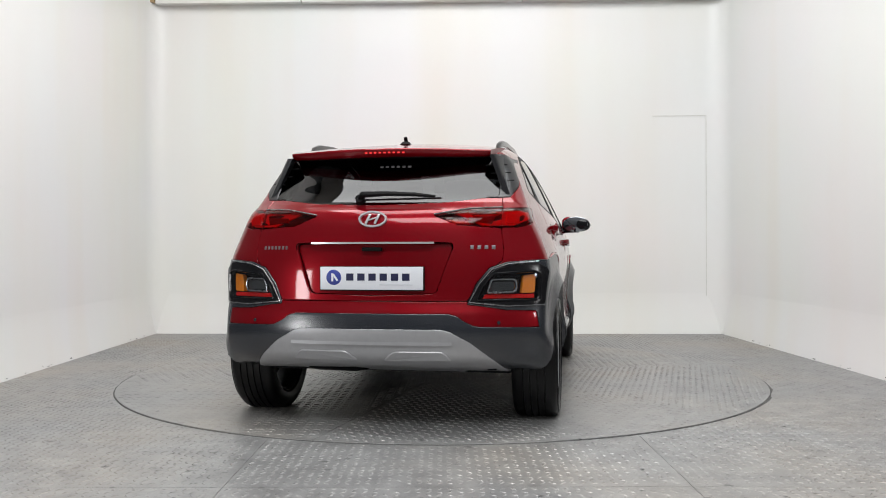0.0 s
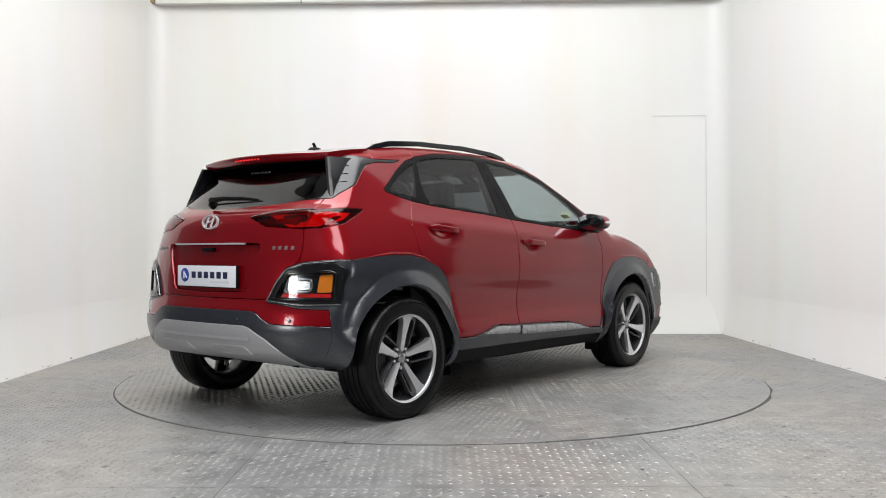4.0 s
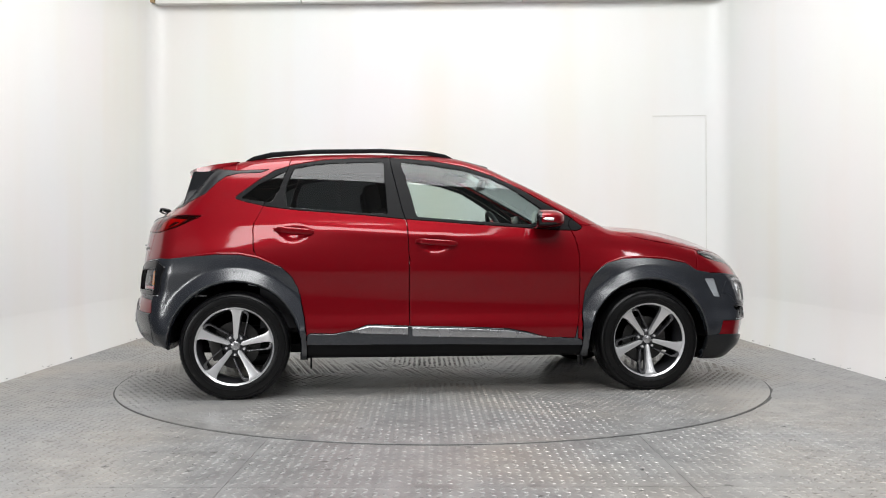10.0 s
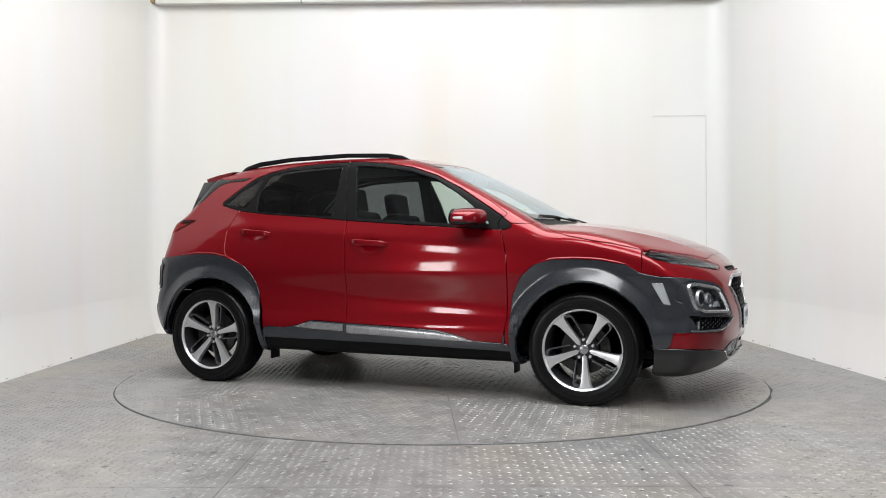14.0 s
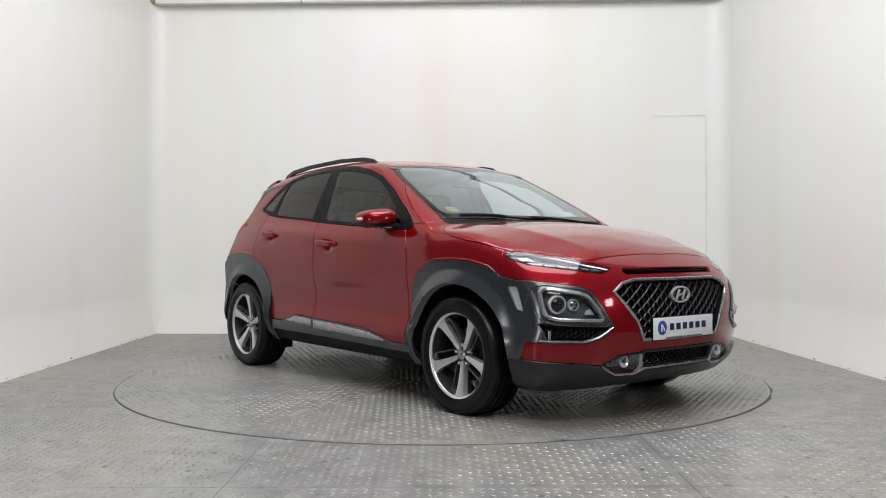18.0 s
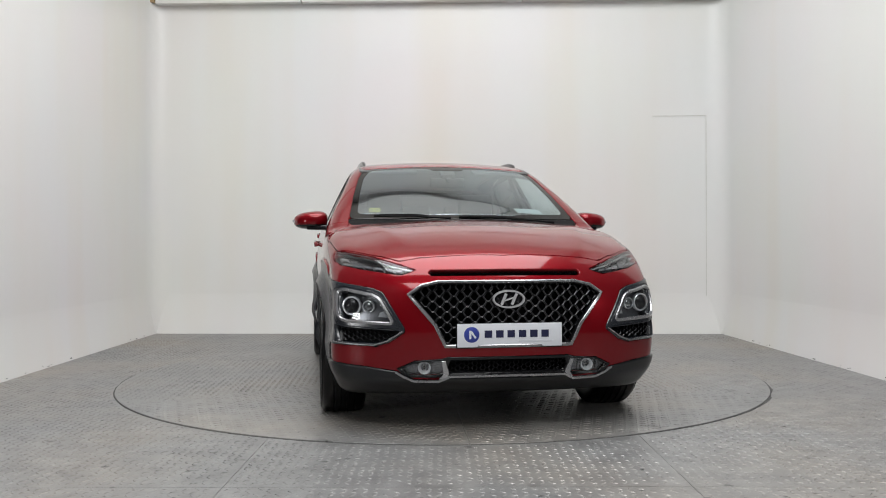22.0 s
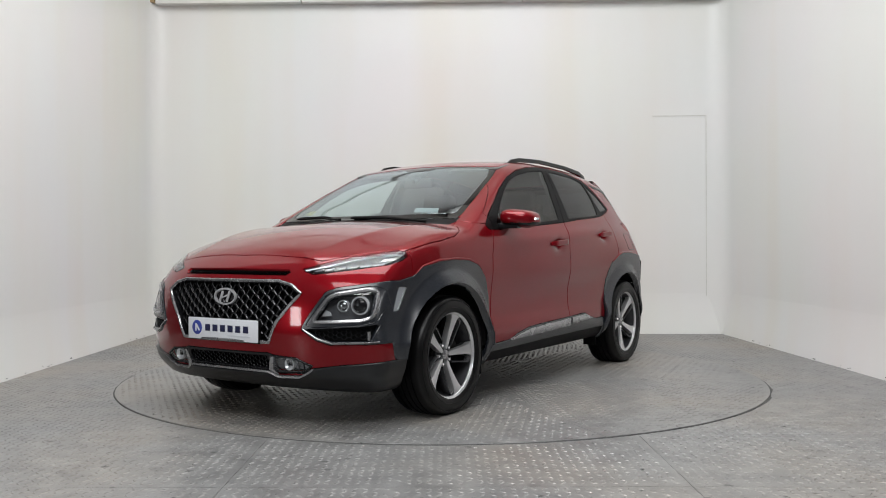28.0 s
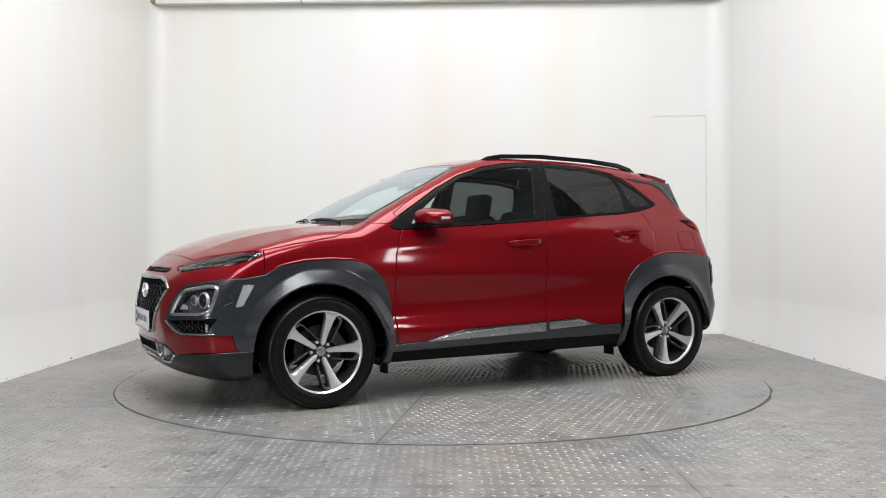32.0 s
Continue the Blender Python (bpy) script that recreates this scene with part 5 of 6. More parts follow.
# creases of the skid plate
pts = [skin_point("rear", y, 0.452)[0] + skin_point("rear", y, 0.452)[1] * 0.013 for y in np.linspace(-0.40, 0.40, 21)]
part("skid_rib", tube(pts, [(-0.008, -0.008), (0.008, -0.008), (0.004, 0.006), (-0.004, 0.006)], up=(1, 0, 0)), SKID, skid)
for side in (-1, 1):
    pod = rounded([(0.06, 0.372), (0.40, 0.372), (0.355, 0.415), (0.12, 0.415)], 0.02)
    part("skid_pad", patch("rear", [(side * y, z) for y, z in pod][::side], 0.020, 0.02, rim=0.004), SKID, skid, "raised silver skid pad")

# roof spoiler over the rear window
def spoiler_edge(y):
    return -1.682 + 0.38 * abs(y) ** 2


def spoiler_top(x, y):
    return float(np.interp(x, [-1.70, -1.61, -1.45, -1.31], [1.428, 1.438, 1.470, 1.489])) - 0.075 * y * y


bm = bmesh.new()
rows, under = [], []
for s in np.linspace(-1, 1, 33):
    col = []
    for k in np.linspace(0, 1, 9):
        y = s * (0.590 - 0.045 * k)
        x = -1.312 + (spoiler_edge(y) + 1.312) * k
        col.append((x, y, spoiler_top(x, y) + 0.003))
    x, y, z = col[-1]
    drop = 0.040 - 0.012 * abs(s) ** 3
    col += [(x - 0.004, y, z - 0.006), (x - 0.002, y, z - 0.014), (x + 0.010, y, z - drop), (x + 0.016, y, z - drop - 0.004), (x + 0.040, y, z - drop - 0.003)]
    rows.append([bm.verts.new(c) for c in col])
    under.append([(x + 0.030, y, z - drop + 0.004), (x + 0.034, y, z - drop - 0.002), (x + 0.16, y, z - drop - 0.006), (x + 0.16, y, z - 0.012)])
for a, b in zip(rows, rows[1:]):
    for i in range(len(a) - 1):
        bm.faces.new((a[i], a[i + 1], b[i + 1], b[i]))
for end in (rows[0], rows[-1]):
    bm.faces.new([bm.verts.new(v.co) for v in end] + [bm.verts.new(end[0].co + Vector((0, 0, -0.012)))])
bmesh.ops.recalc_face_normals(bm, faces=bm.faces[:])
spoiler = part("roof_spoiler", bm, RED, tailgate, "red roof spoiler with a dark underside")
bm = bmesh.new()
rows = [[bm.verts.new(c) for c in col] for col in under]
for a, b in zip(rows, rows[1:]):
    for i in range(4):
        bm.faces.new((a[i], a[(i + 1) % 4], b[(i + 1) % 4], b[i]))
bmesh.ops.recalc_face_normals(bm, faces=bm.faces[:])
part("spoiler_underside", bm, BLACK, spoiler)
for side in (-1, 1):
    bm = bmesh.new()
    rows = []
    for k in np.linspace(0, 1, 9):
        z = 1.186 + (1.400 - 1.186) * k
        ox, oy = -1.640 + 0.052 * k, 0.640 - 0.080 * k
        iy = 0.625 - 0.020 * k
        ix = on_end(iy, z, -1) if z < 1.39 else -1.45
        rows.append([bm.verts.new(p) for p in ((ox, side * oy, z), (ox + 0.012, side * (oy + 0.012), z), (max(ix + 0.06, -1.52), side * (iy + 0.010), z), (max(ix + 0.06, -1.52), side * (iy - 0.03), z), (ox + 0.004, side * (oy - 0.02), z))])
    for a, b in zip(rows, rows[1:]):
        for i in range(5):
            bm.faces.new((a[i], a[(i + 1) % 5], b[(i + 1) % 5], b[i]))
    bmesh.ops.recalc_face_normals(bm, faces=bm.faces[:])
    part("spoiler_fin", bm, LIPGREY, spoiler, "black fin beside the rear window")
for k in range(9):
    y = -0.10 + 0.025 * k
    part("brake_led", box((0.004, 0.012, 0.008), pose(spoiler_edge(y) - 0.0005, y, 1.4105 - 0.075 * y * y), 0.001), REDGLOW, spoiler, "lit red high brake lamp")
for side in (-1, 1):
    for z in (1.345, 1.300, 1.255):
        x = -1.515 - (1.345 - z) * 0.62
        rib = [(x - 0.030, z - 0.004), (x + 0.030, z + 0.006), (x + 0.030, z + 0.011), (x - 0.030, z + 0.001)]
        part("trim_rib", patch("side", rib[::side], 0.0065, 0.006, side), BLACK, car)
part("rear_wiper", join(tube([(-1.842, 0.09, 1.158), (-1.868, 0.07, 1.180), (-1.872, -0.06, 1.183), (-1.855, -0.20, 1.178), (-1.838, -0.30, 1.168)], ring(0.010, 0.012, 8), up=(1, 0, 0), scale=[1.6, 1.6, 1.2, 1.0, 0.7]),
                        tube([(-1.862, 0.05, 1.153), (-1.860, -0.12, 1.155), (-1.838, -0.33, 1.160)], ring(0.005, 0.009, 8), up=(1, 0, 0)),
                        lathe([(0, 0.03), (0.022, 0.028), (0.026, 0.0)], 20, pose(-1.835, 0.085, 1.150, 0, -60, 0))), BLACK, tailgate, "black rear window wiper")
for k in range(6):
    y = 0.03 - 0.030 * k
    part("window_print", patch("rear", [(y - 0.009, 1.337), (y + 0.009, 1.337), (y + 0.009, 1.348), (y - 0.009, 1.348)], 0.0, 0.001), DIMPRINT, rear_window, "pale printed bar")

# ---- roof, sides ----
# rolled red edges above the cladding
for side in (-1, 1):
    for line, panel in (([(0.98, 0.790), (1.016, 0.816), (1.122, 0.848), (1.263, 0.853), (1.406, 0.845), (1.549, 0.817), (1.618, 0.774)], fenders), ([(-1.03, 0.802), (-1.165, 0.859), (-1.272, 0.879), (-1.414, 0.881), (-1.60, 0.862)], (car, car))):
        pts = dense(line, 0.035)
        n = len(pts)
        part("rolled_edge", tube([skin_point("side", x, z, side)[0] + skin_point("side", x, z, side)[1] * 0.002 for x, z in pts], ring(0.008, 0.009, 10), up=(0, 1, 0), scale=[min(1, 0.15 + 4 * k / n, 0.15 + 4 * (n - 1 - k) / n) for k in range(n)]), RED, panel[0 if side < 0 else 1])

part("antenna", join(lathe([(0, 0.020), (0.022, 0.016), (0.034, 0.0)], 20, pose(-1.165, 0, on_top(-1.165, 0) - 0.002) @ Matrix.Diagonal((1.6, 1, 1, 1))),
                     tube([(-1.16, 0, on_top(-1.16, 0) + 0.01), (-1.18, 0, on_top(-1.16, 0) + 0.040)], ring(0.011, 0.008, 8), up=(1, 0, 0))), BLACK, car, "black roof antenna")
for side in (-1, 1):
    rail = [(-1.262, 0.540, 1.474), (-1.215, 0.545, 1.498), (-1.10, 0.550, 1.526), (-0.84, 0.552, 1.5475), (-0.40, 0.553, 1.558), (-0.09, 0.552, 1.545), (0.02, 0.552, 1.525), (0.110, 0.551, 1.484)]
    part("roof_rail", tube([(x, side * y, z) for x, y, z in rail], rounded([(-0.012, -0.024), (0.012, -0.024), (0.010, 0.005), (-0.010, 0.005)], 0.005), scale=[0.5, 0.95, 1.15, 1, 1, 1, 1.1, 0.45]), GLOSS, car, "black roof rail")
    for names, doors, x0, x1, z0, z1 in (("front", front_doors, -0.195, 0.056, 0.957, 0.940), ("rear", rear_doors, -1.06, -0.828, 1.030, 1.012)):
        door = doors[0 if side < 0 else 1]
        pts = []
        for k in np.linspace(0, 1, 13):
            x, z = x0 + (x1 - x0) * k, z0 + (z1 - z0) * k
            lift = 0.021 * min(1, 6 * k, 6 * (1 - k)) ** 0.5
            y = on_side(x, 1.0 + (z - 1.0)) if not 0.15 < k < 0.85 else 0.5 * (on_side(x0, z0) + on_side(x1, z1)) + 0.002
            pts.append((x, side * (y + lift + 0.002), z))
        h = part("door_handle", tube(pts, rounded([(-0.009, -0.018), (0.009, -0.018), (0.010, 0.016), (-0.008, 0.019)], 0.007), up=(0, 0, 1), scale=[0.5, 0.85] + [1] * 9 + [0.85, 0.5]), RED, door, "red pull door handle")
        part("key_cover", box((0.05, 0.004, 0.018), pose((x0 + 0.015), side * (on_side(x0 + 0.015, z0) + 0.014), z0), 0.002), RED, h)
    # bright strips along the sill
    for upper, under in (([(-0.612, 0.403), (-0.495, 0.4335), (-0.252, 0.4235)], [(-0.612, 0.399), (-0.53, 0.392), (-0.252, 0.381)]),
                         ([(-0.224, 0.4225), (0.138, 0.4095), (0.384, 0.3955), (0.50, 0.378), (0.625, 0.351)], [(-0.224, 0.3705), (0.49, 0.349), (0.625, 0.347)])):
        part("sill_strip", band(upper, under, 0.0155, side), SATIN, car, "bright silver sill strip")
    # fuel flap on the left
    if side > 0:
        flap = rounded([(-1.60, 0.90), (-1.44, 0.90), (-1.44, 1.03), (-1.60, 1.03)], 0.02)
        part("fuel_flap", tube([skin_point("side", x, z, 1)[0] + skin_point("side", x, z, 1)[1] * 0.0005 for x, z in dense(flap, 0.03, True)], ring(0.0018, 0.0014, 6), True, up=(0, 1, 0)), BLACK, car, "thin joint round the fuel flap")
    # mirrors
    bm = bmesh.new()
    bmesh.ops.create_uvsphere(bm, u_segments=40, v_segments=24, radius=1.0)

    def power(v, e):
        return math.copysign(abs(v) ** e, v)
    for v in bm.verts:
        x, y, z = v.co
        x, y, z = power(x, 0.75), power(y, 0.72), power(z, 0.72)
        if x < -0.35:
            x = -0.35 - (abs(x) - 0.35) * 0.30
        taper = 1 - 0.20 * (y * side * 0.5 + 0.5) * (1 if z > 0 else 1.2)
        v.co = Vector((0.605 + 0.120 * x - 0.02 * y * side, side * 0.938 + 0.108 * y, 1.093 + 0.064 * z * taper - 0.006 * y * side))
    mirror = part("side_mirror", bm, [RED, GLOSS], car, "red door mirror with a black lower band")
    for f in mirror.data.polygons:
        if f.center.z < 1.066 or f.center.x < 0.562:
            f.material_index = 1
    part("mirror_arm", tube([(0.675, side * 0.80, 1.046), (0.672, side * 0.86, 1.050), (0.650, side * 0.95, 1.052)], rounded([(-0.048, -0.020), (0.048, -0.020), (0.042, 0.014), (-0.042, 0.014)], 0.01), up=(0, 0, 1)), GLOSS, mirror)
    part("mirror_band", tube([(0.62, side * 0.855, 1.074), (0.700, side * 0.875, 1.076), (0.716, side * 0.93, 1.076), (0.700, side * 0.985, 1.074)], rounded([(-0.004, -0.012), (0.006, -0.012), (0.006, 0.012), (-0.004, 0.012)], 0.004)), GLOSS, mirror)
    part("mirror_glass", lathe([(0, 0.0), (0.95, 0.0), (1.0, -0.05)], 40, pose(0.5385, side * 0.940, 1.093, 0, -90, 0) @ Matrix.Diagonal((0.057, 0.100, 0.02, 1))), MIRROR, mirror, "mirror glass")
    part("indicator", tube([(0.630, side * 1.046, 1.088), (0.580, side * 1.042, 1.090), (0.553, side * 1.030, 1.091)], ring(0.008, 0.009, 8)), REFLECTOR, mirror, "clear indicator strip")

# ---- windscreen wipers and papers ----
for name, a, b, c in (("windscreen_wiper", (1.085, -0.10, 0.0), (1.02, -0.30, 0.0), (0.985, -0.56, 0.0)), ("windscreen_wiper", (1.075, 0.55, 0.0), (1.055, 0.25, 0.0), (1.05, -0.04, 0.0))):
    pts = [(x, y, on_top(x, y) + 0.009) for x, y in dense([a[:2], b[:2], c[:2]], 0.06)]
    part(name, join(tube(pts, ring(0.005, 0.006, 8), scale=[1.5] + [1.0] * (len(pts) - 1)), tube([(x - 0.025, y, on_top(x - 0.025, y) + 0.005) for x, y, z in pts[2:]], ring(0.004, 0.005, 6))), BLACK, car, "black windscreen wiper")
# ---- inside the car ----
def cushion(size, m, bevel):
    return box(size, m, bevel, 4)


cabin = new("cabin")
cabin.parent = car
tagged(cabin, "dark cloth car interior")
for y in (-0.36, 0.36):
    seat = part("front_seat", cushion((0.50, 0.50, 0.14), pose(-0.02, y, 0.58, 0, -6), 0.05), TRIM, car, "dark front seat")
    part("backrest", cushion((0.14, 0.48, 0.60), pose(-0.33, y, 0.88, 0, -18), 0.055), TRIM, seat)
    part("bolster", join(cushion((0.17, 0.09, 0.48), pose(-0.31, y - 0.21, 0.87, 0, -18), 0.035), cushion((0.17, 0.09, 0.48), pose(-0.31, y + 0.21, 0.87, 0, -18), 0.035)), TRIM, seat)
    part("headrest", cushion((0.10, 0.27, 0.18), pose(-0.45, y, 1.245, 0, -10), 0.04), TRIM, seat)
    part("headrest_post", join(box((0.012, 0.012, 0.12), pose(-0.43, y - 0.06, 1.15, 0, -16)), box((0.012, 0.012, 0.12), pose(-0.43, y + 0.06, 1.15, 0, -16))), CHROME, seat)
bench = part("rear_bench", cushion((0.50, 1.25, 0.16), pose(-0.85, 0, 0.60, 0, -6), 0.05), TRIM, car, "dark rear seat bench")
part("backrest", cushion((0.15, 1.25, 0.62), pose(-1.16, 0, 0.89, 0, -22), 0.05), TRIM, bench)
for y in (-0.38, 0.0, 0.38):
    part("headrest", cushion((0.09, 0.25, 0.15), pose(-1.30, y, 1.215, 0, -12), 0.035), TRIM, bench)
dash = part("dashboard", join(cushion((0.42, 1.38, 0.20), pose(0.80, 0, 0.945, 0, 4), 0.06), cushion((0.22, 0.34, 0.06), pose(0.66, -0.36, 1.045, 0, -4), 0.025)), DASH, car, "dark plastic dashboard")
part("touch_screen", box((0.02, 0.24, 0.13), pose(0.62, 0.0, 1.08, 0, -8), 0.006), GLOSS, dash)
part("centre_console", cushion((0.80, 0.22, 0.22), pose(0.28, 0, 0.60), 0.03), DASH, dash)
wheel = part("steering_wheel", tube([pose(0.42, -0.36, 0.985, 0, 66) @ Vector((0.182 * math.cos(a), 0.182 * math.sin(a), 0)) for a in np.linspace(0, 2 * math.pi, 41)[:-1]], ring(0.015, 0.016, 10), True, up=(1, 0, 0.4)), DASH, car, "black steering wheel")
part("steering_hub", lathe([(0, 0.03), (0.06, 0.025), (0.075, 0.0), (0.05, -0.06), (0, -0.06)], 28, pose(0.42, -0.36, 0.985, 0, 66)), DASH, wheel)
part("steering_spoke", join(box((0.05, 0.34, 0.02), pose(0.42, -0.36, 0.985, 0, 66), 0.006), box((0.17, 0.05, 0.02), pose(0.42, -0.36, 0.985, 0, 66) @ pose(0.08, 0, 0), 0.006)), DASH, wheel)
part("interior_mirror", join(cushion((0.03, 0.24, 0.07), pose(0.36, 0, 1.365, 0, 12), 0.014), box((0.09, 0.03, 0.03), pose(0.385, 0, 1.395, 0, 30), 0.006), box((0.12, 0.10, 0.03), pose(0.36, 0, 1.428, 0, 27), 0.008)), DASH, car, "dark interior mirror")
for y in (-0.40, 0.40):
    part("sun_visor", cushion((0.16, 0.40, 0.018), pose(0.22, y, 1.455, 0, 14), 0.006), HEADLINER, car, "grey folded sun visor")
part("load_cover", box((0.55, 1.15, 0.02), pose(-1.52, 0, 1.04), 0.006), TRIM, car)
part("cabin_floor", box((2.2, 1.40, 0.03), pose(-0.4, 0, 0.40), 0.005), TRIM, car)
part("bulkhead", box((0.04, 1.36, 0.62), pose(1.02, 0, 0.70), 0.01), BLACK, car)
for side in (-1, 1):
    part("door_card", box((1.95, 0.02, 0.62), pose(-0.18, side * 0.765, 0.73), 0.006), TRIM, car)
    for x in (-0.345,):
        part("pillar_trim", box((0.10, 0.02, 0.46), pose(x + 0.02, side * 0.695, 1.27, side * 22), 0.006), TRIM, car)
quad = [(0.885, -0.585), (0.905, -0.515), (0.855, -0.510), (0.838, -0.577)]
part("windscreen_sticker", patch("top", quad, -0.010, 0.001), YELLOW, windscreen, "yellow windscreen sticker")
for k in (-1, 1):
    part("sticker_bar", patch("top", [(0.883, -0.548 + 0.018 * k - 0.006), (0.883, -0.548 + 0.018 * k + 0.006), (0.862, -0.548 + 0.018 * k + 0.006), (0.862, -0.548 + 0.018 * k - 0.006)], -0.0085, 0.001), NAVY, windscreen)
part("windscreen_paper", patch("top", [(0.935, 0.36), (0.920, 0.53), (0.865, 0.505), (0.880, 0.34)], -0.010, 0.001), PAPER, windscreen, "white paper disc behind the windscreen")
# ---- the room ----
def wall_paint(name, colour, rough):
    """Glossy white paint with faint yellowing, streaks and scuffs."""
    m = bpy.data.materials.new(name)
    m.use_nodes = True
    nt = m.node_tree
    b = nt.nodes["Principled BSDF"]
    where = nt.nodes.new("ShaderNodeTexCoord")
    big, fine = noise_node(nt, where, 0.55, 3), noise_node(nt, where, 45, 5)
    tall = nt.nodes.new("ShaderNodeMapping")
    tall.inputs["Scale"].default_value = (1.6, 1.6, 0.14)
    nt.links.new(where.outputs["Object"], tall.inputs["Vector"])
    streak = nt.nodes.new("ShaderNodeTexNoise")
    streak.inputs["Scale"].default_value, streak.inputs["Detail"].default_value = 1.0, 2
    nt.links.new(tall.outputs[0], streak.inputs["Vector"])
    mix = nt.nodes.new("ShaderNodeMix")
    mix.data_type = "RGBA"
    mix.inputs["A"].default_value = (*colour, 1)
    mix.inputs["B"].default_value = (colour[0] * 0.985, colour[1] * 0.955, colour[2] * 0.91, 1)
    ramp = nt.nodes.new("ShaderNodeMapRange")
    ramp.inputs["From Min"].default_value, ramp.inputs["From Max"].default_value = 0.45, 0.75
    nt.links.new(streak.outputs["Fac"], ramp.inputs["Value"])
    nt.links.new(ramp.outputs[0], mix.inputs["Factor"])
    dim = nt.nodes.new("ShaderNodeMix")
    dim.data_type, dim.blend_type = "RGBA", "MULTIPLY"
    dim.inputs["Factor"].default_value = 0.10
    nt.links.new(mix.outputs["Result"], dim.inputs["A"])
    nt.links.new(big.outputs["Color"], dim.inputs["B"])
    nt.links.new(dim.outputs["Result"], b.inputs["Base Color"])
    rr = nt.nodes.new("ShaderNodeMapRange")
    rr.inputs["To Min"].default_value, rr.inputs["To Max"].default_value = rough - 0.08, rough + 0.12
    nt.links.new(big.outputs["Fac"], rr.inputs["Value"])
    nt.links.new(rr.outputs[0], b.inputs["Roughness"])
    bump = nt.nodes.new("ShaderNodeBump")
    bump.inputs["Distance"].default_value, bump.inputs["Strength"].default_value = 0.0006, 0.5
    nt.links.new(fine.outputs["Fac"], bump.inputs["Height"])
    nt.links.new(bump.outputs[0], b.inputs["Normal"])
    b.inputs["Coat Weight"].default_value, b.inputs["Coat Roughness"].default_value = 0.22, 0.20
    return m


def plate_paint(name, colour, smooth, sheen):
    """Worn grey paint on steel tread plate: stains, scratches and dark scuffs."""
    m = bpy.data.materials.new(name)
    m.use_nodes = True
    nt = m.node_tree
    b = nt.nodes["Principled BSDF"]
    where = nt.nodes.new("ShaderNodeTexCoord")
    big, mid, fine = noise_node(nt, where, 0.8, 3), noise_node(nt, where, 7, 6), noise_node(nt, where, 90, 4)
    spots = noise_node(nt, where, 4.2, 8)
    add = nt.nodes.new("ShaderNodeMath")
    add.operation = "ADD"
    nt.links.new(big.outputs["Fac"], add.inputs[0])
    nt.links.new(mid.outputs["Fac"], add.inputs[1])
    add2 = nt.nodes.new("ShaderNodeMath")
    add2.operation = "MULTIPLY_ADD"
    add2.inputs[1].default_value = 0.5
    nt.links.new(fine.outputs["Fac"], add2.inputs[0])
    nt.links.new(add.outputs[0], add2.inputs[2])
    level = nt.nodes.new("ShaderNodeMapRange")
    level.inputs["From Min"].default_value, level.inputs["From Max"].default_value = 0.85, 1.65
    level.inputs["To Min"].default_value, level.inputs["To Max"].default_value = 0.62, 1.36
    nt.links.new(add2.outputs[0], level.inputs["Value"])
    scuff = nt.nodes.new("ShaderNodeMapRange")
    scuff.inputs["From Min"].default_value, scuff.inputs["From Max"].default_value = 0.66, 0.78
    scuff.inputs["To Min"].default_value, scuff.inputs["To Max"].default_value = 1.0, 0.52
    nt.links.new(spots.outputs["Fac"], scuff.inputs["Value"])
    both = nt.nodes.new("ShaderNodeMath")
    both.operation = "MULTIPLY"
    nt.links.new(level.outputs[0], both.inputs[0])
    nt.links.new(scuff.outputs[0], both.inputs[1])
    chips = noise_node(nt, where, 13.0, 3)
    chip = nt.nodes.new("ShaderNodeMapRange")
    chip.inputs["From Min"].default_value, chip.inputs["From Max"].default_value = 0.675, 0.715
    chip.inputs["To Min"].default_value, chip.inputs["To Max"].default_value = 1.0, 0.38
    nt.links.new(chips.outputs["Fac"], chip.inputs["Value"])
    worn = nt.nodes.new("ShaderNodeMath")
    worn.operation = "MULTIPLY"
    nt.links.new(both.outputs[0], worn.inputs[0])
    nt.links.new(chip.outputs[0], worn.inputs[1])
    times = nt.nodes.new("ShaderNodeVectorMath")
    times.operation = "SCALE"
    grime = nt.nodes.new("ShaderNodeMix")
    grime.data_type = "RGBA"
    grime.inputs["A"].default_value = (*colour, 1)
    grime.inputs["B"].default_value = (colour[0] * 0.93, colour[1] * 0.86, colour[2] * 0.78, 1)
    patches = nt.nodes.new("ShaderNodeMapRange")
    patches.inputs["From Min"].default_value, patches.inputs["From Max"].default_value = 0.42, 0.68
    nt.links.new(big.outputs["Fac"], patches.inputs["Value"])
    nt.links.new(patches.outputs[0], grime.inputs["Factor"])
    nt.links.new(grime.outputs["Result"], times.inputs[0])
    nt.links.new(worn.outputs[0], times.inputs["Scale"])
    nt.links.new(times.outputs[0], b.inputs["Base Color"])
    b.inputs["Metallic"].default_value = 0.25
    rr = nt.nodes.new("ShaderNodeMapRange")
    rr.inputs["To Min"].default_value, rr.inputs["To Max"].default_value = smooth, sheen
    nt.links.new(mid.outputs["Fac"], rr.inputs["Value"])
    nt.links.new(rr.outputs[0], b.inputs["Roughness"])
    bump = nt.nodes.new("ShaderNodeBump")
    bump.inputs["Distance"].default_value, bump.inputs["Strength"].default_value = 0.0008, 0.5
    nt.links.new(mid.outputs["Fac"], bump.inputs["Height"])
    nt.links.new(bump.outputs[0], b.inputs["Normal"])
    return m


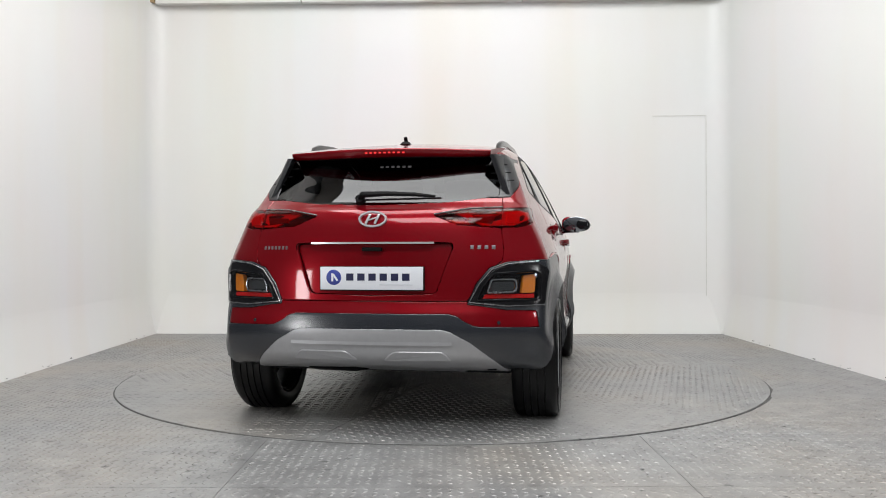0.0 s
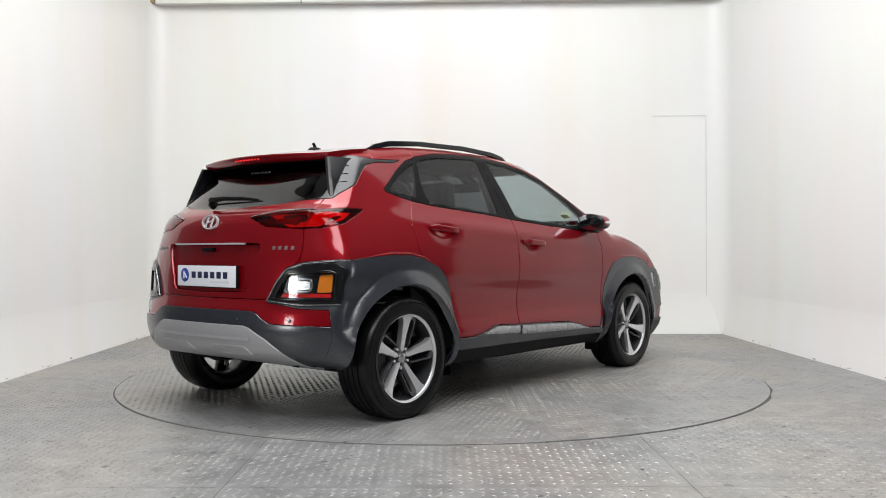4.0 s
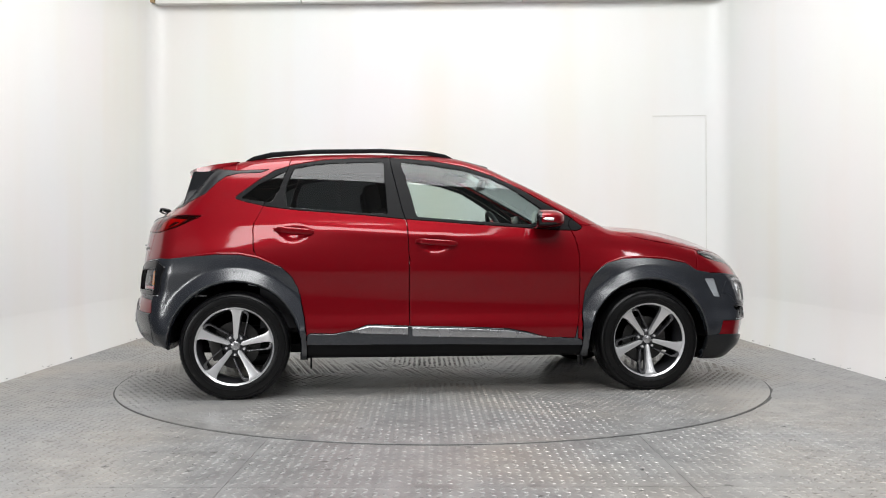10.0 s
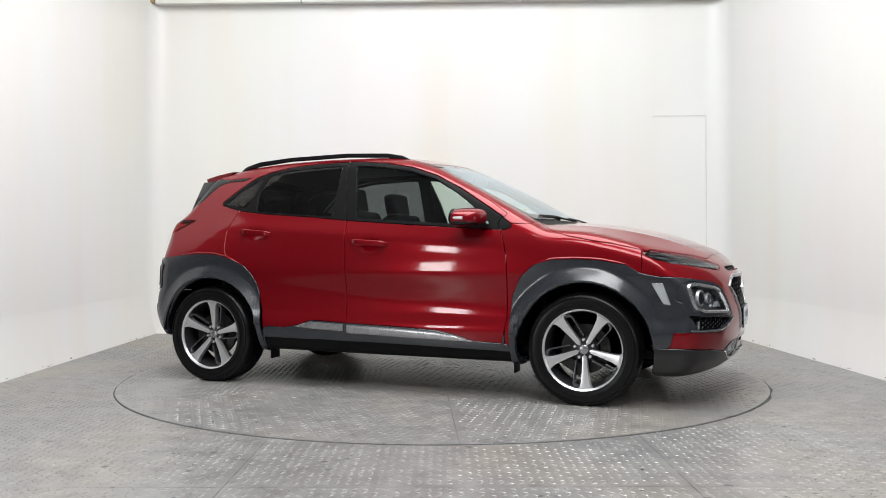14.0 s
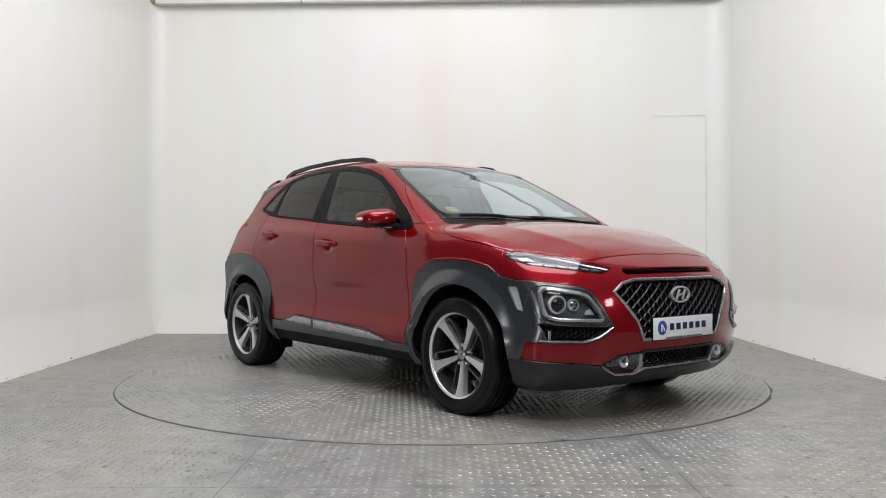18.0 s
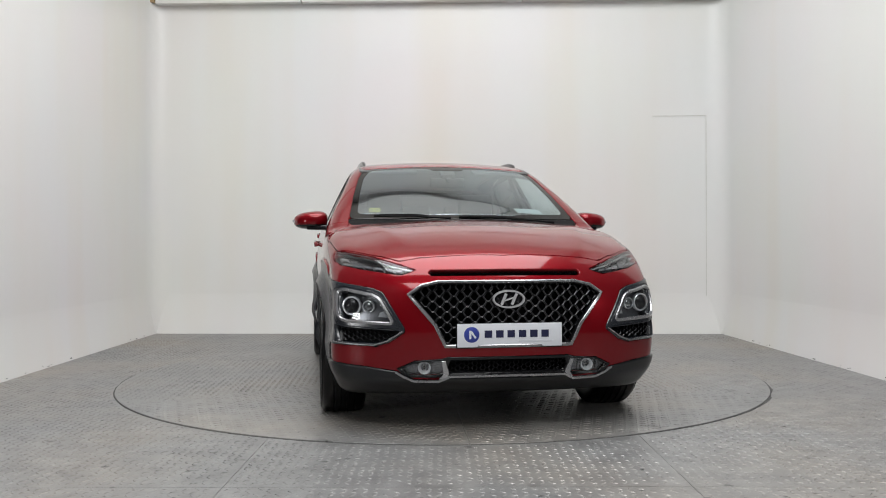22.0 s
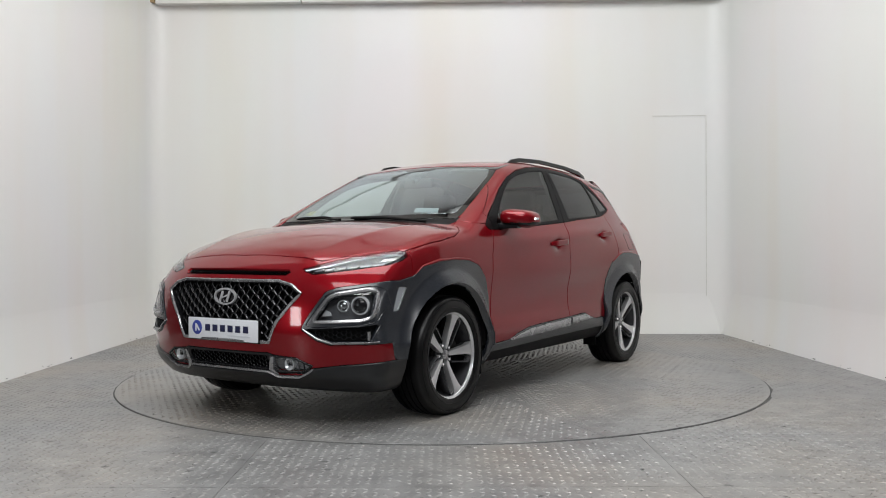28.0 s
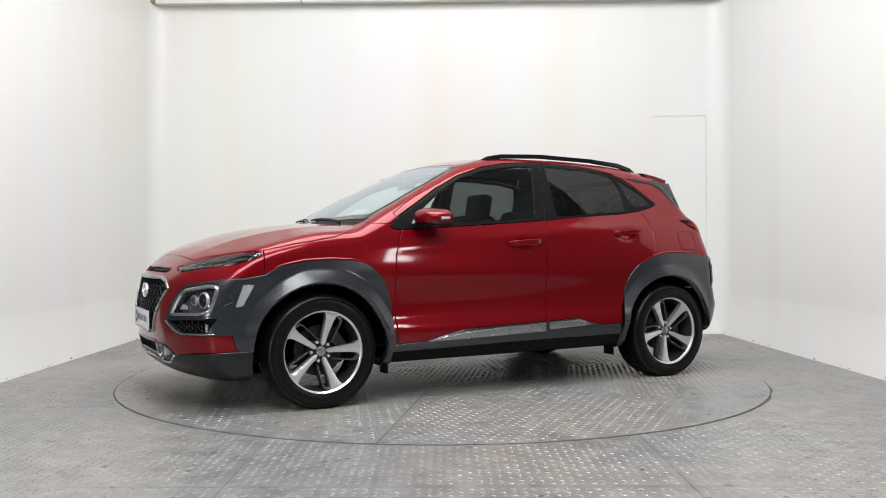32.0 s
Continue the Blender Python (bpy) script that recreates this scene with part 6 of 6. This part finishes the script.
WALL = wall_paint("white_wall_paint", (0.82, 0.818, 0.805), 0.38)
SKIRT = wall_paint("white_skirting_paint", (0.83, 0.828, 0.815), 0.42)
FLOORPLATE = plate_paint("grey_tread_plate", (0.240, 0.240, 0.238), 0.30, 0.44)
# worn tread tops, coloured lighter than the plates to stand for their glints
TREAD = plate_paint("worn_tread_glint_steel", (0.305, 0.302, 0.296), 0.34, 0.50)
DARKGAP = material("dark_gap_dirt", (0.15, 0.147, 0.140), 0.8, grain=(30, 0.4))
RINGDIRT = material("worn_ring_gap_dirt", (0.060, 0.059, 0.057), 0.75, grain=(13, 0.8))
REARWALL = material("unseen_dark_wall", (0.07, 0.07, 0.073), 0.7, grain=(6, 0.15))
PANELGLOW = glowing("lit_diffuser", (1.0, 0.97, 0.92), 0.15)

BL, BR = (-3.17, 3.11), (3.03, 2.93)       # back corners
FL, FR = (-2.86, -9.0), (3.25, -9.0)       # corners behind the camera
TOP = CEILING


def structure(name, bm, mat, label, category="wall", smooth=False):
    return tagged(part(name, bm, mat, None, "", smooth), label, category, kind="structure")


def slab(p, q, out, z0, z1, thick=0.12, lean=0.0):
    """An upright slab along p-q. out: side on which its thickness lies; lean: how far its foot stands forward."""
    d = Vector((q[0] - p[0], q[1] - p[1], 0)).normalized()
    n = Vector((-d.y, d.x, 0)) * out
    bm = bmesh.new()
    P, Q = Vector((*p, 0)), Vector((*q, 0))
    c = [P - n * lean, Q - n * lean, Q + n * thick, P + n * thick]
    t = [P, Q, Q + n * thick, P + n * thick]
    low = [bm.verts.new(v + Vector((0, 0, z0))) for v in c]
    top = [bm.verts.new(v + Vector((0, 0, z1))) for v in t]
    for i in range(4):
        bm.faces.new((low[i], low[(i + 1) % 4], top[(i + 1) % 4], top[i]))
    bm.faces.new(low)
    bm.faces.new(top)
    bmesh.ops.recalc_face_normals(bm, faces=bm.faces[:])
    return bm


def between(p, q, k):
    return (p[0] + (q[0] - p[0]) * k, p[1] + (q[1] - p[1]) * k)


structure("wall_north", slab(BL, BR, 1, -0.02, TOP), WALL, "glossy white painted back wall of the studio")
# the white walls end beside the turntable; unseen dark ones, added to darken reflections, close the room
ENDW, ENDE = between(BL, FL, 0.305), between(BR, FR, 0.300)
structure("wall_west", slab(ENDW, BL, 1, -0.02, TOP), WALL, "glossy white painted side wall with scuffed foot")
structure("wall_east", slab(BR, ENDE, 1, -0.02, TOP), WALL, "glossy white painted side wall with scuffed foot")
structure("wall_west_front", slab(FL, ENDW, 1, -0.02, TOP), REARWALL, "unseen dark grey wall, added so that the car's paint reflects dark")
structure("wall_east_front", slab(ENDE, FR, 1, -0.02, TOP), REARWALL, "unseen dark grey wall, added so that the car's paint reflects dark")
structure("wall_south", slab(FR, FL, 1, -0.02, TOP), REARWALL, "unseen dark grey end wall, added behind the camera")
bm = box((6.6, 12.6, 0.1), pose(0.05, -2.95, TOP + 0.05))
structure("ceiling", bm, WALL, "plain white studio ceiling", "ceiling")
# rounded coves where the walls meet
def cove(corner, a, b, z0, z1, n=14):
    """A hollow quarter round between the walls, from a to b round the corner."""
    bm = bmesh.new()
    c, p, q = Vector(corner), Vector(a), Vector(b)
    pts = [p.lerp(c, t).lerp(c.lerp(q, t), t) for t in np.linspace(0, 1, n)]
    back = [(c + (c - v).normalized() * 0.02) for v in (p.lerp(q, 0.5),)]
    low, top = [bm.verts.new((v.x, v.y, z0)) for v in pts], [bm.verts.new((v.x, v.y, z1)) for v in pts]
    lb, tb = bm.verts.new((back[0].x, back[0].y, z0)), bm.verts.new((back[0].x, back[0].y, z1))
    for i in range(n - 1):
        bm.faces.new((low[i], low[i + 1], top[i + 1], top[i]))
    bm.faces.new((low[-1], lb, tb, top[-1]))
    bm.faces.new((lb, low[0], top[0], tb))
    bm.faces.new(low + [lb])
    bm.faces.new(top + [tb])
    bmesh.ops.recalc_face_normals(bm, faces=bm.faces[:])
    return bm


for k, (c, a, b) in enumerate(((BL, between(BL, FL, 0.017), between(BL, BR, 0.034)), (BR, between(BR, BL, 0.036), between(BR, FR, 0.017)))):
    structure("corner_trim_%d" % (k + 1), cove(c, a, b, 0.0, 3.60), WALL, "white rounded corner between the walls", "trim", True)
# low skirting, hollow like a cove, that runs out softly into the wall
def cove_foot(z):
    """How far the skirting stands before the wall at a height."""
    return 0.0012 + 0.045 * max(1 - z / 0.43, 0.0) ** 1.5


def cove_board(a, b):
    d = Vector((b[0] - a[0], b[1] - a[1], 0)).normalized()
    n = Vector((d.y, -d.x, 0))
    A, B = Vector((*a, 0)), Vector((*b, 0))
    bm = bmesh.new()
    rows = []
    for z in np.linspace(-0.005, 0.43, 16):
        rows.append([bm.verts.new(p + n * cove_foot(float(z)) + Vector((0, 0, float(z)))) for p in (A, B)])
    for z in (0.43, -0.005):
        rows.append([bm.verts.new(p - n * 0.004 + Vector((0, 0, z))) for p in (A, B)])
    for p, q in zip(rows, rows[1:] + rows[:1]):
        bm.faces.new((p[0], p[1], q[1], q[0]))
    bm.faces.new([r[0] for r in rows])
    bm.faces.new([r[1] for r in rows])
    bmesh.ops.recalc_face_normals(bm, faces=bm.faces[:])
    return bm


for k, (a, b) in enumerate(((BL, BR), (ENDW, BL), (BR, ENDE))):
    structure("baseboard_%d" % (k + 1), cove_board(a, b), SKIRT, "low white coved skirting, scuffed at its foot", "skirting", True)
# scuffs along the foot of the side walls
SCUFF = material("black_scuff_dirt", (0.035, 0.033, 0.030), 0.8, grain=(60, 0.4))
dice = random.Random(5)
for wall, a, b in (("west", BL, ENDW), ("east", BR, ENDE)):
    d = Vector((b[0] - a[0], b[1] - a[1], 0)).normalized()
    n = Vector((d.y, -d.x, 0)) if wall == "east" else Vector((-d.y, d.x, 0))
    marks = tagged(new("scuff_marks"), "small black scuffs on the white skirting", "scuff marks", kind="structure")
    for k in range(9):
        far, z, w, h = dice.uniform(0.4, 3.4), dice.uniform(0.003, 0.016), dice.uniform(0.006, 0.030), dice.uniform(0.002, 0.007)
        lean = cove_foot(z) + 0.0006
        p = Vector((a[0], a[1], 0)) + d * far + n * lean
        shape = [(w * math.cos(t) * dice.uniform(0.5, 1.2), h * math.sin(t) * dice.uniform(0.5, 1.2)) for t in np.linspace(0, 2 * math.pi, 9)[:-1]]
        bm = bmesh.new()
        bm.faces.new([bm.verts.new(p + d * u + Vector((0, 0, z + v)) - n * (0.115 * v)) for u, v in shape])
        bmesh.ops.solidify(bm, geom=bm.faces[:], thickness=0.001)
        part("scuff", bm, SCUFF, marks, smooth=False)
# flush door in the back wall
def on_wall(x, z, out=0.0):
    k = (x - BL[0]) / (BR[0] - BL[0])
    p = between(BL, BR, k)
    return (p[0], p[1] - out, z)


door = tagged(new("door_1"), "flush white door in the back wall, closed", "door", kind="structure")
turn = math.degrees(math.atan2(BR[1] - BL[1], BR[0] - BL[0]))
part("door_leaf", box((0.56, 0.002, 1.93), pose(*on_wall(2.545, 1.365, 0.000), 0, 0, turn)), WALL, door, "white flush door leaf", smooth=False)
JOINT = material("grey_door_joint", (0.62, 0.62, 0.58), 0.7, grain=(20, 0.2))
part("door_joint", box((0.006, 0.006, 1.94), pose(*on_wall(2.832, 1.365, 0.0025), 0, 0, turn)), JOINT, door)
part("door_joint", box((0.57, 0.006, 0.005), pose(*on_wall(2.545, 2.335, 0.0025), 0, 0, turn)), JOINT, door)
# ledge over the back wall
ledge = tagged(new("ledge_1"), "white boxed ledge along the top of the back wall", "ledge", kind="structure")
for k, (x0, x1) in enumerate(((-3.10, -1.52), (-1.51, 0.86), (0.87, 2.99))):
    p, q = on_wall(x0, 3.62), on_wall(x1, 3.62)
    part("ledge_board", box((x1 - x0, 0.10, 0.16), pose((p[0] + q[0]) / 2, (p[1] + q[1]) / 2 - 0.055, 3.652, 0, 0, turn), 0.006), WALL, ledge)
part("ledge_end", box((0.05, 0.11, 0.05), pose(*on_wall(-3.13, 3.61, 0.06), 0, 0, turn), 0.004), material("bare_brown_board", (0.35, 0.25, 0.13), 0.7, grain=(30, 0.2)), ledge, "bare brown board end")

# ---- lamps ----
for x, y, w, h, watts in LIGHT_BOXES:
    p = tagged(new("luminous_ceiling"), "large white luminous ceiling panel of the studio, lit", "ceiling light", "luminous ceiling panels")
    p.matrix_basis = pose(x, y, TOP)
    part("frame", box((w + 0.1, h + 0.1, 0.08), pose(0, 0, -0.04), 0.006), WALL, p)
    part("diffuser", box((w, h, 0.008), pose(0, 0, -0.086), 0.002), PANELGLOW, p)
for x, y, z, w, h, watts in SIDE_LAMPS:
    p = new("studio_softbox")
    p.matrix_basis = pose(x, y, 0)
    tagged(p, "small studio softbox on a black stand, lit", "studio lamp", "softboxes beside the turntable")
    face = Matrix.Translation((-x, -y, 0)) @ look((x, y, z), (0, -0.8, 0.9))
    part("housing", box((w + 0.10, h + 0.12, 0.10), face @ pose(0, 0, 0.06), 0.02), BLACK, p)
    part("diffuser", box((w + 0.06, h + 0.08, 0.006), face @ pose(0, 0, 0.004), 0.002), PANELGLOW, p)
    part("pole", tube([(0, 0, 0.02), (0, 0, z - h / 2)], ring(0.015, 0.015, 10), up=(1, 0, 0)), BLACK, p)
    for a in (20, 140, 260):
        part("leg", tube([(0, 0, 0.18), (0.16 * math.cos(math.radians(a)), 0.16 * math.sin(math.radians(a)), 0.0)], ring(0.010, 0.010, 8), up=(0, 0, 1)), BLACK, p)

# ---- floor of tread plate ----
def treads(spots, name, parent, height=0.0044, size=(0.0185, 0.0080)):
    """Raised lens-shaped marks of tread plate, all in one mesh. spots: x, y, angle."""
    wear = np.random.RandomState(len(spots))
    x, y = spots[:, 0], spots[:, 1]
    rubbed = 0.5 + 0.25 * np.sin(1.9 * x + 0.7) * np.sin(2.3 * y + 1.1) + 0.25 * np.sin(4.7 * x - 2.1 * y) * np.sin(3.1 * y + x)
    spots = spots[wear.rand(len(spots)) > 0.02 + 0.10 * rubbed]
    x, y = spots[:, 0], spots[:, 1]
    rubbed = 0.5 + 0.25 * np.sin(1.9 * x + 0.7) * np.sin(2.3 * y + 1.1) + 0.25 * np.sin(4.7 * x - 2.1 * y) * np.sin(3.1 * y + x)
    tall = height * (1.0 - 0.75 * rubbed) * wear.uniform(0.7, 1.2, len(spots))
    n = len(spots)
    ca, sa = np.cos(spots[:, 2]), np.sin(spots[:, 2])
    L, W = size
    local = [(-L, 0, 0), (0, -W, 0), (L, 0, 0), (0, W, 0), (-L * 0.5, 0, height), (L * 0.5, 0, height)]
    V = np.zeros((n, 6, 3))
    for k, (u, v, h) in enumerate(local):
        V[:, k, 0] = spots[:, 0] + ca * u - sa * v
        V[:, k, 1] = spots[:, 1] + sa * u + ca * v
        V[:, k, 2] = spots[:, 3] + (tall if h else 0)
    base = np.arange(n)[:, None] * 6
    quads = np.concatenate([base + np.array([0, 1, 5, 4]), base + np.array([2, 3, 4, 5])])
    tris = np.concatenate([base + np.array([1, 2, 5]), base + np.array([3, 0, 4])])
    me = bpy.data.meshes.new(name)
    me.from_pydata(V.reshape(-1, 3).tolist(), [], quads.tolist() + tris.tolist())
    me.materials.append(TREAD)
    ob = new(name, me)
    ob.parent = parent
    return tagged(ob, "raised tread marks of the steel plates", kind="stuff")


def tread_grid(x0, x1, y0, y1, pitch, z, angle=0.0):
    i, j = np.meshgrid(np.arange(int((x1 - x0) / pitch)), np.arange(int((y1 - y0) / pitch)), indexing="ij")
    u, v = x0 + (i + 0.5) * pitch, y0 + (j + 0.5) * pitch
    a = np.where((i + j) % 2 == 0, math.pi / 4, -math.pi / 4)
    c, s = math.cos(angle), math.sin(angle)
    return np.stack([c * u - s * v, s * u + c * v, a + angle, np.full(u.shape, z)], -1).reshape(-1, 4)


FZ = -0.006
floor = tagged(new("floor"), "worn grey painted steel tread plate floor", "floor", kind="structure")
part("subfloor", box((6.6, 12.6, 0.05), pose(0.05, -2.95, FZ - 0.0285)), DARKGAP, floor)
XS, YS = (-3.3, -2.62, -0.84, 0.96, 2.75, 3.4), (-9.2, -5.35, -2.91, 0.35, 3.25)
for x0, x1 in zip(XS, XS[1:]):
    for y0, y1 in zip(YS, YS[1:]):
        part("floor_plate", box((x1 - x0 - 0.0024, y1 - y0 - 0.0024, 0.003), pose((x0 + x1) / 2, (y0 + y1) / 2, FZ - 0.0015)), FLOORPLATE, floor, "grey steel floor plate", smooth=False)
g = tread_grid(-3.15, 3.2, -3.6, 3.05, 0.040, FZ)
g = g[np.hypot(g[:, 0], g[:, 1]) > 2.245]
for x in XS:
    g = g[np.abs(g[:, 0] - x) > 0.02]
for y in YS:
    g = g[np.abs(g[:, 1] - y) > 0.02]
treads(g, "tread_pattern", floor)

# ---- turntable ----
turntable = tagged(new("turntable"), "round grey steel tread plate turntable set in the floor", "turntable")


def ring_wear(a):
    """How far the floor's edge is chipped away round the turntable."""
    worn = 0.013 * math.exp(-((a + 0.42) / 0.34) ** 2) + 0.013 * math.exp(-((a - 3.30) / 0.22) ** 2) + 0.005 * math.exp(-((a - 1.1) / 0.5) ** 2)
    return worn * max(0.25 + noise.noise((9 * math.cos(a), 9 * math.sin(a), 0.3)) + 0.7 * noise.noise((31 * math.cos(a), 31 * math.sin(a), 2.0)) + 0.35, 0.0)


bm = bmesh.new()
rows = []
for a in np.linspace(-math.pi / 2, 1.5 * math.pi, 401)[:-1]:
    out = 2.2252 + ring_wear(float(a))
    rows.append([bm.verts.new((r * math.cos(a), r * math.sin(a), z)) for r, z in ((2.2215, FZ), (2.2215, -0.0045), (out, -0.0045), (out + 0.001, FZ))])
for p, q in zip(rows, rows[1:] + rows[:1]):
    for i in range(3):
        bm.faces.new((p[i], p[i + 1], q[i + 1], q[i]))
bmesh.ops.recalc_face_normals(bm, faces=bm.faces[:])
part("rim_gap", bm, RINGDIRT, floor, "dark chipped gap round the turntable")
SEAM = math.radians(-126)
spots = []
for k in range(6):
    a0, a1 = SEAM + k * math.pi / 3, SEAM + (k + 1) * math.pi / 3
    pts = [(0.42 * math.cos(a), 0.42 * math.sin(a)) for a in np.linspace(a1, a0, 8)] + [(2.222 * math.cos(a), 2.222 * math.sin(a)) for a in np.linspace(a0, a1, 28)]
    part("table_plate", prism(shrunk(pts, 0.0015), FZ + 0.0005, 0.0, bevel=0.001, seg=1), FLOORPLATE, turntable, "grey steel turntable plate", smooth=False)
    g = tread_grid(-2.25, 2.25, -2.25, 2.25, 0.040, 0.0, a0 + math.pi / 6)
    r, a = np.hypot(g[:, 0], g[:, 1]), (np.arctan2(g[:, 1], g[:, 0]) - a0) % (2 * math.pi)
    off = np.minimum(a, np.abs(math.pi / 3 - a)) * r
    spots.append(g[(r > 0.45) & (r < 2.195) & (a < math.pi / 3) & (off > 0.022)])
part("table_centre", prism([(0.418 * math.cos(a), 0.418 * math.sin(a)) for a in np.linspace(0, 2 * math.pi, 49)[:-1]], FZ + 0.0005, 0.0, bevel=0.001, seg=1), FLOORPLATE, turntable, smooth=False)
g = tread_grid(-0.4, 0.4, -0.4, 0.4, 0.040, 0.0, SEAM)
spots.append(g[np.hypot(g[:, 0], g[:, 1]) < 0.39])
treads(np.concatenate(spots), "table_tread_pattern", turntable)
# ---- what moves: the turntable and the car on it ----
SWING = [(0, 0.199), (4, 0.088), (8, 0.141), (12, 0.106), (16, -0.185), (20, -0.509), (24, -0.741), (28, 0.298), (32, 0.603)]


def heading(t):
    """The turntable's turn in degrees at t seconds: nearly steady, a full turn in about fifty seconds."""
    return -0.144 - 7.2553 * (t - 11) + float(np.interp(t, [a for a, b in SWING], [b for a, b in SWING]))


def motions():
    walk(car, [(t, pose(0, 0, 0, 0, 0, heading(t)) @ pose(-0.0744, -0.0107, 0)) for t in range(33)])
    walk(turntable, [(t, pose(0, 0, 0, 0, 0, heading(t))) for t in range(33)])


motions()
